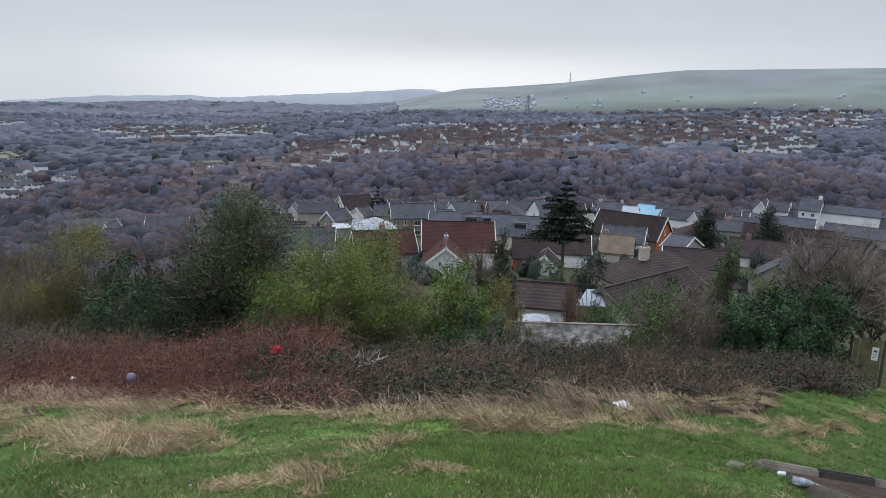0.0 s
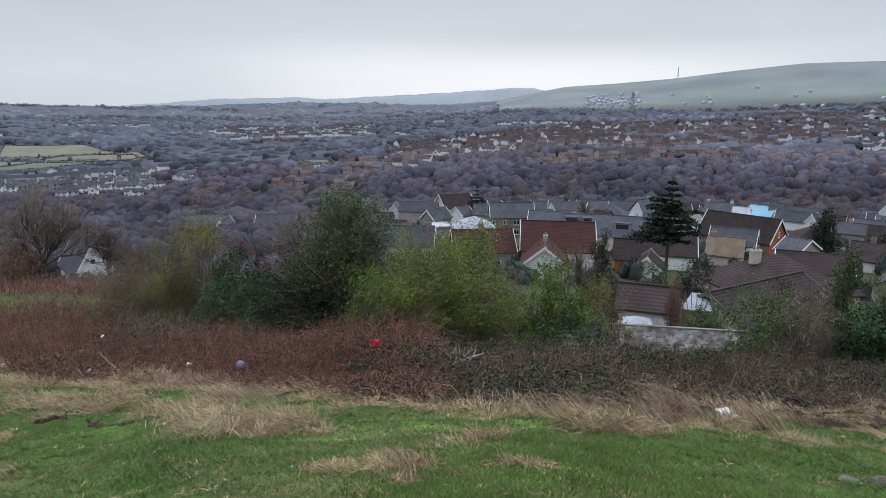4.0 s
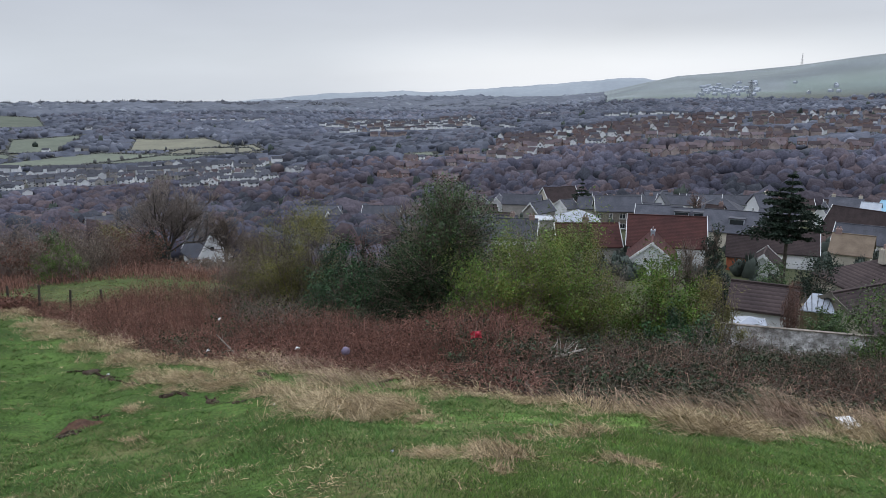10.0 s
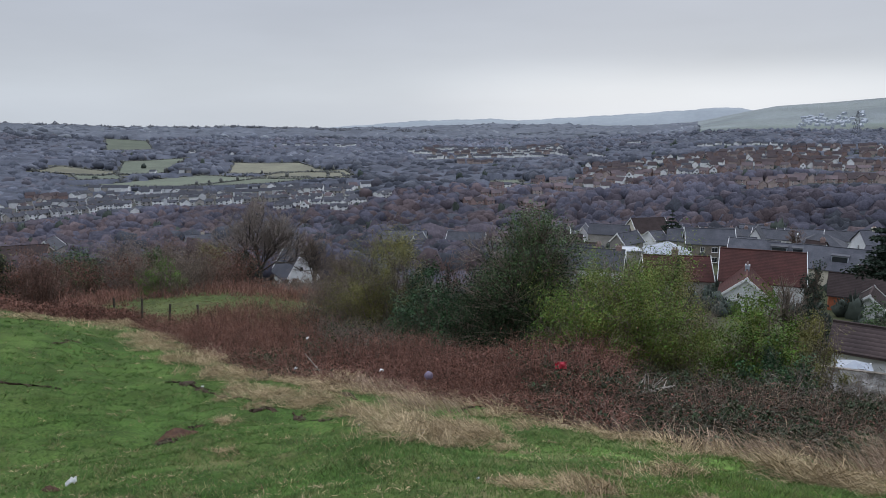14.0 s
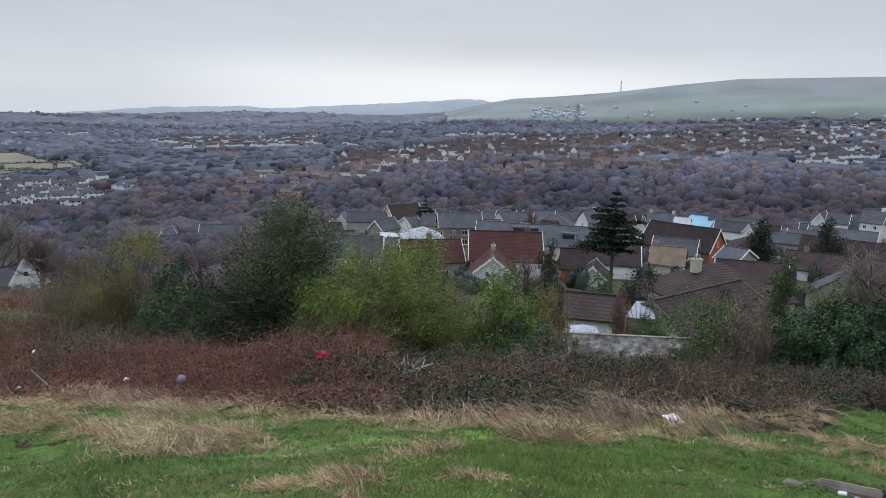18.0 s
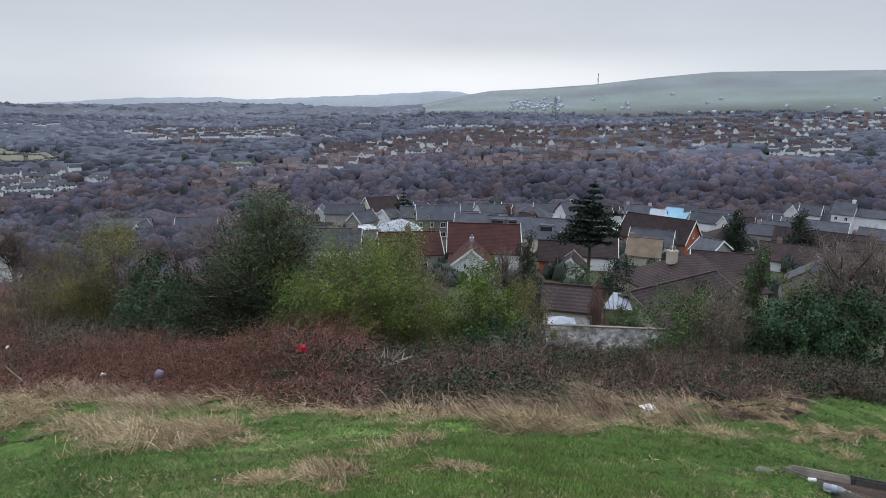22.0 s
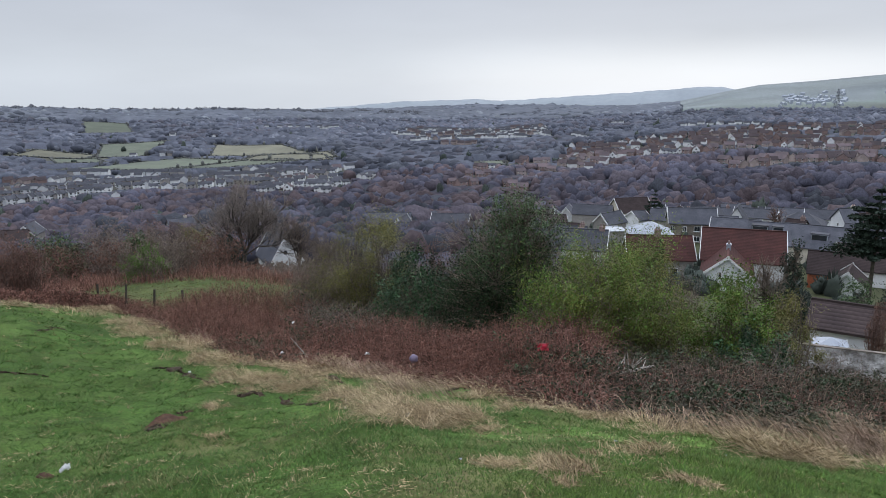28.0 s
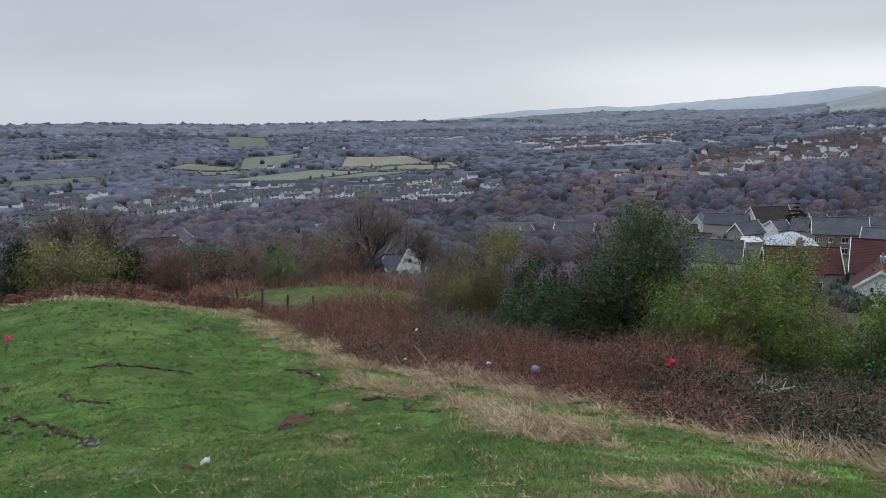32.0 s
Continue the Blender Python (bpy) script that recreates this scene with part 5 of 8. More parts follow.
house("house", -18.94, 158, -30, 4.8, 8.0, 3.2, 2.2, "grey_render", "slate", "small slate roof beside the lane", barge='upvc')
house("house", -30.82, 166, 6, 12.9, 9.0, 3.6, 2.0, "white", "brown_tile", "white-walled house behind bare twigs")
house("house", -29.19, 256, -4, 16.3, 9.0, 3.6, 2.4, "grey_render", "slate", "dark slate roof above the trees", dz=0.2, barge='upvc')
house("shed", -8.67, 56, -3, 4.0, 4.5, 2.3, 1.2, "white", "brown_tile", "low white outbuilding with a brown tiled roof", category='shed')
house("house", 26.52, 254, -6, 15.4, 9.0, 4.0, 2.4, "grey_render", "slate", "dark-roofed house low among trees", dz=-0.9)
house("house", 25.48, 216, 70, 8.0, 3.2, 3.2, 2.4, "cream", "slate", "small gabled house among trees", barge='upvc')
house("house", 21.52, 254, -8, 13.2, 9.0, 4.0, 2.4, "grey_render", "slate", "slate roof half hidden by trees", dz=-1.2, barge='upvc')
house("chalet_bungalow", 35.5, 112, 104, 8.5, 4.8, 1.5, 3.9, "white", "slate", "white gabled house with a steep dark roof below the oak", [('l', 0.1, 2.9, 0.7, 0.8)], dz=0.5, barge='upvc')
house("house", 52.80, 252, 70, 9.0, 5.6, 2.6, 2.6, "grey_render", "slate", "dark-roofed house with a white gable edge", dz=1.6, barge='upvc')
house("house", 42.61, 231, 10, 8.3, 8.0, 3.4, 2.2, "grey_render", "slate", "dark roof with pale chimney above the hedge", chimneys=[(1, 'cream', 0.8)])
house("house", 54.37, 246, -12, 12.5, 10.0, 3.0, 2.4, "brick", "brown_tile", "long red-brown roof behind the hedge", dz=0.1)
house("house", -16.5, 65.5, 57, 12.5, 7.5, 2.6, 2.0, "cream", "brown_tile", "low bungalow with a broad dark tiled roof and white walls", barge="concrete")
house("house", -17.6, 80, 38, 12.0, 10.5, 4.4, 3.0, "cream", "brown_tile", "hipped dark tiled house behind the low bungalow", hip=True, chimneys=[(-2.5, "cream", 0.6)])

# ---- building plots across the valley ----
lots = []   # (bearing, distance, yaw, sort, scale)
g = np.random.default_rng(11)


def plot(az, r, yaw, kind, s):
    lots.append((az, r, yaw, "TUUVVV"[int(g.integers(0, 6))] if kind == "T" else kind, s))
    keep_seen(az, r)


def street(az0, r0, az1, r1, n, kind, turn):
    """Houses along one street between two places."""
    along = math.degrees(math.atan2(r1 - r0, r0 * radians(az0 - az1))) if n > 1 else 0.0
    for i in range(n):
        f = (i + 0.5) / n
        jig = 0.15 if kind == "T" else 1.0
        az, r = az0 + (az1 - az0) * f + jig * g.normal() * 0.09, r0 + (r1 - r0) * f + jig * g.normal() * 9
        pick = kind
        if kind in "BP" and g.uniform() < 0.35:
            pick = "BPGW"[int(g.integers(0, 4))]
        plot(az, r, az + max(-25, min(25, along)) * (kind == "T") + turn + jig * g.normal() * 20, pick, 0.95 if kind == "T" else g.uniform(0.75, 1.0))


def estate(a, b, c, d, rows, per, mix):
    """Closes of houses filling a quarter of ground, rows bending and turning unevenly."""
    rows, per = (rows, per) if "T" in mix else (rows + 1, int(per * 1.35))
    for i in range(rows):
        v = (i + 0.5) / rows
        turn, wave = g.choice([0, 0, 12, -14, 90]), g.uniform(0, 6)
        for j in range(per):
            if g.uniform() < (0.03 if "T" in mix else 0.13):
                continue
            u = (j + 0.5 + g.normal() * 0.16) / per
            vv = v + 0.22 / rows * math.sin(wave + 7 * u) + g.normal() * 0.12 / rows
            az = (a[0] * (1 - u) + b[0] * u) * (1 - vv) + (d[0] * (1 - u) + c[0] * u) * vv
            r = (a[1] * (1 - u) + b[1] * u) * (1 - vv) + (d[1] * (1 - u) + c[1] * u) * vv
            kind = mix[int(g.integers(0, len(mix)))]
            twist = g.normal() * (4 if kind == "T" else 16) + (0 if kind == "T" else turn) + (84 if kind == "G" else 0)
            if g.uniform() < 0.2:
                twist += 90
            plot(az, r, az + twist, kind, g.uniform(0.74, 1.0))


# ---- estates and the village across the valley: bearing and distance of each row's ends, houses, sort, turn ----
street(14.8, 1126, 13.6, 1055, 4, "W", 0)
street(22.2, 944, 19.3, 950, 5, "P", 0)
street(26.1, 1136, 24.7, 1093, 4, "W", 0)
street(11.9, 1056, 10.9, 990, 4, "W", 0)
street(9.1, 1252, 8.2, 1234, 3, "W", 0)
street(21.7, 584, 19.2, 570, 3, "B", 20)
street(20.5, 604, 18.1, 604, 3, "B", 10)
street(19.8, 647, 17.9, 664, 3, "B", -10)
street(17.4, 549, 15.4, 535, 3, "B", 0)
street(15.9, 605, 15.9, 605, 1, "P", 20)
street(16.1, 658, 15.4, 683, 2, "B", 0)
street(14.8, 667, 13.8, 686, 2, "P", 0)
street(14.4, 608, 13.2, 606, 2, "B", 0)
street(12.9, 630, 10.2, 617, 4, "P", 0)
street(12.7, 671, 10.8, 691, 3, "P", 60)
street(10.4, 627, 8.4, 634, 3, "B", 0)
street(11.1, 837, 8.3, 816, 4, "P", 0)
street(9.6, 714, 6.2, 711, 5, "B", 0)
street(8.3, 847, 5.6, 827, 4, "W", 60)
street(6.3, 762, 4.3, 707, 3, "P", 80)
street(4.0, 1090, -2.3, 1027, 10, "W", 0)
street(-22.4, 715, -26.5, 734, 5, "W", 0)
street(-29.1, 1131, -30.3, 1204, 3, "W", 0)
street(-11.5, 1524, -19.3, 1440, 8, "B", 20)
street(-29.0, 1326, -31.2, 1416, 5, "W", 0)
street(55.2, 625, 49.8, 652, 14, "T", 14)
street(62.8, 632, 61.4, 627, 3, "T", 5)
street(60.9, 623, 59.2, 633, 4, "T", 5)
street(62.2, 714, 59.2, 731, 6, "T", 5)
street(62.3, 761, 59.3, 759, 5, "T", 5)
street(57.1, 680, 54.8, 653, 4, "W", 40)
street(54.5, 689, 52.7, 706, 4, "G", 80)
street(50.0, 697, 44.8, 717, 11, "T", 5)
street(44.8, 722, 41.2, 735, 8, "T", 5)
street(41.0, 691, 40.0, 688, 2, "G", 80)
street(40.4, 740, 33.0, 710, 15, "T", 4)
street(39.9, 687, 38.6, 705, 3, "W", 30)
street(36.8, 680, 33.1, 657, 7, "G", 80)
street(36.4, 632, 33.2, 618, 6, "W", 0)
street(32.8, 611, 29.9, 604, 5, "W", 10)
street(47.1, 635, 47.1, 635, 1, "W", 70)
street(49.1, 679, 47.4, 682, 4, "W", 20)
street(49.9, 828, 47.3, 805, 6, "T", 0)
street(58.9, 748, 57.4, 765, 3, "W", 50)
street(53.9, 787, 51.4, 756, 5, "B", 20)
street(61.0, 809, 60.2, 814, 2, "W", 60)
street(32.5, 573, 31.4, 571, 2, "W", 20)
street(64.2, 740, 63.0, 749, 2, "W", -30)
street(64.0, 666, 62.9, 670, 2, "T", 0)
street(51.1, 754, 49.9, 776, 3, "T", 20)
street(46.5, 787, 42.1, 783, 8, "T", 3)
street(32.2, 599, 31.6, 582, 2, "W", -20)
street(31.6, 596, 30.3, 591, 3, "W", 20)
street(32.1, 707, 30.6, 696, 5, "W", 0)
street(32.2, 665, 31.5, 661, 2, "T", 0)
street(28.9, 638, 27.8, 606, 3, "W", 50)
street(29.9, 717, 29.3, 727, 2, "W", 0)
street(40.1, 1180, 40.1, 1180, 1, "W", 70)
street(43.0, 1245, 42.6, 1262, 2, "W", 0)
street(43.8, 967, 42.8, 968, 2, "T", 0)
street(45.5, 980, 45.4, 985, 1, "W", 0)
street(36.1, 1362, 31.6, 1330, 6, "W", 0)
street(31.8, 1300, 30.5, 1360, 5, "W", 0)
estate((25.1, 1232), (14.1, 1221), (13.6, 1048), (24.7, 993), 5, 18, "WWWWP")
estate((12.0, 879), (5.6, 877), (4.4, 684), (12.9, 638), 4, 10, "BBPGW")
estate((5.6, 877), (-5.0, 1013), (-5.0, 689), (4.4, 672), 5, 15, "BBPBGW")
estate((0.8, 595), (-14.2, 672), (-14.3, 622), (0.8, 556), 1, 18, "PBP")
estate((-5.0, 1013), (-15.7, 1227), (-15.9, 740), (-5.0, 676), 5, 15, "BPBGP")
estate((-15.7, 1262), (-23.2, 1397), (-23.4, 859), (-15.9, 730), 5, 12, "GPBGP")
estate((-22.1, 842), (-27.8, 948), (-27.1, 804), (-22.4, 695), 3, 9, "WGWP")
estate((-23.2, 1397), (-30.2, 1579), (-30.1, 1201), (-23.4, 896), 4, 13, "WGPWB")
estate((62.5, 798), (58.8, 772), (59.0, 596), (62.8, 612), 5, 8, "TTTT")
estate((56.3, 726), (49.6, 738), (49.7, 635), (56.0, 620), 3, 12, "TTTW")
estate((49.6, 769), (40.6, 760), (40.7, 665), (49.7, 665), 3, 14, "TTW")
estate((40.6, 812), (34.8, 772), (34.4, 627), (40.7, 657), 4, 9, "TTWT")
estate((37.1, 669), (30.2, 724), (30.2, 569), (37.1, 598), 3, 7, "GWT")
def small_house(kind, m, label, group):
    """One house of an estate: walls, roof, windows."""
    w, d, h, rise, wall, roof = {
        "W": (9.5, 7, 4.2, 2.2, "white", "slate"), "B": (8.5, 7, 4.7, 2.7, "brick", "estate_tile"), "P": (9.5, 7, 4.7, 2.7, "pink_brick", "estate_tile"),
        "G": (9, 6.4, 4.2, 3.2, "white", "estate_tile"), "T": (7, 8, 5.0, 2.6, "white", "slate"), "U": (7, 8, 5.2, 2.6, "pale_render", "slate"), "V": (7, 8, 5.0, 2.4, "grey_render", "slate")}[kind]
    ob = thing("estate_house" if kind not in "TUV" else "terraced_house", m, label, "house", group)
    part("wall", gable_walls(w, d, h, rise), M[wall], ob)
    part("roof", gable_roof(w, d, h, rise, 0.3), M[roof], ob)
    spots = [("l", -1.8, 1.5), ("l", 1.8, 1.5), ("l", 0, 4.2)] if kind == "G" else [("f", -2.4, 3.9), ("f", 2.0, 3.9), ("f", -2.4, 1.4), ("f", 2.2, 1.4)]
    for side, u, z in spots:
        win = part("window", boxes((-0.75, 0.75, -0.06, 0.03, -0.65, 0.65)), M["upvc" if kind in "BP" else "glass"], ob)
        win.matrix_local = face(side, w, d, u, z)
        part("pane", boxes((-0.55, 0.55, -0.09, -0.065, -0.5, 0.5)), M["glass"], win)
    if kind in "BTUV":
        part("chimney", boxes((w / 2 - 1.2, w / 2 - 0.5, -0.3, 0.3, h + rise - 0.6, h + rise + 0.8)), M["brick"], ob)
    return ob


HOUSE_TEXT = {
    "W": ("white rendered house with a grey slate roof", "white houses across the valley"), "B": ("red brick house with a brown tiled roof", "brick houses of the estate"),
    "P": ("pale brick house with a brown tiled roof", "pale brick houses of the estate"), "G": ("white-gabled house under a brown roof", "gabled houses of the estate"),
    "T": ("white terraced house with a slate roof", "terraced houses of the village"), "U": ("pale grey terraced house with a slate roof", "terraced houses of the village"), "V": ("grey terraced house with a slate roof", "terraced houses of the village")}
order = sorted(range(len(lots)), key=lambda i: lots[i][1])
made, rest = {}, {}
for rank, i in enumerate(order):
    az, r, yaw, kind, s = lots[i]
    m = Matrix.Translation(at(az, r)) @ pose(0, 0, 0, 0, 0, yaw) @ Matrix.Diagonal((s, s, s, 1))
    if rank < 300:
        if kind not in made:
            made[kind] = small_house(kind, m, *HOUSE_TEXT[kind])
        else:
            c = copy_thing(made[kind], m @ Matrix.Diagonal((*[1 / v for v in made[kind].scale], 1)))
    else:
        w, d, h, rise, wall, roof = {"W": (9.5, 7, 4.2, 2.2, "white", "slate"), "B": (8.5, 7, 4.7, 2.7, "brick", "estate_tile"), "P": (9.5, 7, 4.7, 2.7, "pink_brick", "estate_tile"), "G": (9, 6.4, 4.2, 3.2, "white", "estate_tile"), "T": (7, 8, 5.0, 2.6, "white", "slate"), "U": (7, 8, 5.2, 2.6, "pale_render", "slate"), "V": (7, 8, 5.0, 2.4, "grey_render", "slate")}[kind]
        for key, bm in ((wall, gable_walls(w, d, h, rise)), (roof, gable_roof(w, d, h, rise, 0.3))):
            bmesh.ops.transform(bm, matrix=m, verts=bm.verts)
            tmp = bpy.data.meshes.new("lot")
            bm.to_mesh(tmp)
            bm.free()
            rest.setdefault(key, bmesh.new()).from_mesh(tmp)
            bpy.data.meshes.remove(tmp)
for key, bm in rest.items():
    me = bpy.data.meshes.new("far_houses_" + key)
    bm.to_mesh(me)
    bm.free()
    me.materials.append(M[key])
    solid("far_houses", me, "far houses of the estates, seen small across the valley", "houses", kind="stuff")

# a scatter of white houses high on the far hillside
bm = bmesh.new()
for i in range(84):
    if i < 62:
        az, r = g.uniform(-6.9, -2.8), g.uniform(1720, 2150)
    else:
        az, r = g.uniform(-31, -8), g.uniform(1500, 2050)
    tmp = bpy.data.meshes.new("lot")
    b2 = gable_walls(g.uniform(7, 12), 7, 4, 2.5)
    bmesh.ops.transform(b2, matrix=Matrix.Translation(at(az, r)) @ pose(0, 0, 0, 0, 0, g.uniform(0, 180)), verts=b2.verts)
    b2.to_mesh(tmp)
    b2.free()
    bm.from_mesh(tmp)
    keep_seen(az, r)
me = bpy.data.meshes.new("hillside_village")
bm.to_mesh(me)
bm.free()
me.materials.append(M["tin"])
solid("hillside_village", me, "tiny white houses scattered on the far hillside", "houses", kind="stuff")

# ---- pasture on the far slope ----
FIELDS = [
    ("field", (50.6, 879), (43.9, 836), (37.6, 912), (42.1, 948)), ("field", (43.6, 845), (33.6, 852), (34.2, 880), (37.4, 912)),
    ("field_tan", (40.2, 965), (32.7, 922), (34.8, 1036), (39.7, 1078)), ("field_tan", (38.3, 909), (31.0, 828), (31.5, 894), (36.2, 953)),
    ("field", (48.0, 985), (44.7, 975), (42.9, 1148), (47.5, 1125)), ("field_tan", (53.3, 1001), (48.9, 972), (47.9, 1005), (51.7, 1055)),
    ("field", (63.6, 912), (57.7, 898), (58.0, 957), (63.2, 960)), ("field", (48.7, 1303), (45.4, 1337), (45.8, 1511), (48.6, 1547)),
    ("field_tan", (61.0, 1117), (57.8, 1127), (58.0, 1156), (61.0, 1141)), ("field", (50.6, 938), (47.3, 937), (48.1, 977), (50.9, 975)),
    ("field_tan", (32.6, 842), (30.6, 866), (31.3, 925), (32.6, 921)), ("field", (18.8, 700), (17.1, 681), (17.3, 726), (19.2, 728)),
]
hedge_rows = []
for material, a, b, c, d in FIELDS:
    u, v = np.meshgrid(np.linspace(0, 1, 14), np.linspace(0, 1, 9))
    az = (a[0] * (1 - u) + b[0] * u) * (1 - v) + (d[0] * (1 - u) + c[0] * u) * v
    r = (a[1] * (1 - u) + b[1] * u) * (1 - v) + (d[1] * (1 - u) + c[1] * u) * v
    x, y = -r * np.sin(np.radians(az)), r * np.cos(np.radians(az))
    V = np.stack([x, y, height(x, y) + 0.5], -1).reshape(-1, 3)
    F = [[i * 14 + j, i * 14 + j + 1, (i + 1) * 14 + j + 1, (i + 1) * 14 + j] for i in range(8) for j in range(13)]
    solid("field", mesh_np("field", V, F, M[material], True), "pale winter pasture between dark hedges", "field", kind="structure")
    for k in range(0, 14, 1):
        keep_seen(float(az[0, k]), float(r[0, k]))
        keep_seen(float(az[5, k]), float(r[5, k]))
        keep_seen(float(az[8, k]), float(r[8, k]))
    for p, q in ((a, b), (b, c), (c, d), (d, a)):
        n = int(math.hypot((q[0] - p[0]) * 0.0174 * p[1], q[1] - p[1]) / 3.5)
        t = (np.arange(n) + RNG.uniform(-0.3, 0.3, n)) / n
        hedge_rows.append((p[0] + (q[0] - p[0]) * t, p[1] + (q[1] - p[1]) * t))
for ha, hr in hedge_rows:
    n = len(ha)
    hs = np.where(RNG.uniform(0, 1, n) < 0.05, 5.5, 2.0) * RNG.uniform(0.7, 1.2, n)
    solid("field_hedge", mesh_np("field_hedge", *join([clumps(ha, hr, RNG.uniform(1.4, 2.2, n), hs, ICO1), sprays(ha, hr, np.full(n, 1.8), hs, 6)]), M["hedge"]), "dark field hedge with odd taller trees", "hedge", kind="stuff")
# ---- the close-packed streets between them ----
g = np.random.default_rng(23)


def room_for(az, r, w, top):
    """True where a house fits and hides no more than the foot of those behind."""
    p = at(az, r)
    el = math.atan2(p.z + top - EYE, r)
    for a2, r2, w2, h2 in TOWN:
        q = at(a2, r2)
        if math.hypot(p.x - q.x, p.y - q.y) < (w + w2) * 0.42:
            return False
        if r2 > r and abs(a2 - az) < math.degrees((w + w2) * 0.5 / r2) and el > math.atan2(q.z + 0.55 * h2 - EYE, r2):
            return False
    return True


for row, (r_, step_) in enumerate(((120, 15), (138, 13), (156, 13), (174, 12), (192, 12), (210, 12), (228, 11), (246, 11), (262, 11))):
    a_ = -34.0
    while a_ < 12.5:
        a_ += math.degrees(step_ / r_) * g.uniform(0.7, 1.3)
        rr, w_ = r_ + g.normal() * 5, g.uniform(8, 13)
        h_, rise_ = g.uniform(3.0, 4.6), g.uniform(2.0, 2.9)
        if room_for(a_, rr, w_, h_ + rise_):
            kind = int(g.integers(0, 6))
            wall_ = ("white", "grey_render", "cream", "grey_render", "stone", "white")[kind]
            roof_ = ("slate", "slate", "brown_tile", "slate", "brown_tile", "slate")[kind]
            text = ("white rendered", "grey pebbledashed", "cream rendered", "grey pebbledashed", "stone-walled", "white rendered")[kind] + " house with a " + ("dark slate" if roof_ == "slate" else "brown tiled") + " roof"
            house("house", a_, rr, g.choice([0, 0, 0, 8, -8, 80]) + g.normal() * 4, w_, 7.5, h_, rise_, wall_, roof_, text, [("f", -2.2, 2.4, 1.0, 1.1), ("f", 2.0, 2.4, 1.0, 1.1)], chimneys=[(w_ / 2 - 0.8, "brick", 0.8)] if kind % 2 else (), barge="upvc" if kind in (0, 2, 5) else "", group="houses of the lower streets")
# ---- woods ----
for k in range(-32, 14):
    keep_seen(float(k), 262.0)
for ka, kr, up in ((35.06, 112.0, 0.3), (34.0, 112.0, 0.3), (26.5, 258.0, 2.0), (25.5, 258.0, 2.0), (21.5, 258.0, 2.0), (52.8, 258.0, 2.0), (42.6, 258.0, 3.0), (54.4, 258.0, 1.6)):
    p = at(ka, kr)
    for off in (-1.0, 0.0, 1.0):
        KEEP.append((ka + off, kr, math.degrees(math.atan2(p.z + up - EYE, kr))))
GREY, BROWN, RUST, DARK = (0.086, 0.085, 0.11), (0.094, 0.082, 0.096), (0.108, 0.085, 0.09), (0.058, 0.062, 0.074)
# far and plateau tones: paler and bluer, distance haze put into the colour
HAZE_GREY, HAZE_BROWN, HAZE_DARK, HAZE_PALE = (0.12, 0.129, 0.16), (0.128, 0.126, 0.148), (0.096, 0.105, 0.13), (0.146, 0.155, 0.182)
HAZE_FAR_GREY, HAZE_FAR_DARK, HAZE_FAR_PALE = (0.155, 0.168, 0.196), (0.128, 0.14, 0.166), (0.195, 0.212, 0.232)
# valley and far sheets toned dark: shade under the crowns put into their colour
canopy("valley_wood", -42, 14, 275, 640, 9.0, 5.0, [DARK, BROWN, DARK], "undergrowth of the winter woodland on the valley side", 0.2, 0.010)
canopy("town_edge_wood", 12.5, 76, 66, 290, 4.2, 3.2, [BROWN, DARK, BROWN, RUST, BROWN, GREY], "brown leafless trees at the town's edge", 0.3, 0.014, seed=8.0)
canopy("valley_wood_west", 13, 76, 270, 640, 8.5, 5.0, [DARK, BROWN, DARK], "undergrowth of the winter woodland in the valley", 0.22, 0.010, seed=2.0, rough=0.8)
canopy("far_wood", -42, 76, 620, 1550, 12.0, 7.0, [HAZE_DARK, HAZE_GREY, HAZE_DARK], "undergrowth of the grey woodland across the valley", 0.24, 0.010, seed=3.0, rough=0.55)
canopy("plateau_wood", 4, 76, 1500, 2450, 18.0, 12.0, [HAZE_FAR_GREY, HAZE_FAR_DARK, HAZE_FAR_GREY, HAZE_FAR_DARK], "dark woods along the plateau", 0.25, 0.009, seed=4.0, rough=0.4)
crowns("valley_treetops", -40, 14, 280, 640, 3000, 4.6, 10.0, ICO2, [BROWN, RUST, GREY, BROWN, GREY, DARK], "bare crowns of the valley-side wood", seed=1.0, lift=1.12)
crowns("valley_treetops_west", 13, 68, 275, 640, 3000, 4.4, 8.5, ICO2, [GREY, BROWN, RUST, GREY, BROWN, DARK], "bare crowns of the wood in the valley", seed=2.0, lift=1.08)
crowns("town_edge_treetops", 13, 68, 75, 285, 1500, 2.2, 5.2, ICO2, [BROWN, RUST, BROWN, DARK, GREY, BROWN], "bare brown crowns at the town's edge", seed=3.0)
crowns("far_treetops", -40, 70, 640, 1550, 9000, 6.0, 9.5, ICO1, [HAZE_GREY, HAZE_BROWN, HAZE_GREY, HAZE_DARK, HAZE_PALE, HAZE_DARK], "bare crowns of the woods across the valley", seed=4.0)
crowns("plateau_treetops", 4, 70, 1500, 2450, 3600, 13.0, 12.0, ICO1, [HAZE_FAR_GREY, HAZE_FAR_DARK, HAZE_FAR_GREY, HAZE_FAR_PALE, HAZE_FAR_DARK], "hazy woods and hedgerows of the plateau", seed=5.0, gap=0.35)
crowns("estate_trees", -33, 26, 540, 1400, 1700, 3.2, 7.0, ICO2, [HAZE_DARK, HAZE_GREY, HAZE_BROWN, HAZE_DARK], "garden trees between the estate houses", seed=7.0)
wood("valley_evergreens", 150, -42, 74, 290, 1300, "wood_c", "dark evergreens among the bare trees", 2, (2.0, 3.4), (7, 11), 26)
wood("skyline_trees", 420, 24, 76, 1820, 1960, "hazed_wood", "bare trees standing along the skyline", 2, (7, 13), (8, 14), 24)
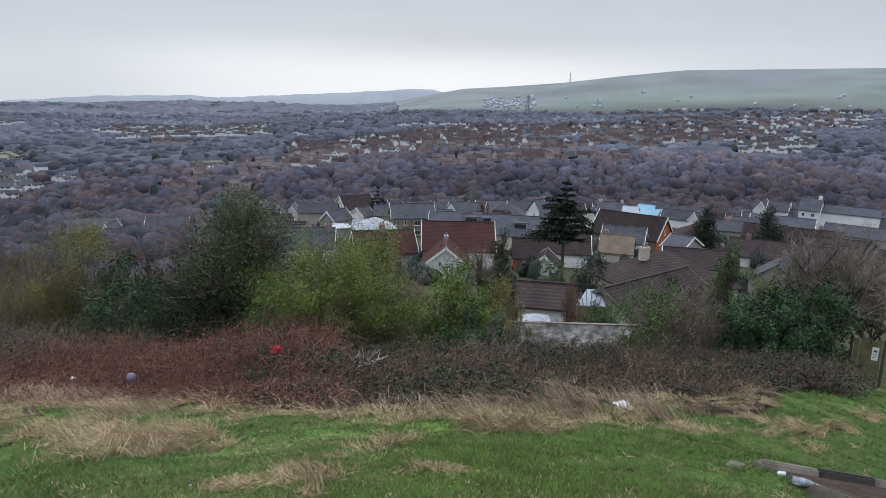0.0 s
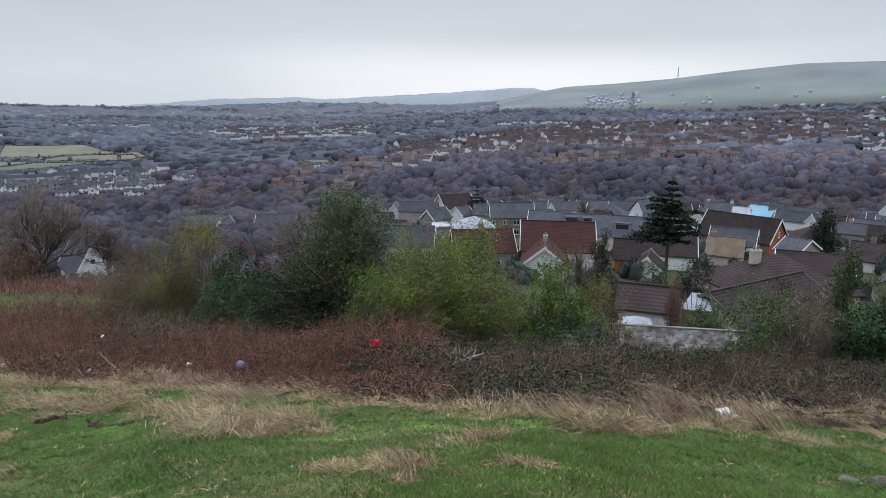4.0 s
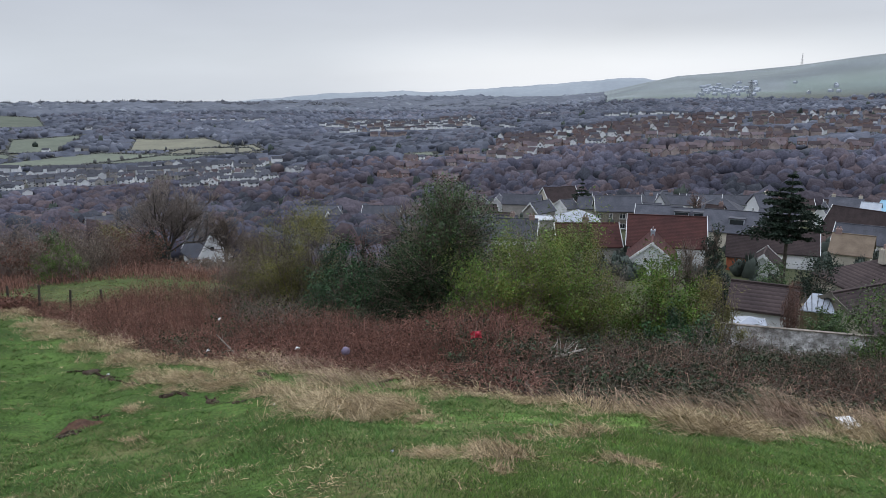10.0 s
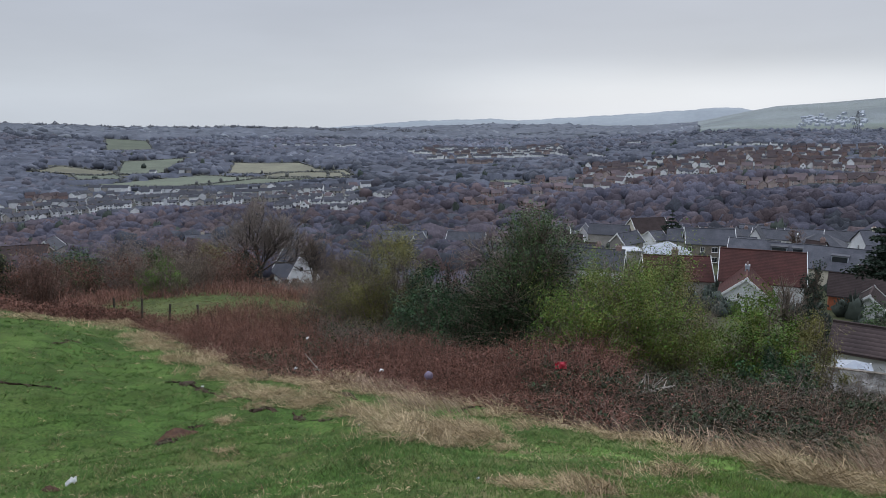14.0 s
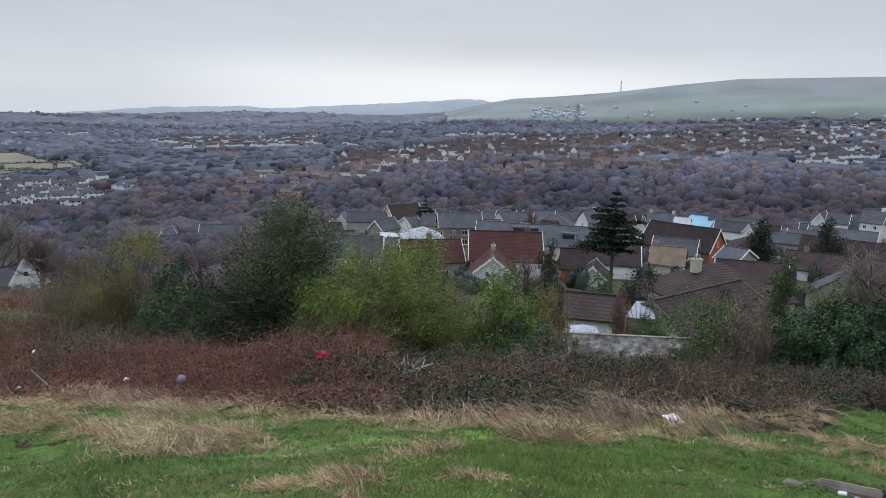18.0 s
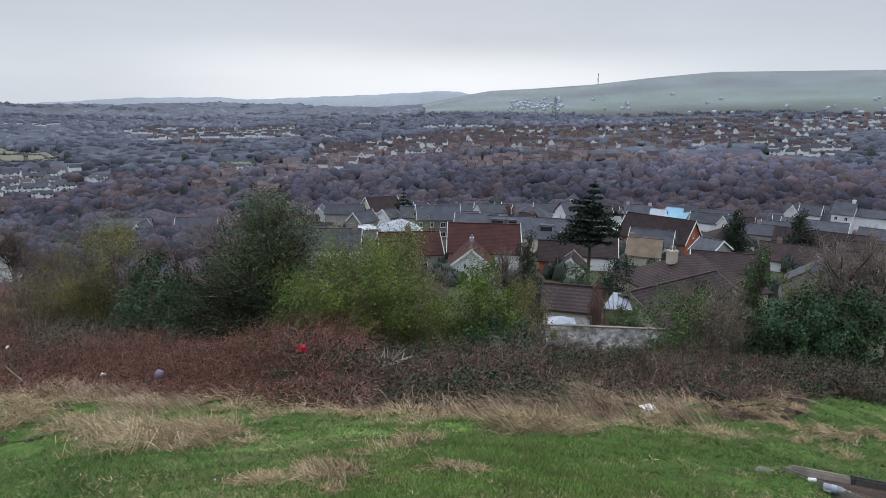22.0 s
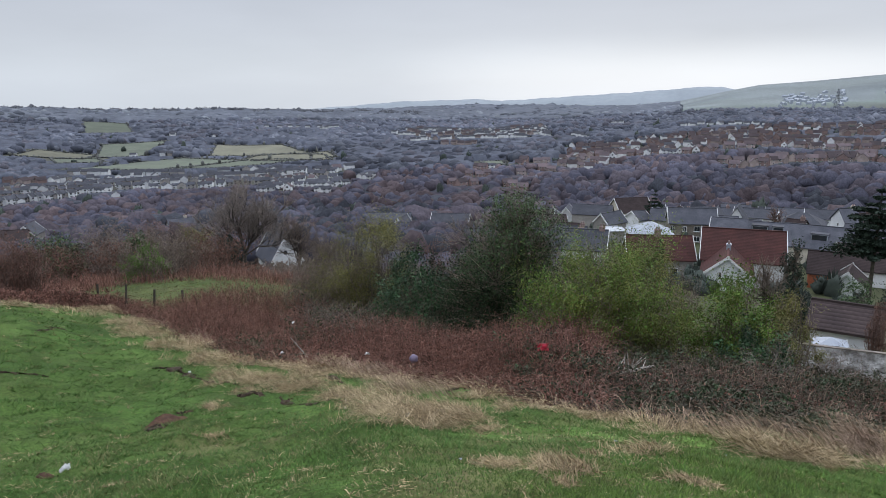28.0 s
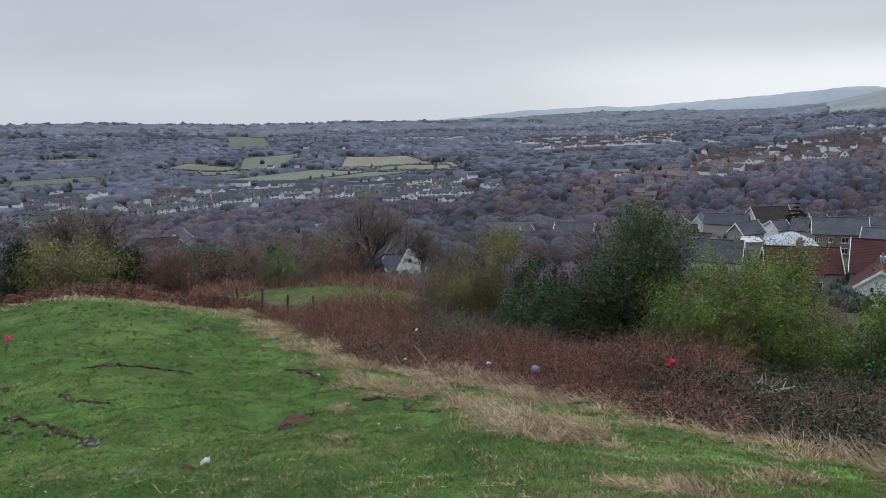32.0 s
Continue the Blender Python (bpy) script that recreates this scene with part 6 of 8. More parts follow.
wood("estate_gardens", 1500, -32, 14, 560, 1300, "wood_c", "garden shrubs between the houses", 1, (1.6, 2.8), (2.5, 4.5), 14)
wood("town_gardens", 260, -33, 14, 95, 270, "wood_c", "garden hedges and small trees between the houses", 2, (0.8, 1.5), (1.4, 3.4), 90)
# ---- trees and bushes on the bank ----
lump_tree("ivy_tree", 15.9, 20, 5.1, 2.3, 'ivy', "tall tree smothered in dark ivy, brighter green at its top", second='green', share=0.16, leaves=120000, size=0.03, stick=1400)
bush("willow_bush", 8.7, 18, 3.8, 2.05, 'willow', "broad yellow-green willow bush with many upright stems", leaves=80000, stems=220, size=0.026, second='lime', share=0.14, low=0.1)
bush("willow_bush", 5.3, 19.5, 3.8, 1.1, 'olive', "ochre half-leafed willow bush behind a greener one", leaves=16000, stems=130, size=0.026, low=0.1)
bush("willow_bush", -1.5, 18.5, 3.4, 1.0, 'willow', "small green willow bush above the brambles", leaves=30000, stems=110, size=0.026, second='lime', share=0.4, low=0.1)
bush("scrub_bush", -5.2, 19.5, 3.2, 0.7, 'olive', "ochre twiggy bush beside a green willow", leaves=12000, stems=110, size=0.026, low=0.1)
bush("evergreen_bush", -3.1, 17.5, 1.9, 0.8, 'laurel', "low dark evergreen at the foot of a willow", leaves=8000, stems=60, size=0.035, low=0.0)
bush("scrub_bush", -4.6, 16.5, 1.5, 0.8, "pale_twig", "pale bare twigs rising from the brambles", leaves=1800, stems=70, size=0.06, low=0.0, twig="pale_twig")
bush("scrub_bush", -8.6, 20.5, 1.6, 0.9, "pale_twig", "pale bare twigs before the whitewashed wall", leaves=1800, stems=70, size=0.06, low=0.0, twig="pale_twig")
bush("scrub_bush", -20.6, 22.0, 2.9, 1.0, "twig", "brown bare sapling thicket before the wall", leaves=3500, stems=80, size=0.07, low=0.0)
bush("scrub_bush", 14.2, 17.4, 1.5, 0.8, "twig", "bare brown stems at the foot of the ivy tree", leaves=1800, stems=70, size=0.06, low=0.0)
bush("scrub_bush", 22.4, 24.5, 4.3, 1.1, "red_twig", "rust-brown bare tree above the holly", leaves=4500, stems=90, size=0.08, low=0.1, twig="red_twig")
bush("scrub_bush", 28.2, 25.5, 4.8, 1.7, 'olive', "ochre half-bare thicket bush", leaves=48000, stems=190, size=0.028, low=0.05)
bush("holly_bush", 24.4, 24, 3.7, 0.9, 'laurel', "dark holly bush among bare stems", leaves=12000, stems=80, size=0.036, low=0.0)
bush("scrub_bush", 18.6, 21.5, 3.9, 0.9, "red_twig", "brown tangle of arching bare branches beside the ivy tree", leaves=3500, stems=90, size=0.07, low=0.1, twig="red_twig")
bush("scrub_bush", 20.4, 23, 3.7, 1.4, 'ivy', "grey tangle of bare stems and ivy", leaves=9000, stems=190, size=0.034)
bush("evergreen_bush", 24.9, 22, 2.6, 1.4, 'laurel', "low ivy-covered scrub under taller bushes", leaves=12000, stems=90, size=0.034, low=0.0)
bare_tree("bare_tree", 18.2, 24, 5.4, 1.3, "leafless brown tree behind the ivy", seed=12, limbs=13, trunk=0.2, forks=7, twig='pale_twig')
bare_tree("bare_tree", 9.8, 23, 5.0, 0.9, "leafless pale tree behind the willow", seed=31, limbs=9, trunk=0.2, forks=6, twig='pale_twig')
bush("scrub_bush", 31.2, 28, 3.9, 1.0, 'twig', "grey leafless scrub at the thicket's edge", leaves=9000, stems=120, size=0.06, low=0.0)
bush("scrub_bush", 33.3, 27, 3.2, 0.9, 'twig', "grey-brown leafless scrub beside the small field", leaves=9000, stems=120, size=0.06, low=0.0)
bush("willow_bush", 13.1, 17.6, 2.6, 0.9, 'lime', "low green willow growth under the ivy tree", leaves=9000, stems=80, size=0.028, low=0.0)
bush("scrub_bush", 4.2, 17.6, 2.2, 0.8, 'olive', "brown undergrowth beneath the willow", leaves=3000, stems=130, size=0.028, low=0.0)
bush("evergreen_bush", -17.9, 24, 2.9, 1.3, 'green', "bright green bush against the whitewashed wall", leaves=16000, stems=90, size=0.034, low=0.05, second='lime', share=0.35)
bare_tree("bare_tree", -18.5, 26, 4.3, 1.3, "leafless twiggy sapling hung with ivy", seed=4, limbs=12, trunk=0.12, ivy=900)
lump_tree("ivy_conifer", -22.5, 27, 4.6, 0.9, 'lime', "slim tree covered in bright green ivy", second='green', share=0.4, leaves=26000, size=0.036)
bush("willow_bush", -26.2, 28, 4.4, 1.0, 'willow', "yellow-green willow behind dark laurels", leaves=14000, stems=80, size=0.034)
bush("scrub_bush", -28.0, 29, 4.1, 0.8, 'olive', "ochre leafless scrub behind the laurels", leaves=3000, stems=100, size=0.034)
bush("laurel", -25.2, 22.5, 2.5, 1.2, 'laurel', "broad dark green laurel bush", leaves=26000, stems=90, size=0.04, low=0.0)
bush("laurel", -28.3, 23.5, 3.0, 1.1, 'laurel', "tall dark green laurel beside the gate", leaves=30000, stems=100, size=0.04, low=0.0)
bare_tree("bare_tree", -29.9, 26, 5.9, 1.6, "leafless grey-brown tree over the laurels", seed=3, limbs=12, trunk=0.25, forks=7, twig='pale_twig')
bare_tree("bare_tree", -32.3, 29, 5.9, 1.6, "leafless brown tree behind the gate", seed=8, limbs=10, trunk=0.25)
lump_tree("ivy_tree", -4.9, 72, 9.0, 1.9, 'pine', "dark column of ivy among the gardens", leaves=9000, size=0.09)
bare_tree("bare_tree", -3.3, 68, 8.9, 1.8, "pale leafless garden tree", seed=6, limbs=8, trunk=0.2)
conifer("cedar", -9.8, 104, 15.9, 4.7, "tall dark spreading conifer among the roofs", gap=0.44, tiers=10, drop=-0.1)
lump_tree("conifer", -20.6, 185, 11.1, 3.5, 'pine', "dark pyramid conifer beside slate roofs", leaves=9000, size=0.22)
lump_tree("conifer", -24.9, 175, 12.5, 4.3, 'pine', "broad dark conifer beside slate roofs", leaves=9000, size=0.22)
conifer("conifer", 5.4, 215, 12.6, 3.6, "dark conifer behind the hall", gap=0.1)
conifer("cypress", 4.7, 113, 6.7, 0.8, "narrow dark garden cypress", gap=0.02)
bare_tree("red_tree", -3.2, 205, 9.2, 3.7, "russet-twigged tree between the roofs", twig='red_twig', seed=9, limbs=9)
bush("garden_shrub", -12.1, 70, 7.1, 1.9, 'pine', "dark evergreen garden shrub", leaves=5000, stems=50, size=0.09)
bush("garden_shrub", -9.1, 66, 5.9, 1.6, 'green', "dark green garden shrub by a white gable", leaves=4000, stems=50, size=0.08)
bush("garden_shrub", -13.3, 45, 2.7, 1.0, 'green', "green garden shrubs behind the wall", leaves=6000, stems=50, size=0.06)
bush("garden_shrub", -10.7, 50, 4.6, 0.6, 'bramble_brown', "russet leafless garden shrub", leaves=1500, stems=90, size=0.04, twig='red_twig')
bush("garden_shrub", 2.7, 60, 4.2, 1.7, 'twig', "brown leafless garden shrub", leaves=5000, stems=80, size=0.09)
bush("holly_bush", 64.1, 45, 4.9, 1.4, 'ivy', "dark ivy-clad bush in the hedge", leaves=10000, stems=90, size=0.06, low=0.05)
bush("willow_bush", 60.7, 44, 4.4, 2.8, 'willow', "wide olive-green hedge willow", leaves=20000, stems=200, size=0.05, second='olive', share=0.6, low=0.05)
bush("ivy_bush", 56.8, 46, 3.8, 1.1, 'ivy', "ivy-covered tree in the hedge", leaves=9000, stems=80, size=0.06)
bush("scrub_bush", 54.0, 44, 3.8, 1.7, 'bramble_brown', "rust-brown leafless hedge bush", leaves=5000, stems=220, size=0.035, twig='red_twig')
bush("evergreen_bush", 51.6, 60, 4.6, 2.3, 'green', "green laurel clump in the hedge", leaves=9000, stems=80, size=0.07)
bush("scrub_bush", 48.2, 58, 4.7, 2.0, 'twig', "brown leafless tree in the hedge", leaves=7000, stems=90, size=0.1)
bush("scrub_bush", 45.1, 62, 5.2, 3.3, 'bramble_brown', "purple-brown leafless hedge tree", leaves=3000, stems=260, size=0.04, twig='red_twig')
bush("evergreen_bush", 46.1, 55, 3.4, 1.0, 'green', "dark green shrub in the hedge", leaves=4000, stems=50, size=0.07)
bush("gorse_bush", 45.5, 48, 2.3, 1.2, 'lime', "rounded yellow-green bush in the hedge", leaves=12000, stems=70, size=0.05, low=0.05)
bush("scrub_bush", 41.8, 64, 4.9, 1.7, 'olive', "olive-brown bush in the hedge", leaves=6000, stems=150, size=0.06)
bush("ivy_bush", 39.5, 66, 4.0, 1.3, 'pine', "dark ivied bush under the oak", leaves=8000, stems=100, size=0.07)
bare_tree("bare_oak", 38.2, 74, 11.6, 5.6, "broad leafless oak at the field's edge", seed=5, limbs=12, forks=7, trunk=0.26, twig="pale_twig", rad=0.019)
bare_tree("bare_tree", 34.0, 78, 8.6, 2.0, "leafless brown tree before the white house", seed=23, limbs=9, trunk=0.2, forks=6)
bare_tree("bare_tree", 31.9, 60, 5.9, 1.3, "leafless brown tree beside the white house", seed=15, limbs=10, trunk=0.15)
bush("scrub_bush", 32.0, 40, 2.7, 1.4, 'twig', "grey leafless twigs at the thicket's edge", leaves=7000, stems=120, size=0.07, low=0.0)
bare_tree("bare_tree", 60.4, 120, 17.7, 4.3, "leafless tree rising over the hedge", seed=17, limbs=9)
bare_tree("bare_tree", 57.8, 110, 15.2, 3.3, "leafless tree rising behind the hedge", seed=18, limbs=9)
bush("scrub_bush", 34.4, 59.3, 1.4, 2.5, "twig", "grey-brown leafless hedge scrub", leaves=4200, stems=70, size=0.1, twig="twig", low=0.0)
bush("scrub_bush", 34.9, 66.8, 1.5, 2.8, "twig", "grey-brown leafless hedge scrub", leaves=4200, stems=70, size=0.1, twig="twig", low=0.0)
bush("scrub_bush", 36.0, 69.5, 1.5, 2.7, "bramble_brown", "rust-brown leafless hedge scrub", leaves=3000, stems=70, size=0.06, twig="red_twig", low=0.0)
bush("scrub_bush", 37.4, 55.6, 0.9, 2.9, "twig", "grey-brown leafless hedge scrub", leaves=4200, stems=70, size=0.1, twig="twig", low=0.0)
bush("scrub_bush", 37.7, 61.8, 1.0, 2.6, "twig", "grey-brown leafless hedge scrub", leaves=4200, stems=70, size=0.1, twig="twig", low=0.0)
bush("scrub_bush", 38.7, 58.9, 0.9, 2.4, "bramble_brown", "rust-brown leafless hedge scrub", leaves=3000, stems=70, size=0.06, twig="red_twig", low=0.0)
bush("scrub_bush", 40.4, 55.1, 3.6, 2.6, "bramble_brown", "rust-brown leafless hedge scrub", leaves=3000, stems=70, size=0.06, twig="red_twig", low=0.0)
bush("scrub_bush", 41.4, 61.1, 3.2, 2.9, "bramble_brown", "rust-brown leafless hedge scrub", leaves=3000, stems=70, size=0.06, twig="red_twig", low=0.0)
bush("scrub_bush", 42.0, 63.6, 3.1, 2.6, "bramble_brown", "rust-brown leafless hedge scrub", leaves=3000, stems=70, size=0.06, twig="red_twig", low=0.0)
bush("scrub_bush", 43.2, 51.0, 3.4, 2.2, "twig", "grey-brown leafless hedge scrub", leaves=4200, stems=70, size=0.1, twig="twig", low=0.0)
bush("scrub_bush", 43.7, 51.8, 3.5, 2.3, "twig", "grey-brown leafless hedge scrub", leaves=4200, stems=70, size=0.1, twig="twig", low=0.0)
bush("scrub_bush", 45.2, 47.1, 3.4, 2.4, "twig", "grey-brown leafless hedge scrub", leaves=4200, stems=70, size=0.1, twig="twig", low=0.0)
bush("scrub_bush", 46.3, 53.2, 3.4, 3.0, "twig", "grey-brown leafless hedge scrub", leaves=4200, stems=70, size=0.1, twig="twig", low=0.0)
bush("scrub_bush", 46.9, 59.0, 3.9, 2.9, "twig", "grey-brown leafless hedge scrub", leaves=4200, stems=70, size=0.1, twig="twig", low=0.0)
bush("scrub_bush", 47.9, 54.0, 3.0, 2.3, "bramble_brown", "rust-brown leafless hedge scrub", leaves=3000, stems=70, size=0.06, twig="red_twig", low=0.0)
bush("scrub_bush", 49.3, 69.9, 3.2, 1.9, "twig", "grey-brown leafless hedge scrub", leaves=4200, stems=70, size=0.1, twig="twig", low=0.0)
bush("scrub_bush", 50.2, 62.2, 3.6, 1.9, "twig", "grey-brown leafless hedge scrub", leaves=4200, stems=70, size=0.1, twig="twig", low=0.0)
bush("scrub_bush", 51.2, 59.7, 3.9, 1.9, "bramble_brown", "rust-brown leafless hedge scrub", leaves=3000, stems=70, size=0.06, twig="red_twig", low=0.0)
bush("scrub_bush", 52.1, 55.6, 3.3, 2.6, "bramble_brown", "rust-brown leafless hedge scrub", leaves=3000, stems=70, size=0.06, twig="red_twig", low=0.0)
bush("scrub_bush", 53.1, 62.0, 2.9, 2.1, "twig", "grey-brown leafless hedge scrub", leaves=4200, stems=70, size=0.1, twig="twig", low=0.0)
bush("scrub_bush", 53.7, 56.0, 3.0, 2.6, "twig", "grey-brown leafless hedge scrub", leaves=4200, stems=70, size=0.1, twig="twig", low=0.0)
bush("scrub_bush", 55.0, 59.0, 3.8, 2.9, "twig", "grey-brown leafless hedge scrub", leaves=4200, stems=70, size=0.1, twig="twig", low=0.0)
bush("scrub_bush", 56.1, 48.4, 3.6, 2.2, "bramble_brown", "rust-brown leafless hedge scrub", leaves=3000, stems=70, size=0.06, twig="red_twig", low=0.0)
bush("scrub_bush", 57.2, 59.3, 3.4, 2.7, "bramble_brown", "rust-brown leafless hedge scrub", leaves=3000, stems=70, size=0.06, twig="red_twig", low=0.0)
bush("scrub_bush", 57.7, 53.4, 3.5, 2.9, "twig", "grey-brown leafless hedge scrub", leaves=4200, stems=70, size=0.1, twig="twig", low=0.0)
bush("scrub_bush", 59.3, 67.4, 3.8, 1.8, "twig", "grey-brown leafless hedge scrub", leaves=4200, stems=70, size=0.1, twig="twig", low=0.0)
bush("scrub_bush", 59.8, 59.0, 3.4, 2.5, "bramble_brown", "rust-brown leafless hedge scrub", leaves=3000, stems=70, size=0.06, twig="red_twig", low=0.0)
bush("scrub_bush", 61.3, 54.9, 4.0, 2.5, "twig", "grey-brown leafless hedge scrub", leaves=4200, stems=70, size=0.1, twig="twig", low=0.0)
bush("scrub_bush", 62.0, 62.4, 3.0, 2.9, "bramble_brown", "rust-brown leafless hedge scrub", leaves=3000, stems=70, size=0.06, twig="red_twig", low=0.0)
bush("scrub_bush", 63.4, 67.7, 3.4, 2.6, "twig", "grey-brown leafless hedge scrub", leaves=4200, stems=70, size=0.1, twig="twig", low=0.0)
bush("scrub_bush", 64.2, 47.6, 2.9, 2.9, "bramble_brown", "rust-brown leafless hedge scrub", leaves=3000, stems=70, size=0.06, twig="red_twig", low=0.0)
bush("scrub_bush", 64.8, 71.0, 3.2, 2.4, "twig", "grey-brown leafless hedge scrub", leaves=4200, stems=70, size=0.1, twig="twig", low=0.0)
bush("scrub_bush", 66.3, 71.7, 4.1, 2.3, "bramble_brown", "rust-brown leafless hedge scrub", leaves=3000, stems=70, size=0.06, twig="red_twig", low=0.0)
bush("scrub_bush", 67.2, 56.0, 4.3, 2.7, "bramble_brown", "rust-brown leafless hedge scrub", leaves=3000, stems=70, size=0.06, twig="red_twig", low=0.0)
# ---- undergrowth that closes the thicket below the trees ----
def undergrowth(name, n, az0, az1, r0, r1, tall, twig, leaf, label, leaves, size):
    az, r = RNG.uniform(az0, az1, n), RNG.uniform(r0, r1, n)
    x, y = -r * np.sin(np.radians(az)), r * np.cos(np.radians(az))
    base = np.stack([x, y, height(x, y) - 0.05], -1)
    lump = 0.7 + 0.3 * np.sin(x * 0.9 + 2 * np.sin(y * 0.7)) * np.cos(y * 1.1)
    a, L = RNG.uniform(0, 2 * math.pi, n), RNG.uniform(0.05, 0.75, n) * tall
    tip = base + np.stack([np.cos(a) * L, np.sin(a) * L, tall * lump * RNG.uniform(0.15, 1.0, n)], -1)
    (V, F), pts = arcs(base, tip, np.stack([0.2 * L * np.sin(a * 3), 0.2 * L * np.cos(a * 5), 0.25 * tall * lump], -1), 2, 0.007, 0.0025)
    solid(name, mesh_np(name, V, F, M[twig]), label, "scrub", kind="stuff")
    leaves, size = int(leaves * 0.65), size * 1.2
    k = RNG.integers(0, n, leaves)
    t = RNG.uniform(0.2, 1.0, (leaves, 1))
    P = base[k] * (1 - t) + tip[k] * t + RNG.normal(size=(leaves, 3)) * 0.12
    solid("undergrowth_leaves", mesh_np("undergrowth_leaves", *leaf_arrays(P, size), M[leaf]), "ivy and bramble leaves under the trees", "scrub", kind="stuff")


undergrowth("thicket_undergrowth", 5000, 1, 34, 18.5, 25, 1.7, "twig", "ivy", "dark brown undergrowth below the trees", 26000, 0.035)
undergrowth("thicket_undergrowth_green", 2500, -7, 34, 18, 23, 1.6, "twig", "green", "green undergrowth below the trees", 12000, 0.035)
undergrowth("bank_undergrowth", 5000, -31, 1, 22, 27, 1.2, "twig", "bramble_leaf", "dark undergrowth behind the brambles", 22000, 0.04)
undergrowth("laurel_skirt", 3500, -31.6, -25, 17.5, 23, 0.95, "bramble_dry", "bramble_leaf", "dark brambles at the foot of the laurels", 26000, 0.035)
undergrowth("garden_scrub", 3500, -12, 12, 27, 60, 1.3, "twig", "olive", "rough winter scrub in the gardens below", 12000, 0.05)
undergrowth("garden_scrub_right", 3000, -34, -10, 38, 90, 1.5, "twig", "green", "winter scrub between the gardens", 12000, 0.06)
undergrowth("field_edge_scrub", 2600, 29, 33.6, 27, 45, 1.5, "twig", "bramble_brown", "brown leafless scrub beside the small field", 8000, 0.035)
# ---- brambles ----
def ribbons(P, D, L, width, droop):
    """Bent grass blades, two faces each: from P along D, sinking towards the tip."""
    n = len(P)
    L, width = np.reshape(L, (-1, 1)), np.reshape(width, (-1, 1))
    s = np.cross(D, rand_dirs(n))
    s *= width / (np.linalg.norm(s, axis=1, keepdims=True) + 1e-6)
    mid = P + D * L * 0.55
    tip = mid + D * [1, 1, 0.3] * L * 0.5 - [0, 0, 1] * L * np.reshape(droop, (-1, 1))
    V = np.stack([P - s, P + s, mid + s * 0.8, mid - s * 0.8, tip], 1).reshape(-1, 3)
    b = np.arange(n)[:, None] * 5
    return V, np.concatenate([b + [0, 1, 2], b + [0, 2, 3], b + [3, 2, 4]], 0)


def thicket(name, n, az0, az1, stem, leaf, label, leaves, tall=0.8, size=0.022, low=0.25, rad=0.006, patch=0.0, rise=0.0):
    az = RNG.uniform(az0, az1, n)
    f = RNG.uniform(0, 1, n) ** 1.25
    r = bramble_front(az) * (1 - f) + bramble_back(az) * f
    x, y = -r * np.sin(np.radians(az)), r * np.cos(np.radians(az))
    if patch:
        k = np.sin(x * patch + 1.7 * np.sin(y * patch * 1.3)) + np.cos(y * patch * 1.6 + x * 0.3) + RNG.normal(size=n) * 0.25 > 0.25
        x, y, f, n = x[k], y[k], f[k], int(k.sum())
    lump = 0.5 + 0.6 * vnoise(x, y, 1.7, 19) * (0.6 + 0.8 * vnoise(x, y, 0.8, 20))
    tall = tall * (0.4 + 0.6 * step(46, 41.5, np.degrees(np.arctan2(-x, y)))) if rise else tall
    base = np.stack([x, y, height(x, y) - 0.05], -1)
    top = tall * (low + (1 - low) * step(0, 0.35, f) + rise * step(0.2, 0.9, f)) * lump
    a, L = RNG.uniform(0, 2 * math.pi, n), RNG.uniform(0.15, 0.8, n)
    tip = base + np.stack([np.cos(a) * L, np.sin(a) * L, top * RNG.uniform(0.25, 1.0, n)], -1)
    sag = np.stack([0 * a, 0 * a, top * RNG.uniform(0.25, 0.55, n)], -1)
    (V, F), pts = arcs(base, tip, sag, 2, rad, rad * 0.4)
    solid(name, mesh_np(name, V, F, M[stem]), label, "bramble", kind="stuff")
    leaves, size = int(leaves * 0.75), size * 1.15
    k = RNG.integers(0, n, leaves)
    t = RNG.uniform(0.25, 1.0, (leaves, 1))
    P = base[k] * (1 - t) + tip[k] * t + sag[k] * 4 * t * (1 - t) + RNG.normal(size=(leaves, 3)) * 0.05
    solid("bramble_leaves", mesh_np("bramble_leaves", *leaf_arrays(P, size), M[leaf]), "withered bramble leaves over tangled stems", "bramble", kind="stuff")


thicket("bramble_thicket", 15000, 9, 48.5, "bramble_stem", "bramble_brown", "red-brown winter bramble thicket", 52000, 1.05, rise=0.45)
thicket("bramble_bank", 11000, -31, 16, "bramble_dry", "bramble_leaf", "tangled bramble bank with dark leaves", 30000, 0.85, rise=0.2)
thicket("bramble_bank_leafy", 3500, -31, 15, "bramble_dry", "bramble_leaf", "dark green leafy patches in the bramble bank", 95000, 0.85, 0.028, patch=0.75)
thicket("bramble_bank_red", 4000, -30, 14, "bramble_dry", "bramble_brown", "reddish dead stems in the bramble bank", 16000, 0.85)
thicket("bramble_canes", 1800, -29, 12, "straw_red", "bramble_brown", "pale arching dead canes over the bramble bank", 3000, 1.0, 0.02, rad=0.005, patch=0.55)
thicket("bramble_canes_brown", 1500, 10, 45, "bramble_dry", "bramble_leaf", "grey-brown canes and green sprigs in the thicket", 9000, 1.15, 0.024, rad=0.005, patch=0.5, rise=0.45)
thicket("bracken_strip", 5000, 48, 69, "bramble_stem", "bramble_brown", "rust-brown bracken beyond the grass", 14000, 0.8, 0.05, rad=0.01)


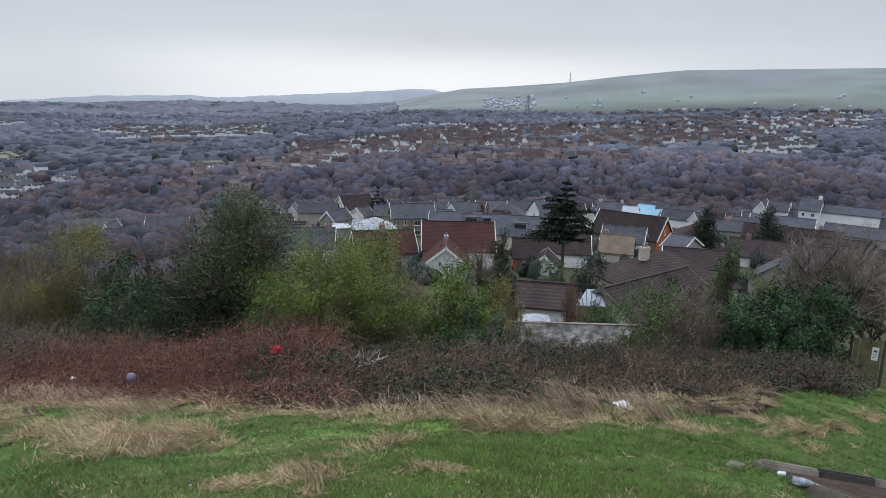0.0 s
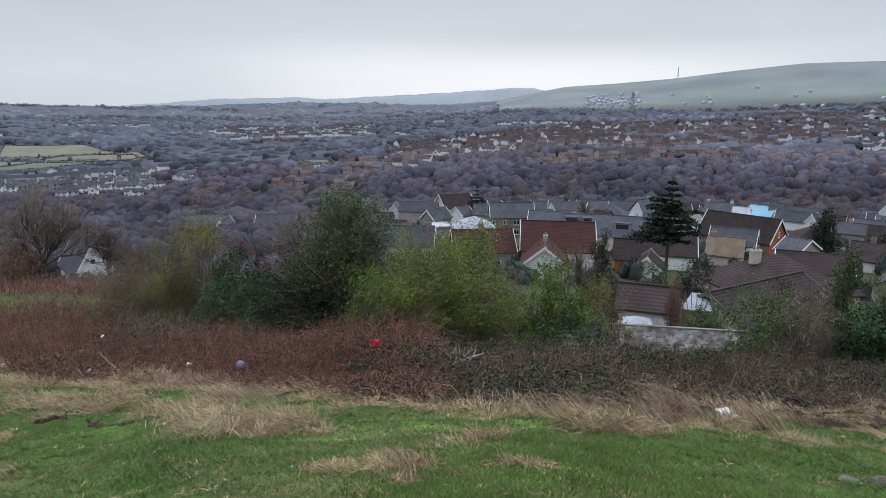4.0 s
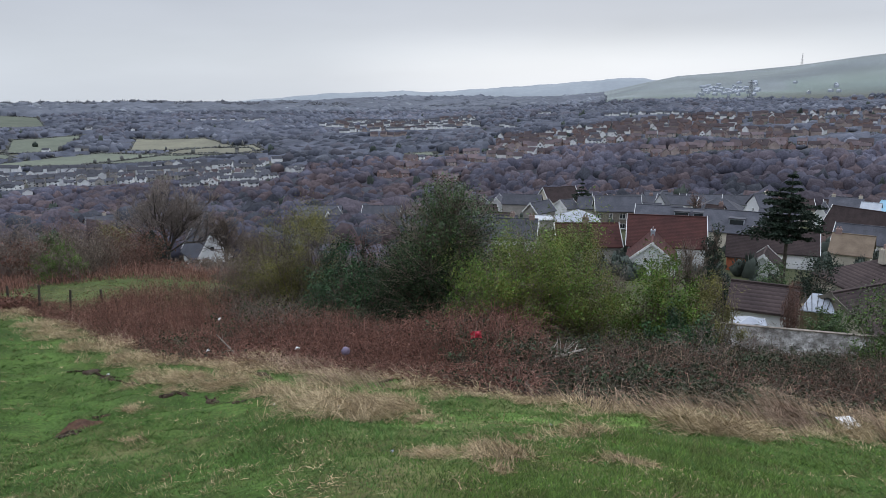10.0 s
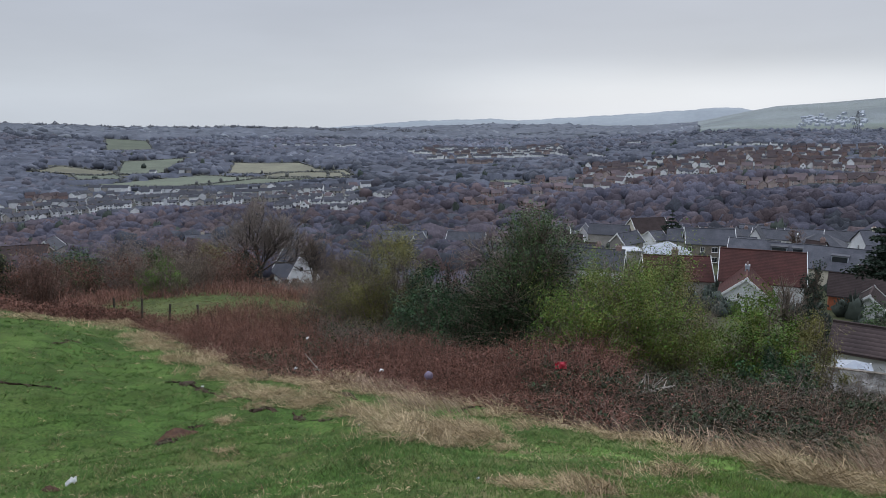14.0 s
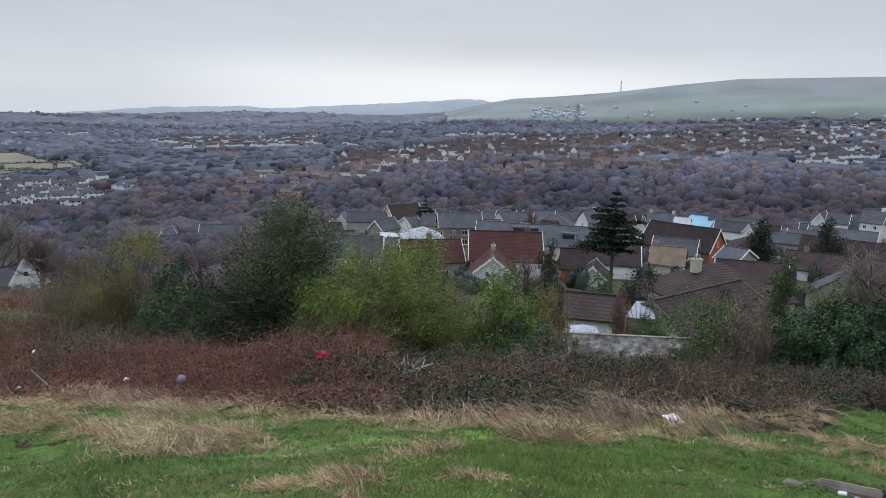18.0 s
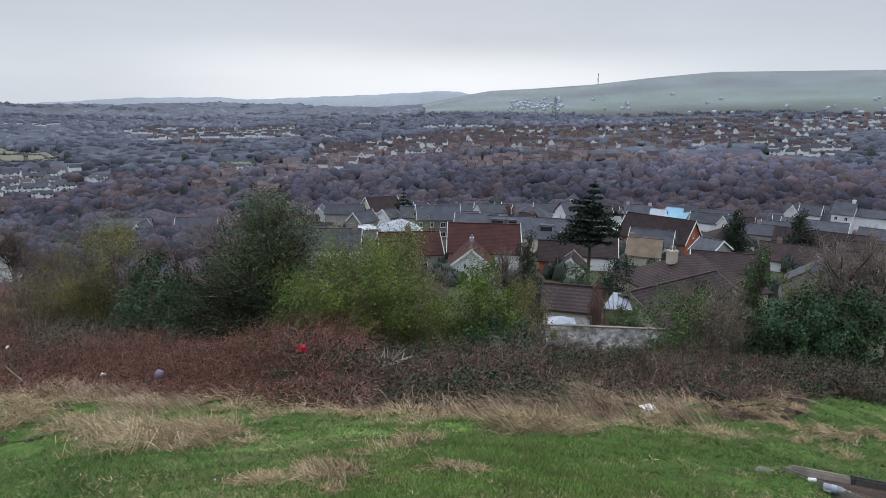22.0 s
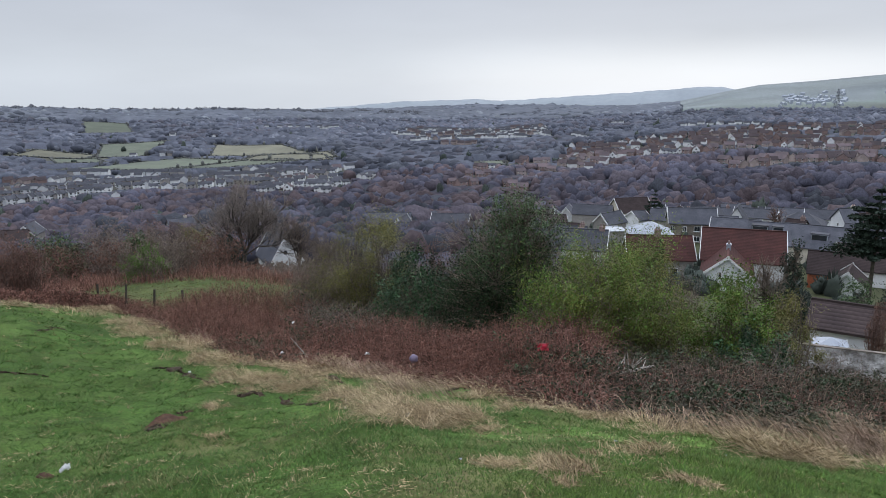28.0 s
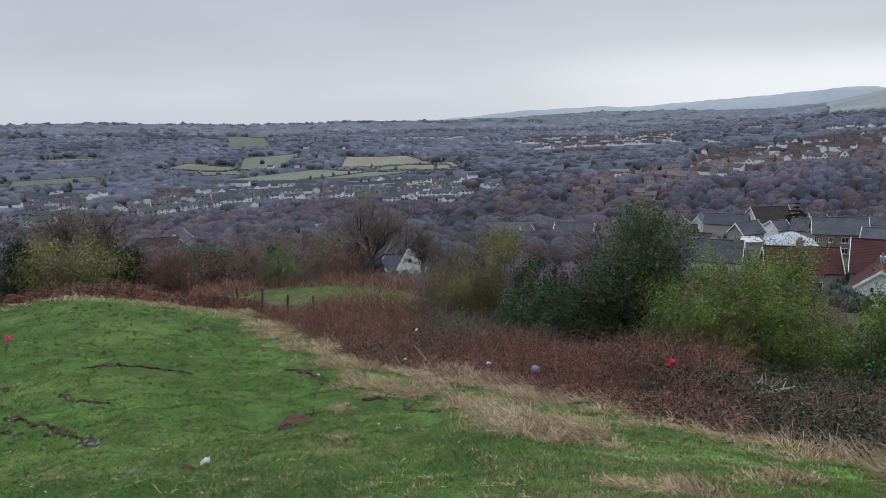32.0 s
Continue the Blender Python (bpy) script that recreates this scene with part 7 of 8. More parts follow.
def behind_strip(n, az0, az1, r0, r1, tall, material, name, label):
    az, r = RNG.uniform(az0, az1, n), RNG.uniform(r0, r1, n)
    x, y = -r * np.sin(np.radians(az)), r * np.cos(np.radians(az))
    P = np.stack([x, y, height(x, y) - 0.02], -1)
    D = RNG.normal(size=(n, 3)) * 0.4 + [0, 0, 1]
    solid(name, mesh_np(name, *ribbons(P, D, tall * RNG.uniform(0.5, 1.2, n), np.full(n, 0.012), np.full(n, 0.1)), M[material]), label, "scrub", kind="stuff")


behind_strip(7000, 48, 68, 42, 60, 0.9, "bramble_stem", "bracken_slope", "rust-brown bracken under the hedge")
behind_strip(6000, 33, 50, 45, 58, 0.8, "bramble_stem", "bracken_bank", "rust-brown bracken and brambles at the field's far edge")
behind_strip(1500, 34, 42, 57, 63, 0.5, "straw_red", "dead_grass_slope", "dead grass below the oak")

# ---- grass ----
def blades(name, n, az0, az1, r0, r1, tall, width, material, label, keep=None, patch=None):
    az = RNG.uniform(az0, az1, n)
    r = r0 * (r1 / r0) ** RNG.uniform(0, 1, n)
    x, y = -r * np.sin(np.radians(az)), r * np.cos(np.radians(az))
    k = np.ones(n, bool) if keep is None else keep(az, r)
    if patch:
        k &= 0.6 * vnoise(x, y, patch, 12) + 0.4 * vnoise(x, y, patch * 0.3, 13) + RNG.normal(size=n) * 0.08 > 0.52
    x, y, r = x[k], y[k], r[k]
    n = len(x)
    P = np.stack([x, y, height(x, y) - 0.01], -1)
    a = RNG.uniform(0, 2 * math.pi, n)
    s = np.stack([np.cos(a), np.sin(a), 0 * a], -1) * (width * (0.6 + r / 14) * RNG.uniform(0.6, 1.3, n))[:, None]
    h = tall * RNG.uniform(0.5, 1.2, n) * (0.75 + 0.35 * np.sin(x * 2.1 + np.sin(y * 1.7)) * np.cos(y * 1.4))
    b = RNG.uniform(0, 2 * math.pi, n)
    tip = P + np.stack([np.cos(b) * h * 0.7, np.sin(b) * h * 0.7, h], -1)
    V = np.stack([P - s, P + s, tip], 1).reshape(-1, 3)
    return solid(name, mesh_np(name, V, np.arange(3 * n).reshape(n, 3), M[material]), label, "grass", kind="stuff")


def lawn(az, r):
    """True where turf grows: before the brambles, off the mud and the paving."""
    paved = in_bay(-r * np.sin(np.radians(az)), r * np.cos(np.radians(az)))
    return (r < bramble_front(az) + 0.3) & ~paved & (mud_bed(az, r) < 0.5)


def fresh(az, r):
    """Where the brighter young grass stands, thinning out at its edges."""
    x, y = -r * np.sin(np.radians(az)), r * np.cos(np.radians(az))
    chance = step(-36, -28, az) * step(24, 2, az) * step(9.5, 6.0, r) * (0.35 + 0.65 * step(0.3, 0.6, vnoise(x, y, 1.1, 11)))
    return lawn(az, r) & (RNG.uniform(0, 1, len(az)) < chance)


blades("grass", 300000, -38, 70, 2.6, 36, 0.042, 0.0048, "grass", "short damp green turf", lawn)
blades("fresh_grass", 190000, -38, 24, 2.6, 9.5, 0.04, 0.005, "grass_new", "fresh bright grass by the crest", fresh)
blades("pale_grass", 90000, -38, 70, 2.6, 36, 0.045, 0.0045, "grass_y", "pale blades among the turf", lawn, 1.3)
blades("field_grass", 18000, 30, 52, 30, 56, 0.06, 0.01, "grass_y", "rough grass of the small field", None)

def splay(cx, cy, spread, per, tall, lean, wide, up=0.7):
    """Blades fanning out of clump centres and drooping."""
    m = len(cx)
    k = np.repeat(np.arange(m), per)
    n = m * per
    a = RNG.uniform(0, 2 * math.pi, n)
    q = np.abs(RNG.normal(size=n)) * spread * 0.35
    x, y = cx[k] + np.cos(a) * q, cy[k] + np.sin(a) * q
    P = np.stack([x, y, height(x, y) - 0.015], -1)
    out = RNG.uniform(0.1, 1.1, n)
    D = np.stack([np.cos(a) * out - 0.5 * lean, np.sin(a) * out + 0.1 * lean, np.full(n, up)], -1) + RNG.normal(size=(n, 3)) * 0.15
    D /= np.linalg.norm(D, axis=1, keepdims=True)
    D[:, 2] = np.maximum(D[:, 2], 0.08)
    r = np.hypot(x, y)
    V, F = ribbons(P, D, np.repeat(tall, per) * RNG.uniform(0.45, 1.2, n), wide * RNG.uniform(0.6, 1.3, n) * (0.6 + r / 14), RNG.uniform(0.05, 0.4, n))
    V[:, 2] = np.maximum(V[:, 2], height(V[:, 0], V[:, 1]) + 0.004)
    return V, F


def tuft(az, r, w, h, lean, n):
    """Heaped dead grass: locks of blades, each lock combed its own way, arching over a low mound."""
    c = at(az, r)
    n, locks = int(n * 1.9), max(6, int(n / 20))
    u, v = RNG.normal(size=locks) * 0.27, RNG.normal(size=locks) * 0.25
    turn = RNG.normal(size=locks) * 1.3 + math.pi
    k = RNG.integers(0, locks, n)
    spread = 0.06 + 0.02 / max(w, 0.2)
    pu, pv = u[k] + RNG.normal(size=n) * spread, v[k] + RNG.normal(size=n) * spread
    x, y = c.x + pu * w, c.y + pv * w * 0.8
    mound = 0.42 * min(h, 0.55) * np.exp(-(pu ** 2 + pv ** 2) / 0.32)
    P = np.stack([x, y, height(x, y) + mound * RNG.uniform(0, 1, n) - 0.01], -1)
    flat = RNG.uniform(0, 1, n) < 0.35
    up = np.where(flat, RNG.uniform(-0.05, 0.3, n), RNG.uniform(0.3, 1.3, n) / (0.5 + 0.6 * lean))
    th = turn[k] + RNG.normal(size=n) * 0.45
    D = np.stack([np.cos(th), np.sin(th) * 0.8, up], -1)
    D /= np.linalg.norm(D, axis=1, keepdims=True)
    V, F = ribbons(P, D, np.clip(h, 0.14, 0.42) * RNG.uniform(0.3, 0.85, n), 0.0019 * RNG.uniform(0.6, 1.4, n) * (0.6 + r / 14), RNG.uniform(0.1, 0.55, n))
    V[:, 2] = np.maximum(V[:, 2], height(V[:, 0], V[:, 1]) + 0.004)
    solid("dead_grass_tuft", mesh_np("dead_grass_tuft", V, F, M["straw" if lean > 0.65 else "straw_red"]), "flattened tufts of dead straw-coloured grass" if lean > 1 else "tufts of dead straw-coloured grass on the turf", "grass tuft", kind="stuff")


def reeds(az, r, w, tall, n, lean=0.9):
    """A stand of dry stalks blown over to one side."""
    c = at(az, r)
    x, y = c.x + RNG.normal(size=n) * w * 0.5, c.y + RNG.normal(size=n) * w * 0.3
    P = np.stack([x, y, height(x, y) - 0.02], -1)
    D = np.stack([-lean * RNG.uniform(0.5, 1.25, n), RNG.normal(size=n) * 0.2, np.ones(n)], -1)
    D /= np.linalg.norm(D, axis=1, keepdims=True)
    V, F = ribbons(P, D, tall * RNG.uniform(0.4, 1.1, n), 0.0021 * RNG.uniform(0.6, 1.4, n) * (0.6 + r / 14), RNG.uniform(0.0, 0.12, n))
    solid("dry_reeds", mesh_np("dry_reeds", V, F, M["straw_red"]), "tall dry pinkish stalks blown to one side", "grass tuft", kind="stuff")


def sods(name, n, az0, az1, r0, r1, tall, material, label, patch):
    """Tussocks of a few broad blades that give the turf its nap."""
    az, r = RNG.uniform(az0, az1, n), r0 * (r1 / r0) ** RNG.uniform(0, 1, n)
    x, y = -r * np.sin(np.radians(az)), r * np.cos(np.radians(az))
    k = lawn(az, r) & (vnoise(x, y, 0.8, patch) + RNG.normal(size=n) * 0.2 > 0.42)
    x, y, r = np.repeat(x[k], 6), np.repeat(y[k], 6), np.repeat(r[k], 6)
    n = len(x)
    x, y = x + RNG.normal(size=n) * 0.03, y + RNG.normal(size=n) * 0.03
    P = np.stack([x, y, height(x, y) - 0.012], -1)
    a, b = RNG.uniform(0, 2 * math.pi, n), RNG.uniform(0, 2 * math.pi, n)
    half = np.stack([np.cos(a), np.sin(a), 0 * a], -1) * (0.004 * (0.5 + r / 7) * RNG.uniform(0.6, 1.3, n))[:, None]
    h = tall * RNG.uniform(0.5, 1.3, n) * (0.7 + r / 30)
    V = np.stack([P - half, P + half, P + np.stack([np.cos(b) * h * 0.9, np.sin(b) * h * 0.9, h * 0.8], -1)], 1).reshape(-1, 3)
    solid(name, mesh_np(name, V, np.arange(3 * n).reshape(n, 3), M[material]), label, "grass", kind="stuff")


sods("turf_tussocks", 17000, -38, 68, 4.0, 32, 0.07, "grass", "green tussocks over the turf", 21)
sods("turf_tussocks_dark", 11000, -38, 68, 4.0, 32, 0.065, "grass_dark", "darker tussocks over the turf", 22)
sods("turf_tussocks_pale", 6000, -38, 68, 4.0, 32, 0.06, "grass_y", "yellowish tussocks over the turf", 23)
# small clumps that make the turf uneven
for name, m, per, tall, material, label in (("turf_clump", 2000, 11, 0.065, "grass_dark", "darker green clumps in the turf"), ("pale_turf_clump", 900, 12, 0.05, "grass_y", "yellowish clumps in the turf"), ("straw_clump", 900, 22, 0.07, "straw", "small clumps of dead grass in the turf")):
    az, r = RNG.uniform(-37, 68, m * 2), 3.0 * (30 / 3.0) ** RNG.uniform(0, 1, m * 2)
    k = lawn(az, r)
    az, r = az[k][:m], r[k][:m]
    V, F = splay(-r * np.sin(np.radians(az)), r * np.cos(np.radians(az)), 0.16, per, tall * RNG.uniform(0.5, 1.3, len(az)), 0.2, 0.003, 0.6)
    solid(name, mesh_np(name, V, F, M[material]), label, "grass", kind="stuff")


def fringe(name, n, az0, az1, d0, d1, tall, material, label, lean=0.6):
    az = RNG.uniform(az0, az1, n)
    r = bramble_front(az) + RNG.uniform(d0, d1, n) * (0.5 + bramble_front(az) / 16)
    x, y = -r * np.sin(np.radians(az)), r * np.cos(np.radians(az))
    k = np.sin(x * 1.3 + np.sin(y * 2)) + np.cos(y * 1.7) + RNG.normal(size=n) * 0.5 > 0.1
    x, y, r = x[k], y[k], r[k]
    n = len(x)
    P = np.stack([x, y, height(x, y) - 0.02], -1)
    swirl = 6.28 * vnoise(x, y, 0.7, 15)[:, None]
    D = RNG.normal(size=(n, 3)) * 0.4 + np.concatenate([np.cos(swirl) * 0.7 - 0.3 * lean, np.sin(swirl) * 0.7 - 0.1, 0 * swirl + 0.7], 1)
    D /= np.linalg.norm(D, axis=1, keepdims=True)
    V, F = ribbons(P, D, tall * RNG.uniform(0.4, 1.3, n), RNG.uniform(0.002, 0.0045, n) * (0.6 + r / 14), RNG.uniform(0.0, 0.35, n))
    V[:, 2] = np.maximum(V[:, 2], height(V[:, 0], V[:, 1]) + 0.004)
    solid(name, mesh_np(name, V, F, M[material]), label, "grass", kind="stuff")


fringe("dead_grass_edge", 12000, 26, 49, -0.5, 0.35, 0.25, "straw", "dense dead grass edging the bramble thicket")
fringe("dead_grass_fringe", 17000, -27, 50, -0.35, 0.6, 0.28, "straw", "dead grass along the foot of the brambles")
fringe("dead_reed_fringe", 5000, -27, 50, -0.1, 0.9, 0.5, "straw_red", "dead reddish stalks along the brambles", 0.8)
fringe("crest_fringe", 4500, 47, 69, -1.6, 0.8, 0.4, "straw", "pale dead grass along the crest")

# ---- ruts and molehills ----
def rut(az0, r0, az1, r1, width):
    """A torn strip of mud with clods along it."""
    p, q = at(az0, r0), at(az1, r1)
    n = max(8, int((q - p).length / 0.07))
    t = np.linspace(0, 1, n)
    d = Vector((q.y - p.y, p.x - q.x)).normalized()
    bend = np.sin(t * 5 + az0) * 0.05 + np.cumsum(RNG.normal(size=n)) * 0.008
    cx, cy = p.x + (q.x - p.x) * t + d.x * bend, p.y + (q.y - p.y) * t + d.y * bend
    half = 0.4 * width * np.clip(0.35 + 0.8 * np.sin(t * 11 + r0) + RNG.normal(size=n) * 0.4, 0.0, 1.2)
    rows = []
    for k, up in ((-1.0, -0.02), (-0.7, 0.03), (-0.2, -0.002), (0.3, 0.002), (0.75, 0.035), (1.0, -0.02)):
        x, y = cx + d.x * half * k + RNG.normal(size=n) * 0.012, cy + d.y * half * k + RNG.normal(size=n) * 0.012
        rows.append(np.stack([x, y, height(x, y) + 0.006 + up * RNG.uniform(0.3, 1.0, n)], -1))
    F = [[i * n + j, i * n + j + 1, (i + 1) * n + j + 1, (i + 1) * n + j] for i in range(5) for j in range(n - 1)]
    V, T3 = np.concatenate(rows), []
    for f_ in F:
        T3 += [[f_[0], f_[1], f_[2]], [f_[0], f_[2], f_[3]]]
    m_ = int(8 + 20 * (q - p).length)
    kk = RNG.integers(0, n, m_)
    off = RNG.normal(size=m_) * half[kk] * 1.1
    ccx, ccy = cx[kk] + d.x * off, cy[kk] + d.y * off
    size = RNG.uniform(0.006, 0.026, m_) * min(1.0, 0.6 + 0.4 * width / 0.2)
    lumps_ = ICO1[0][None] * (1 + RNG.normal(size=(m_, len(ICO1[0]), 1)) * 0.25) * size[:, None, None] + np.stack([ccx, ccy, height(ccx, ccy) + size * 0.5], -1)[:, None]
    V, T3 = join([(V, np.array(T3)), (lumps_.reshape(-1, 3), (ICO1[1][None] + (np.arange(m_) * len(ICO1[0]))[:, None, None]).reshape(-1, 3))])
    solid("mud_rut", mesh_np("mud_rut", V, T3, M["mud"]), "dark muddy wheel rut torn in the turf", "rut", kind="structure")


def heap(name, az, r, w, h, material, label, category):
    c = at(az, r)
    u, v = np.meshgrid(np.linspace(-1, 1, 22), np.linspace(-1, 1, 22))
    rad = np.hypot(u, v)
    x, y = c.x + u * w, c.y + v * w
    z = height(x, y) + h * np.clip(1 - rad, 0, 1) ** 0.8 + RNG.normal(size=u.shape) * h * 0.08 * (rad < 0.95)
    z = np.where(rad > 1, height(x, y) - 0.03, z)
    F = [[i * 22 + j, i * 22 + j + 1, (i + 1) * 22 + j + 1, (i + 1) * 22 + j] for i in range(21) for j in range(21)]
    return solid(name, mesh_np(name, np.stack([x, y, z], -1).reshape(-1, 3), F, M[material]), label, category)


heap("molehill", 46.0, 9.3, 0.3, 0.15, "soil", "heap of bare brown soil on the turf", "soil heap")
heap("soil_clod", 55.4, 6.3, 0.07, 0.05, "soil", "small clod of brown soil", "soil heap")
# ---- dead grass tufts: bearing, distance, width, height, lean, blades ----
tuft(25.6, 6.1, 1.31, 0.51, 1.3, 900)
tuft(28.2, 7.4, 0.88, 0.41, 1.2, 400)
tuft(22.1, 5.8, 0.60, 0.33, 1.2, 400)
tuft(28.7, 13.1, 2.07, 0.69, 0.6, 500)
tuft(11.6, 3.7, 0.41, 0.22, 0.9, 420)
tuft(18.0, 3.7, 0.34, 0.15, 0.9, 260)
tuft(10.7, 3.4, 0.21, 0.09, 1, 140)
tuft(4.2, 4.6, 0.53, 0.18, 0.8, 320)
tuft(8.7, 4.2, 0.17, 0.09, 0.7, 120)
tuft(0.2, 3.8, 0.42, 0.11, 1.2, 260)
tuft(-5.1, 6.0, 0.84, 0.42, 0.8, 600)
tuft(-8.0, 6.2, 0.69, 0.40, 0.7, 400)
tuft(-11.3, 7.7, 0.56, 0.56, 0.6, 420)
tuft(-16.0, 8.2, 0.44, 0.48, 0.7, 300)
tuft(-29.0, 10.1, 0.72, 0.36, 1.2, 320)
tuft(-31.2, 10.9, 0.58, 0.34, 1.2, 220)
tuft(-26.3, 9.2, 0.49, 0.21, 1.1, 160)
tuft(-31.7, 21.7, 1.31, 0.56, 1, 300)
tuft(18.5, 5.3, 0.35, 0.11, 1, 200)
tuft(22.4, 7.4, 1.01, 0.30, 0.9, 420)
tuft(14.3, 7.3, 0.80, 0.27, 0.8, 380)
tuft(6.2, 6.9, 0.76, 0.22, 0.8, 320)
tuft(-1.1, 6.6, 0.61, 0.21, 0.8, 280)
tuft(31.6, 14.3, 1.50, 0.56, 0.7, 420)
tuft(-21.7, 8.5, 0.92, 0.23, 1.1, 300)
tuft(-25.0, 10.1, 0.81, 0.22, 1.1, 220)
tuft(-19.1, 8.1, 0.73, 0.22, 1.1, 260)
tuft(-13.7, 7.3, 0.67, 0.23, 1, 300)
tuft(42.1, 10.2, 0.45, 0.23, 0.7, 200)
tuft(42.5, 7.3, 0.40, 0.12, 1, 150)
tuft(40.8, 15.7, 1.64, 0.55, 0.8, 480)
tuft(46.0, 22.2, 1.72, 0.77, 0.7, 420)
tuft(48.9, 30.8, 2.11, 0.79, 0.7, 380)
tuft(35.6, 12.1, 1.60, 0.43, 0.8, 480)
tuft(31.3, 10.0, 1.07, 0.36, 0.8, 420)
tuft(54.4, 28.7, 1.97, 0.44, 0.8, 240)
tuft(39.6, 11.1, 0.59, 0.20, 1, 150)
tuft(43.5, 18.3, 1.27, 0.56, 0.7, 380)
tuft(42.1, 16.2, 1.55, 0.56, 0.9, 420)
tuft(44.8, 19.9, 1.55, 0.65, 0.9, 400)
tuft(39.0, 13.2, 1.39, 0.49, 0.9, 460)
tuft(34.2, 11.2, 1.29, 0.40, 1, 460)
tuft(29.3, 9.2, 1.15, 0.37, 1.1, 500)
tuft(24.5, 6.4, 0.83, 0.27, 1.2, 460)
tuft(46.9, 23.7, 1.63, 0.69, 0.9, 380)
tuft(37.6, 12.3, 1.30, 0.43, 0.8, 400)
tuft(47.3, 26.0, 1.56, 0.71, 0.7, 340)
tuft(-33.3, 14.4, 0.76, 0.38, 1.2, 200)
tuft(25.2, 10.8, 1.25, 0.38, 0.8, 380)
tuft(18.8, 9.3, 1.00, 0.33, 0.8, 360)
tuft(10.6, 7.1, 0.72, 0.23, 0.8, 320)
tuft(-10.4, 6.1, 0.40, 0.20, 1, 220)
tuft(-23.2, 11.3, 0.9, 0.28, 0.9, 220)
tuft(-20.6, 10.3, 0.7, 0.24, 0.9, 180)
tuft(-25.6, 12.4, 0.8, 0.3, 0.9, 180)
tuft(-17.6, 10.6, 0.8, 0.3, 0.8, 200)
tuft(-29.6, 8.6, 0.45, 0.2, 1, 150)

# ---- dry stalks before the bramble bank: bearing, distance, width, height, stalks ----
for row in ((-12.7, 8.0, 0.35, 0.85, 260), (-11.2, 8.3, 0.4, 0.6, 160), (-8.2, 6.6, 0.45, 0.75, 240), (-6.0, 6.3, 0.4, 0.6, 200), (-18.2, 8.7, 0.3, 0.85, 160), (-19.6, 9.1, 0.3, 0.65, 110), (-21.4, 10.0, 0.25, 0.6, 60), (-4.2, 7.9, 0.5, 0.5, 160), (-1.0, 7.6, 0.5, 0.45, 160), (22.5, 9.8, 0.6, 0.6, 140), (26.0, 10.8, 0.6, 0.65, 140), (-15.2, 9.2, 0.4, 0.5, 110)):
    reeds(*row)

# ---- ruts cut by wheels: bearing and distance of their ends, width ----
rut(67.0, 12.1, 64.1, 10.6, 0.2)
rut(64.1, 10.6, 61.4, 8.9, 0.22)
rut(62.9, 12.9, 60.1, 11.3, 0.16)
rut(61.4, 15.0, 57.0, 14.5, 0.22)
rut(57.2, 14.6, 53.5, 14.5, 0.18)
rut(66.6, 14.4, 65.8, 14.2, 0.3)
rut(67.3, 10.8, 66.0, 10.7, 0.2)
rut(45.7, 15.5, 43.7, 14.0, 0.3)
rut(43.5, 13.9, 40.0, 12.4, 0.14)
rut(39.9, 10.9, 37.7, 10.8, 0.18)
rut(36.7, 10.6, 33.6, 9.5, 0.2)
rut(53.5, 22.1, 52.3, 23.0, 0.6)
rut(-18.9, 11.7, -26.8, 12.8, 0.9)
rut(-19.9, 10.7, -25.7, 10.9, 0.4)
rut(33.8, 12.9, 31.0, 11.9, 0.22)
rut(23.5, 11.4, 21.0, 10.7, 0.16)
rut(47.0, 8.5, 44.8, 10.0, 0.3)
rut(-10.8, 10.0, -19.0, 11.0, 0.25)
rut(-19.4, 11.4, -26.9, 12.3, 0.5)
rut(-19.9, 10.4, -25.3, 10.7, 0.4)
rut(-18.9, 12.7, -26.0, 13.5, 0.5)
# ---- the whitewashed garden wall, laid in concrete blocks ----
def block_wall(name, az0, r0, az1, r1, top0, top1, height_m, label, drop=0.0):
    p, q = at(az0, r0), at(az1, r1)
    p.z, q.z = top0, top1
    flat = Vector((q.x - p.x, q.y - p.y, 0))
    L, yaw = flat.length, math.degrees(math.atan2(flat.y, flat.x))
    ob = thing(name, Matrix.Translation((p.x, p.y, p.z - height_m)) @ pose(0, 0, 0, 0, 0, yaw), label, "wall")
    slope = (q.z - p.z) / L
    bw, bh = 0.46, 0.225
    rows = int(height_m / bh)
    block = boxes((0.006, bw - 0.006, -0.07, 0.07, 0.006, bh - 0.006), bevel=0.008)
    me_ = bpy.data.meshes.new("block")
    block.to_mesh(me_)
    block.free()
    me_.materials.append(M["whitewash"])
    core = part("core", boxes((0, L, -0.055, 0.055, -2.5, height_m - 0.02)), M["grey_render"], ob)
    for i in range(rows):
        for j in range(int(L / bw)):
            b = new("block", me_)
            b.parent = ob
            x = j * bw + (bw / 2 if i % 2 else 0)
            b.matrix_local = pose(x, RNG.normal() * 0.006, i * bh)
    part("coping", boxes((-0.05, L + 0.05, -0.1, 0.1, rows * bh + 0.003, rows * bh + 0.045), bevel=0.01), M["stone"], ob)
    return ob


block_wall("garden_wall", -5.7, 30.5, -16.3, 31.5, -8.45, -8.25, 1.35, "long garden wall of flaking whitewashed blocks")
block_wall("garden_wall", -20.7, 31.5, -25.4, 32.0, -8.75, -9.15, 1.3, "shorter stretch of dirty whitewashed block wall")

# ---- a white pavilion roof behind the wall ----
gaz = thing("garden_gazebo", Matrix.Translation(at(-7.9, 35)), "small white canvas gazebo behind the wall", "gazebo")
bm = bmesh.new()
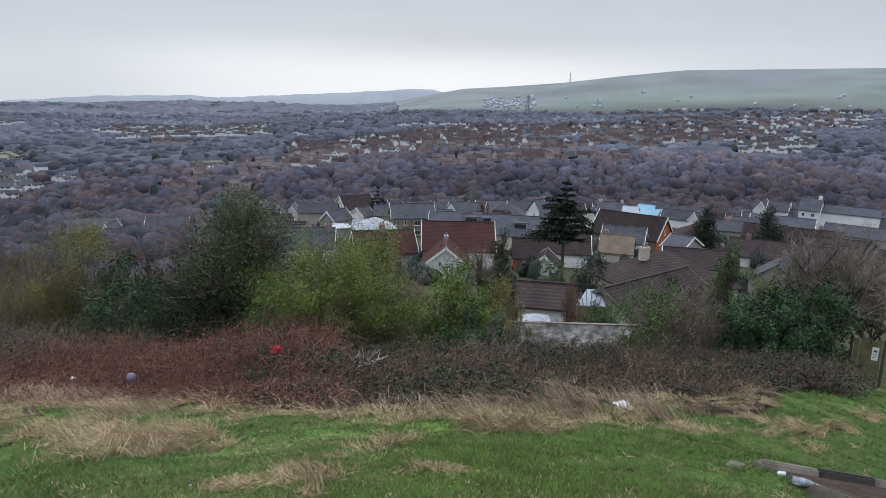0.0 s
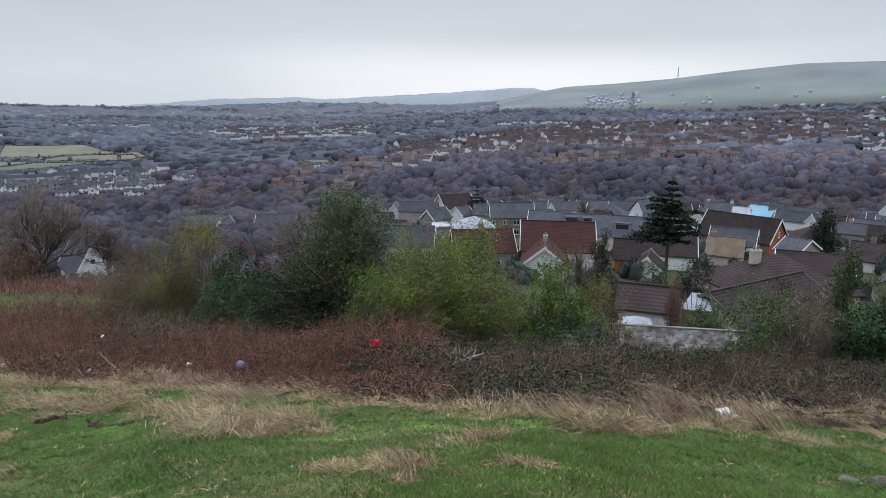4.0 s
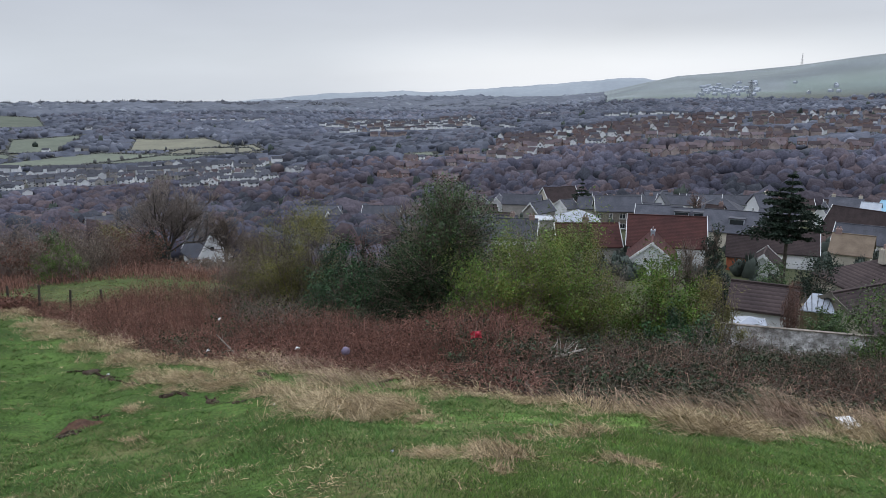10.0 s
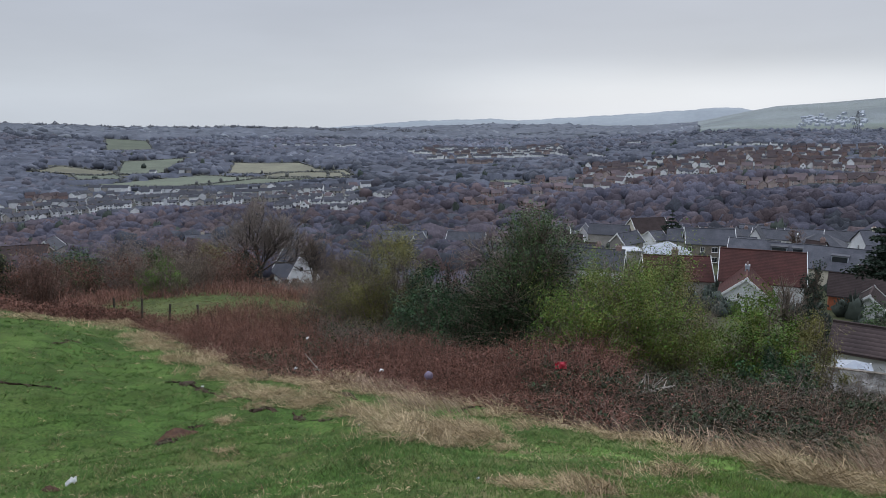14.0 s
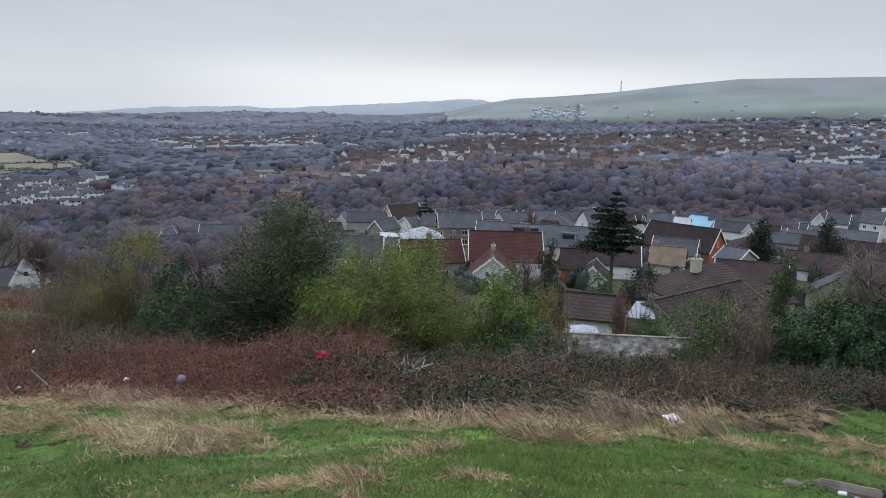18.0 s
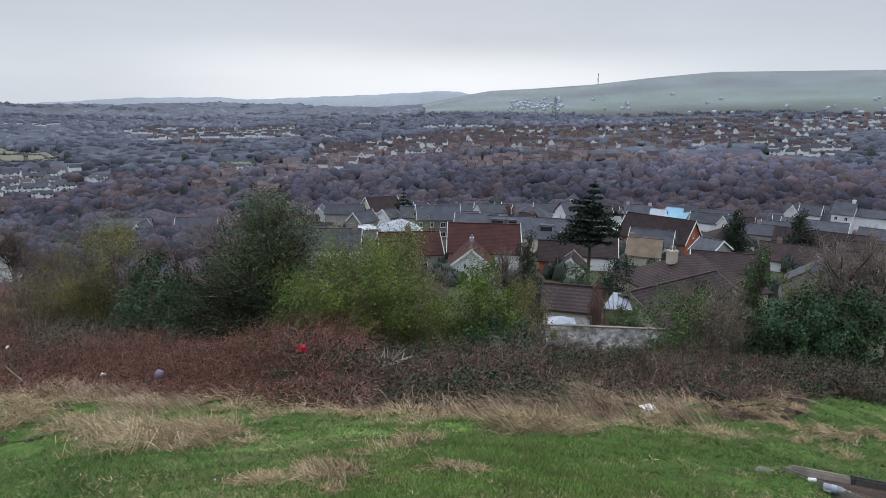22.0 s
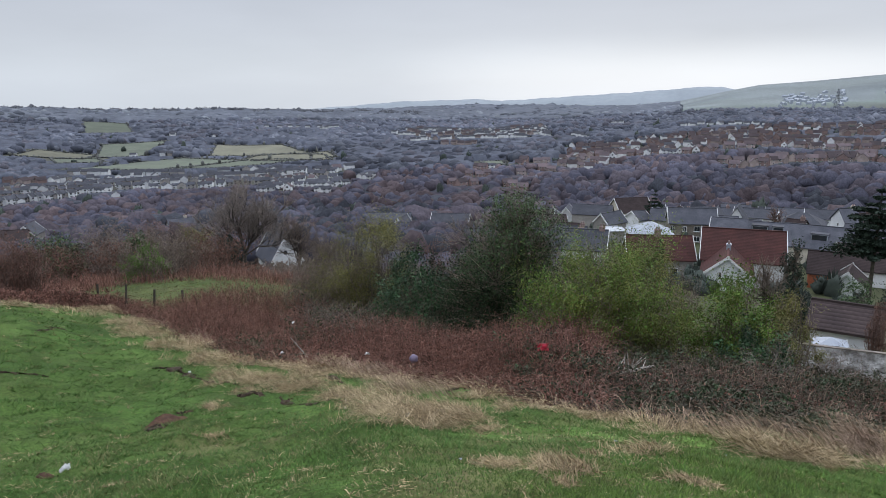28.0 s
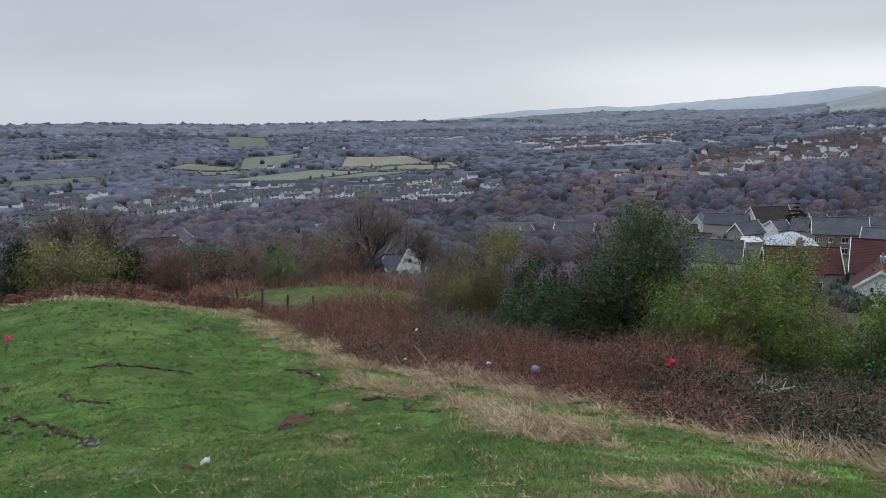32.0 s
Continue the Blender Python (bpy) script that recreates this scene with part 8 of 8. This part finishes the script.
bmesh.ops.create_cone(bm, cap_ends=False, segments=4, radius1=1.05, radius2=0.02, depth=0.32, matrix=Matrix.Translation((0, 0, 1.8)) @ Matrix.Rotation(radians(45), 4, "Z"))
part("canopy_roof", bm, M["tin"], gaz)
for x in (-0.75, 0.75):
    for y in (-0.75, 0.75):
        part("leg", boxes((x - 0.03, x + 0.03, y - 0.03, y + 0.03, -0.3, 1.66)), M["upvc"], gaz)

# ---- a glazed lean-to by the brown bungalow ----
lean = thing("conservatory", Matrix.Translation(at(-12.3, 60, 1.0)) @ pose(0, 0, 0, 0, 0, -8) @ Matrix.Diagonal((0.72, 0.72, 0.72, 1)), "garden room with a pale ribbed roof and timber walls", "conservatory")
part("wall", boxes((-1.5, 1.5, -1.2, 1.2, -1.5, 1.6)), M["timber"], lean)
bm = bmesh.new()
v = [bm.verts.new(c) for c in ((-1.7, -1.4, 1.6), (1.7, -1.4, 1.6), (1.1, 1.2, 2.9), (-0.5, 1.2, 2.9), (-1.7, -1.4, 1.5), (1.7, -1.4, 1.5), (1.1, 1.2, 2.8), (-0.5, 1.2, 2.8))]
for fc in ((0, 1, 2, 3), (7, 6, 5, 4), (4, 5, 1, 0), (5, 6, 2, 1), (6, 7, 3, 2), (7, 4, 0, 3)):
    bm.faces.new([v[i] for i in fc])
part("roof", bm, M["tin"], lean)
for k in range(5):
    f_ = k / 4
    b_ = part("roof_rib", boxes((-0.03, 0.03, -1.45, 1.45, -0.03, 0.05)), M["asphalt"], lean)
    b_.matrix_local = Matrix.Translation((-1.1 + 2.5 * f_ * 0.9, -0.1, 2.3)) @ Matrix.Rotation(radians(26.5), 4, "X") @ Matrix.Rotation(radians(-14 + 20 * (1 - f_)), 4, "Z")

# ---- the boarded gate with its notice ----
gate = thing("timber_gate", Matrix.Translation(at(-32.35, 23.6)) @ pose(0, 0, 0, 0, 0, -34) @ Matrix.Diagonal((0.66, 0.9, 1.05, 1)), "weathered greenish boarded gate with a white notice", "gate")
for k in range(5):
    b_ = part("board", boxes((-0.1, 0.1, -0.012, 0.012, -0.2, 1.42 + 0.03 * (k % 3)), bevel=0.004), M["timber"], gate)
    b_.matrix_local = pose(-0.46 + k * 0.215, 0, 0, 0, 0.6 * (k % 2), 0)
for z in (0.3, 1.1):
    part("rail", boxes((-0.55, 0.52, 0.014, 0.06, z, z + 0.1), bevel=0.005), M["timber"], gate)
for x in (-0.66, 0.62):
    part("post", boxes((x - 0.06, x + 0.06, -0.06, 0.06, -0.4, 1.5), bevel=0.01), M["bark"], gate)
sign = part("notice", boxes((0.16, 0.42, -0.03, -0.016, 0.86, 1.24)), M["plastic_white"], gate, "small white notice board")
part("print_block", boxes((0.22, 0.36, -0.034, -0.031, 1.1, 1.16)), M["asphalt"], sign)
for k in range(3):
    part("print_line", boxes((0.2, 0.38 - 0.03 * k, -0.034, -0.031, 1.03 - 0.05 * k, 1.045 - 0.05 * k)), M["steel"], sign)

# ---- fence posts by the small field ----
for az, r, hgt, lean_ in ((49.2, 33.5, 0.95, 2), (47.35, 32.0, 1.15, 4), (45.4, 31.0, 0.95, 5), (43.2, 30.5, 0.8, -2)):
    bm = bmesh.new()
    bmesh.ops.create_cone(bm, cap_ends=True, segments=8, radius1=0.055, radius2=0.045, depth=hgt + 0.5, matrix=Matrix.Translation((0, 0, (hgt - 0.5) / 2)))
    bmesh.ops.bevel(bm, geom=[e for e in bm.edges if e.verts[0].co.z > hgt * 0.9 and e.verts[1].co.z > hgt * 0.9], offset=0.008, segments=1, affect="EDGES")
    me_ = bpy.data.meshes.new("fence_post")
    bm.to_mesh(me_)
    bm.free()
    me_.materials.append(M["bark"])
    solid("fence_post", me_, "leaning dark wooden fence post", "fence post", "fence posts", m=Matrix.Translation(at(az, r)) @ pose(0, 0, 0, 0, lean_, az))

# ---- the paved bay at the foot of the bank: slab, kerb, paving ----
paving = solid("pavement", None, "damp dark concrete apron sunk in the turf", "pavement", kind="structure", m=BAY)
bm = bmesh.new()
box(bm, 0.0, 2.9, -1.7, 0.0, -0.5, 0.0)
part("slab", bm, M["mud"], paving, "wet concrete apron under a film of mud")
for k in range(4):
    part("kerb", boxes((k * 0.62, 0.605 + k * 0.62, 0.004, 0.085, -0.4, 0.06 + 0.008 * (k % 2)), bevel=0.018), M["asphalt" if k == 1 else "stone"], paving)
part("edging", boxes((-0.06, -0.004, -1.65, 0.085, -0.4, 0.03), bevel=0.015), M["concrete"], paving)

for az, r, w_, d_, tilt in ((-22.3, 5.7, 0.075, 0.05, 3), (-24.7, 5.9, 0.07, 0.045, -3), (59.6, 6.6, 0.05, 0.03, 5)):
    bm = bmesh.new()
    box(bm, -w_, w_, -d_, d_, -0.06, 0.03, bevel=0.012)
    for v in bm.verts:
        v.co.x += RNG.normal() * 0.008
        v.co.y += RNG.normal() * 0.008
    me_ = bpy.data.meshes.new("paving_slab")
    bm.to_mesh(me_)
    bm.free()
    me_.materials.append(M["concrete"])
    solid("paving_slab", me_, "broken grey paving slab sunk in the grass", "slab", m=Matrix.Translation(at(az, r)) @ pose(0, 0, 0, tilt, -8, az + tilt * 4))


# ---- litter ----
def lathe(rows, seg=18):
    """A turned shape from (radius, height) rows."""
    bm = bmesh.new()
    rings_ = []
    for rad, z in rows:
        rings_.append([bm.verts.new((rad * math.cos(k * 2 * math.pi / seg), rad * math.sin(k * 2 * math.pi / seg), z)) for k in range(seg)])
    for a, b in zip(rings_, rings_[1:]):
        for k in range(seg):
            bm.faces.new((a[k], a[(k + 1) % seg], b[(k + 1) % seg], b[k]))
    bm.faces.new(rings_[0][::-1])
    bm.faces.new(rings_[-1])
    for f_ in bm.faces:
        f_.smooth = True
    return bm


def bottle(az, r, yaw, label, body, cap, s=1.0, dz=0.0):
    ob = thing("plastic_bottle", Matrix.Translation(at(az, r, 0.045 * s + dz)) @ pose(0, 0, 0, 90, 0, yaw) @ Matrix.Diagonal((s, s, s, 1)), label, "bottle")
    part("body", lathe([(0.02, 0), (0.04, 0.004), (0.044, 0.02), (0.042, 0.06), (0.044, 0.075), (0.041, 0.09), (0.044, 0.105), (0.044, 0.16), (0.036, 0.19), (0.016, 0.225), (0.0135, 0.24)]), M[body], ob)
    part("wrapper", lathe([(0.0446, 0.08), (0.0452, 0.082), (0.0452, 0.125), (0.0446, 0.127)]), M["tin"], ob)
    part("cap", lathe([(0.0155, 0.236), (0.016, 0.238), (0.016, 0.255), (0.014, 0.258)]), M[cap], ob)
    return ob


bottle(-28.75, 5.6, 62, "clear crushed plastic bottle lying by the kerb", "plastic_clear", "plastic_white", 0.7, 0.01)
bottle(-2.1, 5.5, 20, "pale plastic bottle lying in the grass", "plastic_clear", "plastic_white", 0.3)


def can(az, r, yaw, label, material, s=1.0, dz=0.0):
    ob = thing("drink_can", Matrix.Translation(at(az, r, 0.033 * s + dz)) @ pose(0, 0, 0, 84, 10, yaw) @ Matrix.Diagonal((s, s, s, 1)), label, "can")
    part("body", lathe([(0.025, 0), (0.031, 0.008), (0.033, 0.014), (0.031, 0.05), (0.033, 0.1), (0.028, 0.114)]), M[material], ob)
    part("lid", lathe([(0.027, 0.1145), (0.0275, 0.117), (0.022, 0.118)]), M["steel"], ob)
    return ob


can(-27.7, 5.65, 75, "white paper cup lying by the kerb", "plastic_white", 0.5, 0.01)
for az, r, s, m_ in ((43.6, 14.3, 1.3, "plastic_white"), (31.1, 9.0, 1.1, "plastic_white"), (42.4, 10.3, 1.2, "tin"), (31.0, 9.5, 1.0, "plastic_white"), (27.4, 6.5, 0.9, "tin"), (65.8, 6.4, 0.6, "plastic_white"), (7.1, 5.3, 0.7, "tin"), (-19.4, 12.2, 1.0, "plastic_white"), (21.2, 4.0, 0.5, "tin")):
    can(az, r, az * 7 % 180, "pale crushed drink can in the grass", m_, s * 0.36)


def crumple(name, p, w, d, material, label, category, wave=0.02, turn=0.0, tilt=0.0):
    """A thin crumpled sheet with some thickness."""
    u, v = np.meshgrid(np.linspace(-w / 2, w / 2, 9), np.linspace(-d / 2, d / 2, 9))
    z = wave * (np.sin(u * 30 + 1) * np.cos(v * 25) + RNG.normal(size=u.shape) * 0.4)
    top = np.stack([u, v, z], -1).reshape(-1, 3)
    V = np.concatenate([top, top - [0, 0, 0.003]])
    F = [[i * 9 + j, i * 9 + j + 1, (i + 1) * 9 + j + 1, (i + 1) * 9 + j] for i in range(8) for j in range(8)]
    F += [[81 + a for a in f_[::-1]] for f_ in F]
    rim = [(0, j) for j in range(8)] + [(i, 8) for i in range(8)] + [(8, j) for j in range(8, 0, -1)] + [(i, 0) for i in range(8, 0, -1)]
    ids = [i * 9 + j for i, j in rim]
    F += [[b_, a_, a_ + 81, b_ + 81] for a_, b_ in zip(ids, ids[1:] + ids[:1])]
    return solid(name, mesh_np(name, V, F, M[material]), label, category, m=Matrix.Translation(p) @ pose(0, 0, 0, tilt, 0, turn))


crumple("paper_sheet", at(-15.6, 8.45, 0.17), 0.2, 0.2, "plastic_white", "white sheet of waste paper lying on dead grass", "paper", 0.004, 28, 14)
crumple("red_wrapper", at(13.7, 11.6, 0.78), 0.2, 0.13, "red_plastic", "bright red plastic wrapper caught on the brambles", "wrapper", 0.045, 20, 55)
crumple("foil_wrapper", at(54.0, 6.3, 0.05), 0.09, 0.045, "plastic_white", "crumpled silvery foil wrapper on the turf", "wrapper", 0.04, 50, 30)
crumple("red_wrapper", at(65.4, 21.5, 0.06), 0.22, 0.18, "red_plastic", "red wrapper lying on the turf", "wrapper", 0.03, 20, 30)
for az, r, dz in ((36.0, 15.3, 0.3), (34.9, 18.6, 0.72), (28.9, 14.2, 0.3)):
    crumple("white_wrapper", at(az, r, dz), 0.09, 0.08, "plastic_white", "scrap of white plastic caught in the brambles", "wrapper", 0.03, az * 9, 35)
crumple("white_wrapper", at(25.8, 6.3, 0.05), 0.05, 0.04, "tin", "torn white plastic bag in dead grass", "wrapper", 0.03, 15, 10)

ball = bmesh.new()
bmesh.ops.create_uvsphere(ball, u_segments=24, v_segments=16, radius=0.085)
for f_ in ball.faces:
    f_.smooth = True
for v in ball.verts:
    v.co += v.co.normalized() * 0.004 * math.sin(v.co.x * 60) * math.cos(v.co.z * 50)
me_ = bpy.data.meshes.new("play_ball")
ball.to_mesh(me_)
ball.free()
me_.materials.append(M["lilac"])
solid("play_ball", me_, "faded lilac play ball resting on the brambles", "ball", m=Matrix.Translation(at(24.9, 13.0, 0.4)))

tyre = lathe([(0.2, -0.08), (0.27, -0.09), (0.3, -0.06), (0.305, 0), (0.3, 0.06), (0.27, 0.09), (0.2, 0.08), (0.19, 0.0)], 28)
bmesh.ops.delete(tyre, geom=[f_ for f_ in tyre.faces if len(f_.verts) > 4], context="FACES_ONLY")
me_ = bpy.data.meshes.new("old_tyre")
tyre.to_mesh(me_)
tyre.free()
me_.materials.append(M["rubber"])
solid("old_tyre", me_, "old black car tyre half buried in brambles", "tyre", m=Matrix.Translation(at(-20.2, 12.4, 0.02)) @ pose(0, 0, 0, 62, 0, -12) @ Matrix.Diagonal((0.75, 0.75, 0.75, 1)))

# the bleached branch on the brambles
br = thing("fallen_branch", Matrix.Translation(at(5.9, 11.2, 0.56)) @ pose(0, 0, 0, 0, 0, 12), "bleached dead branch lying on the brambles", "branch")
bm = bmesh.new()
bmesh.ops.create_cone(bm, cap_ends=True, segments=9, radius1=0.035, radius2=0.018, depth=0.62, matrix=Matrix.Translation((0, 0, -0.02)) @ pose(0, 0, 0, 0, 78, 14))
part("limb", bm, M["dead_wood"], br)
for k in range(7):
    bm = bmesh.new()
    bmesh.ops.create_cone(bm, cap_ends=True, segments=6, radius1=0.012, radius2=0.004, depth=0.3, matrix=Matrix.Translation((-0.24 + 0.06 * k, 0.05 * (k % 3), 0.07)) @ pose(0, 0, 0, 20 * k - 50, 40 - 16 * k, 30 * k))
    part("twig", bm, M["dead_wood"], br)

# a bleached stick leaning out of the dead grass
stick = thing("dead_stick", Matrix.Translation(at(33.6, 15.6)) @ pose(0, 0, 0, 0, -38, 20), "bleached dead stick leaning from the thicket's edge", "branch")
bm = bmesh.new()
bmesh.ops.create_cone(bm, cap_ends=True, segments=7, radius1=0.018, radius2=0.008, depth=0.8, matrix=Matrix.Translation((0, 0, 0.36)))
part("stem", bm, M["dead_wood"], stick)
for k in range(3):
    bm = bmesh.new()
    bmesh.ops.create_cone(bm, cap_ends=True, segments=5, radius1=0.009, radius2=0.003, depth=0.32, matrix=Matrix.Translation((0.05 * (k - 1), 0, 0.3 + 0.16 * k)) @ pose(0, 0, 0, 15 * k, 45 * (k - 1), 0))
    part("twig", bm, M["dead_wood"], stick)

# puddle in the long rut
for az0, r0, az1, r1, w_ in ((62.6, 9.5, 61.2, 8.75, 0.07), (66.6, 11.9, 65.8, 11.4, 0.05)):
    p, q = at(az0, r0), at(az1, r1)
    n = 12
    t = np.linspace(0, 1, n)
    d = Vector((q.y - p.y, p.x - q.x)).normalized()
    half = w_ * np.sin(t * math.pi) ** 0.5 * RNG.uniform(0.7, 1.2, n)
    V = []
    for k in (-1, 1):
        x, y = p.x + (q.x - p.x) * t + d.x * half * k, p.y + (q.y - p.y) * t + d.y * half * k
        V.append(np.stack([x, y, np.full(n, min(p.z, q.z) * 0.5 + max(p.z, q.z) * 0.5 + 0.02) + (height(x, y) - (p.z + q.z) / 2) * 0.9], -1))
    solid("water_puddle", mesh_np("water_puddle", np.concatenate(V), [[j, j + 1, n + j + 1, n + j] for j in range(n - 1)], M["water"]), "standing water in the wheel rut", "puddle", kind="structure")

# ---- pylon and mast across the valley ----
def lattice(name, az, r, h, w, label, arms=True):
    ob = thing(name, Matrix.Translation(at(az, r)) @ pose(0, 0, 0, 0, 0, 20), label, "pylon" if arms else "mast")
    for sx in (-1, 1):
        for sy in (-1, 1):
            V, F = prisms([[sx * w, sy * w, -1]], [[sx * w * 0.12, sy * w * 0.12, h]], [0.5], [0.3])
            part("leg", mesh_np("leg", V, F, M["steel"]), None, ob)
    for k in range(7):
        f0, f1 = k / 7, (k + 1) / 7
        a, b = w * (1 - 0.88 * f0), w * (1 - 0.88 * f1)
        V, F = prisms([[-a, -a, h * f0], [a, -a, h * f0]], [[b, -b, h * f1], [-b, -b, h * f1]], [0.22, 0.22], [0.22, 0.22])
        part("brace", mesh_np("brace", V, F, M["steel"]), None, ob)
    if arms:
        for z, L in ((0.68, 7), (0.8, 8.5), (0.92, 6)):
            V, F = prisms([[-L, 0, h * z]], [[L, 0, h * z]], [0.4], [0.4])
            part("arm", mesh_np("arm", V, F, M["steel"]), None, ob)
    return ob


lattice("pylon", -6.4, 1250, 44, 5, "grey lattice electricity pylon across the valley")
lattice("radio_mast", -9.55, 2980, 42, 3, "thin radio mast on the hill's skyline", False)
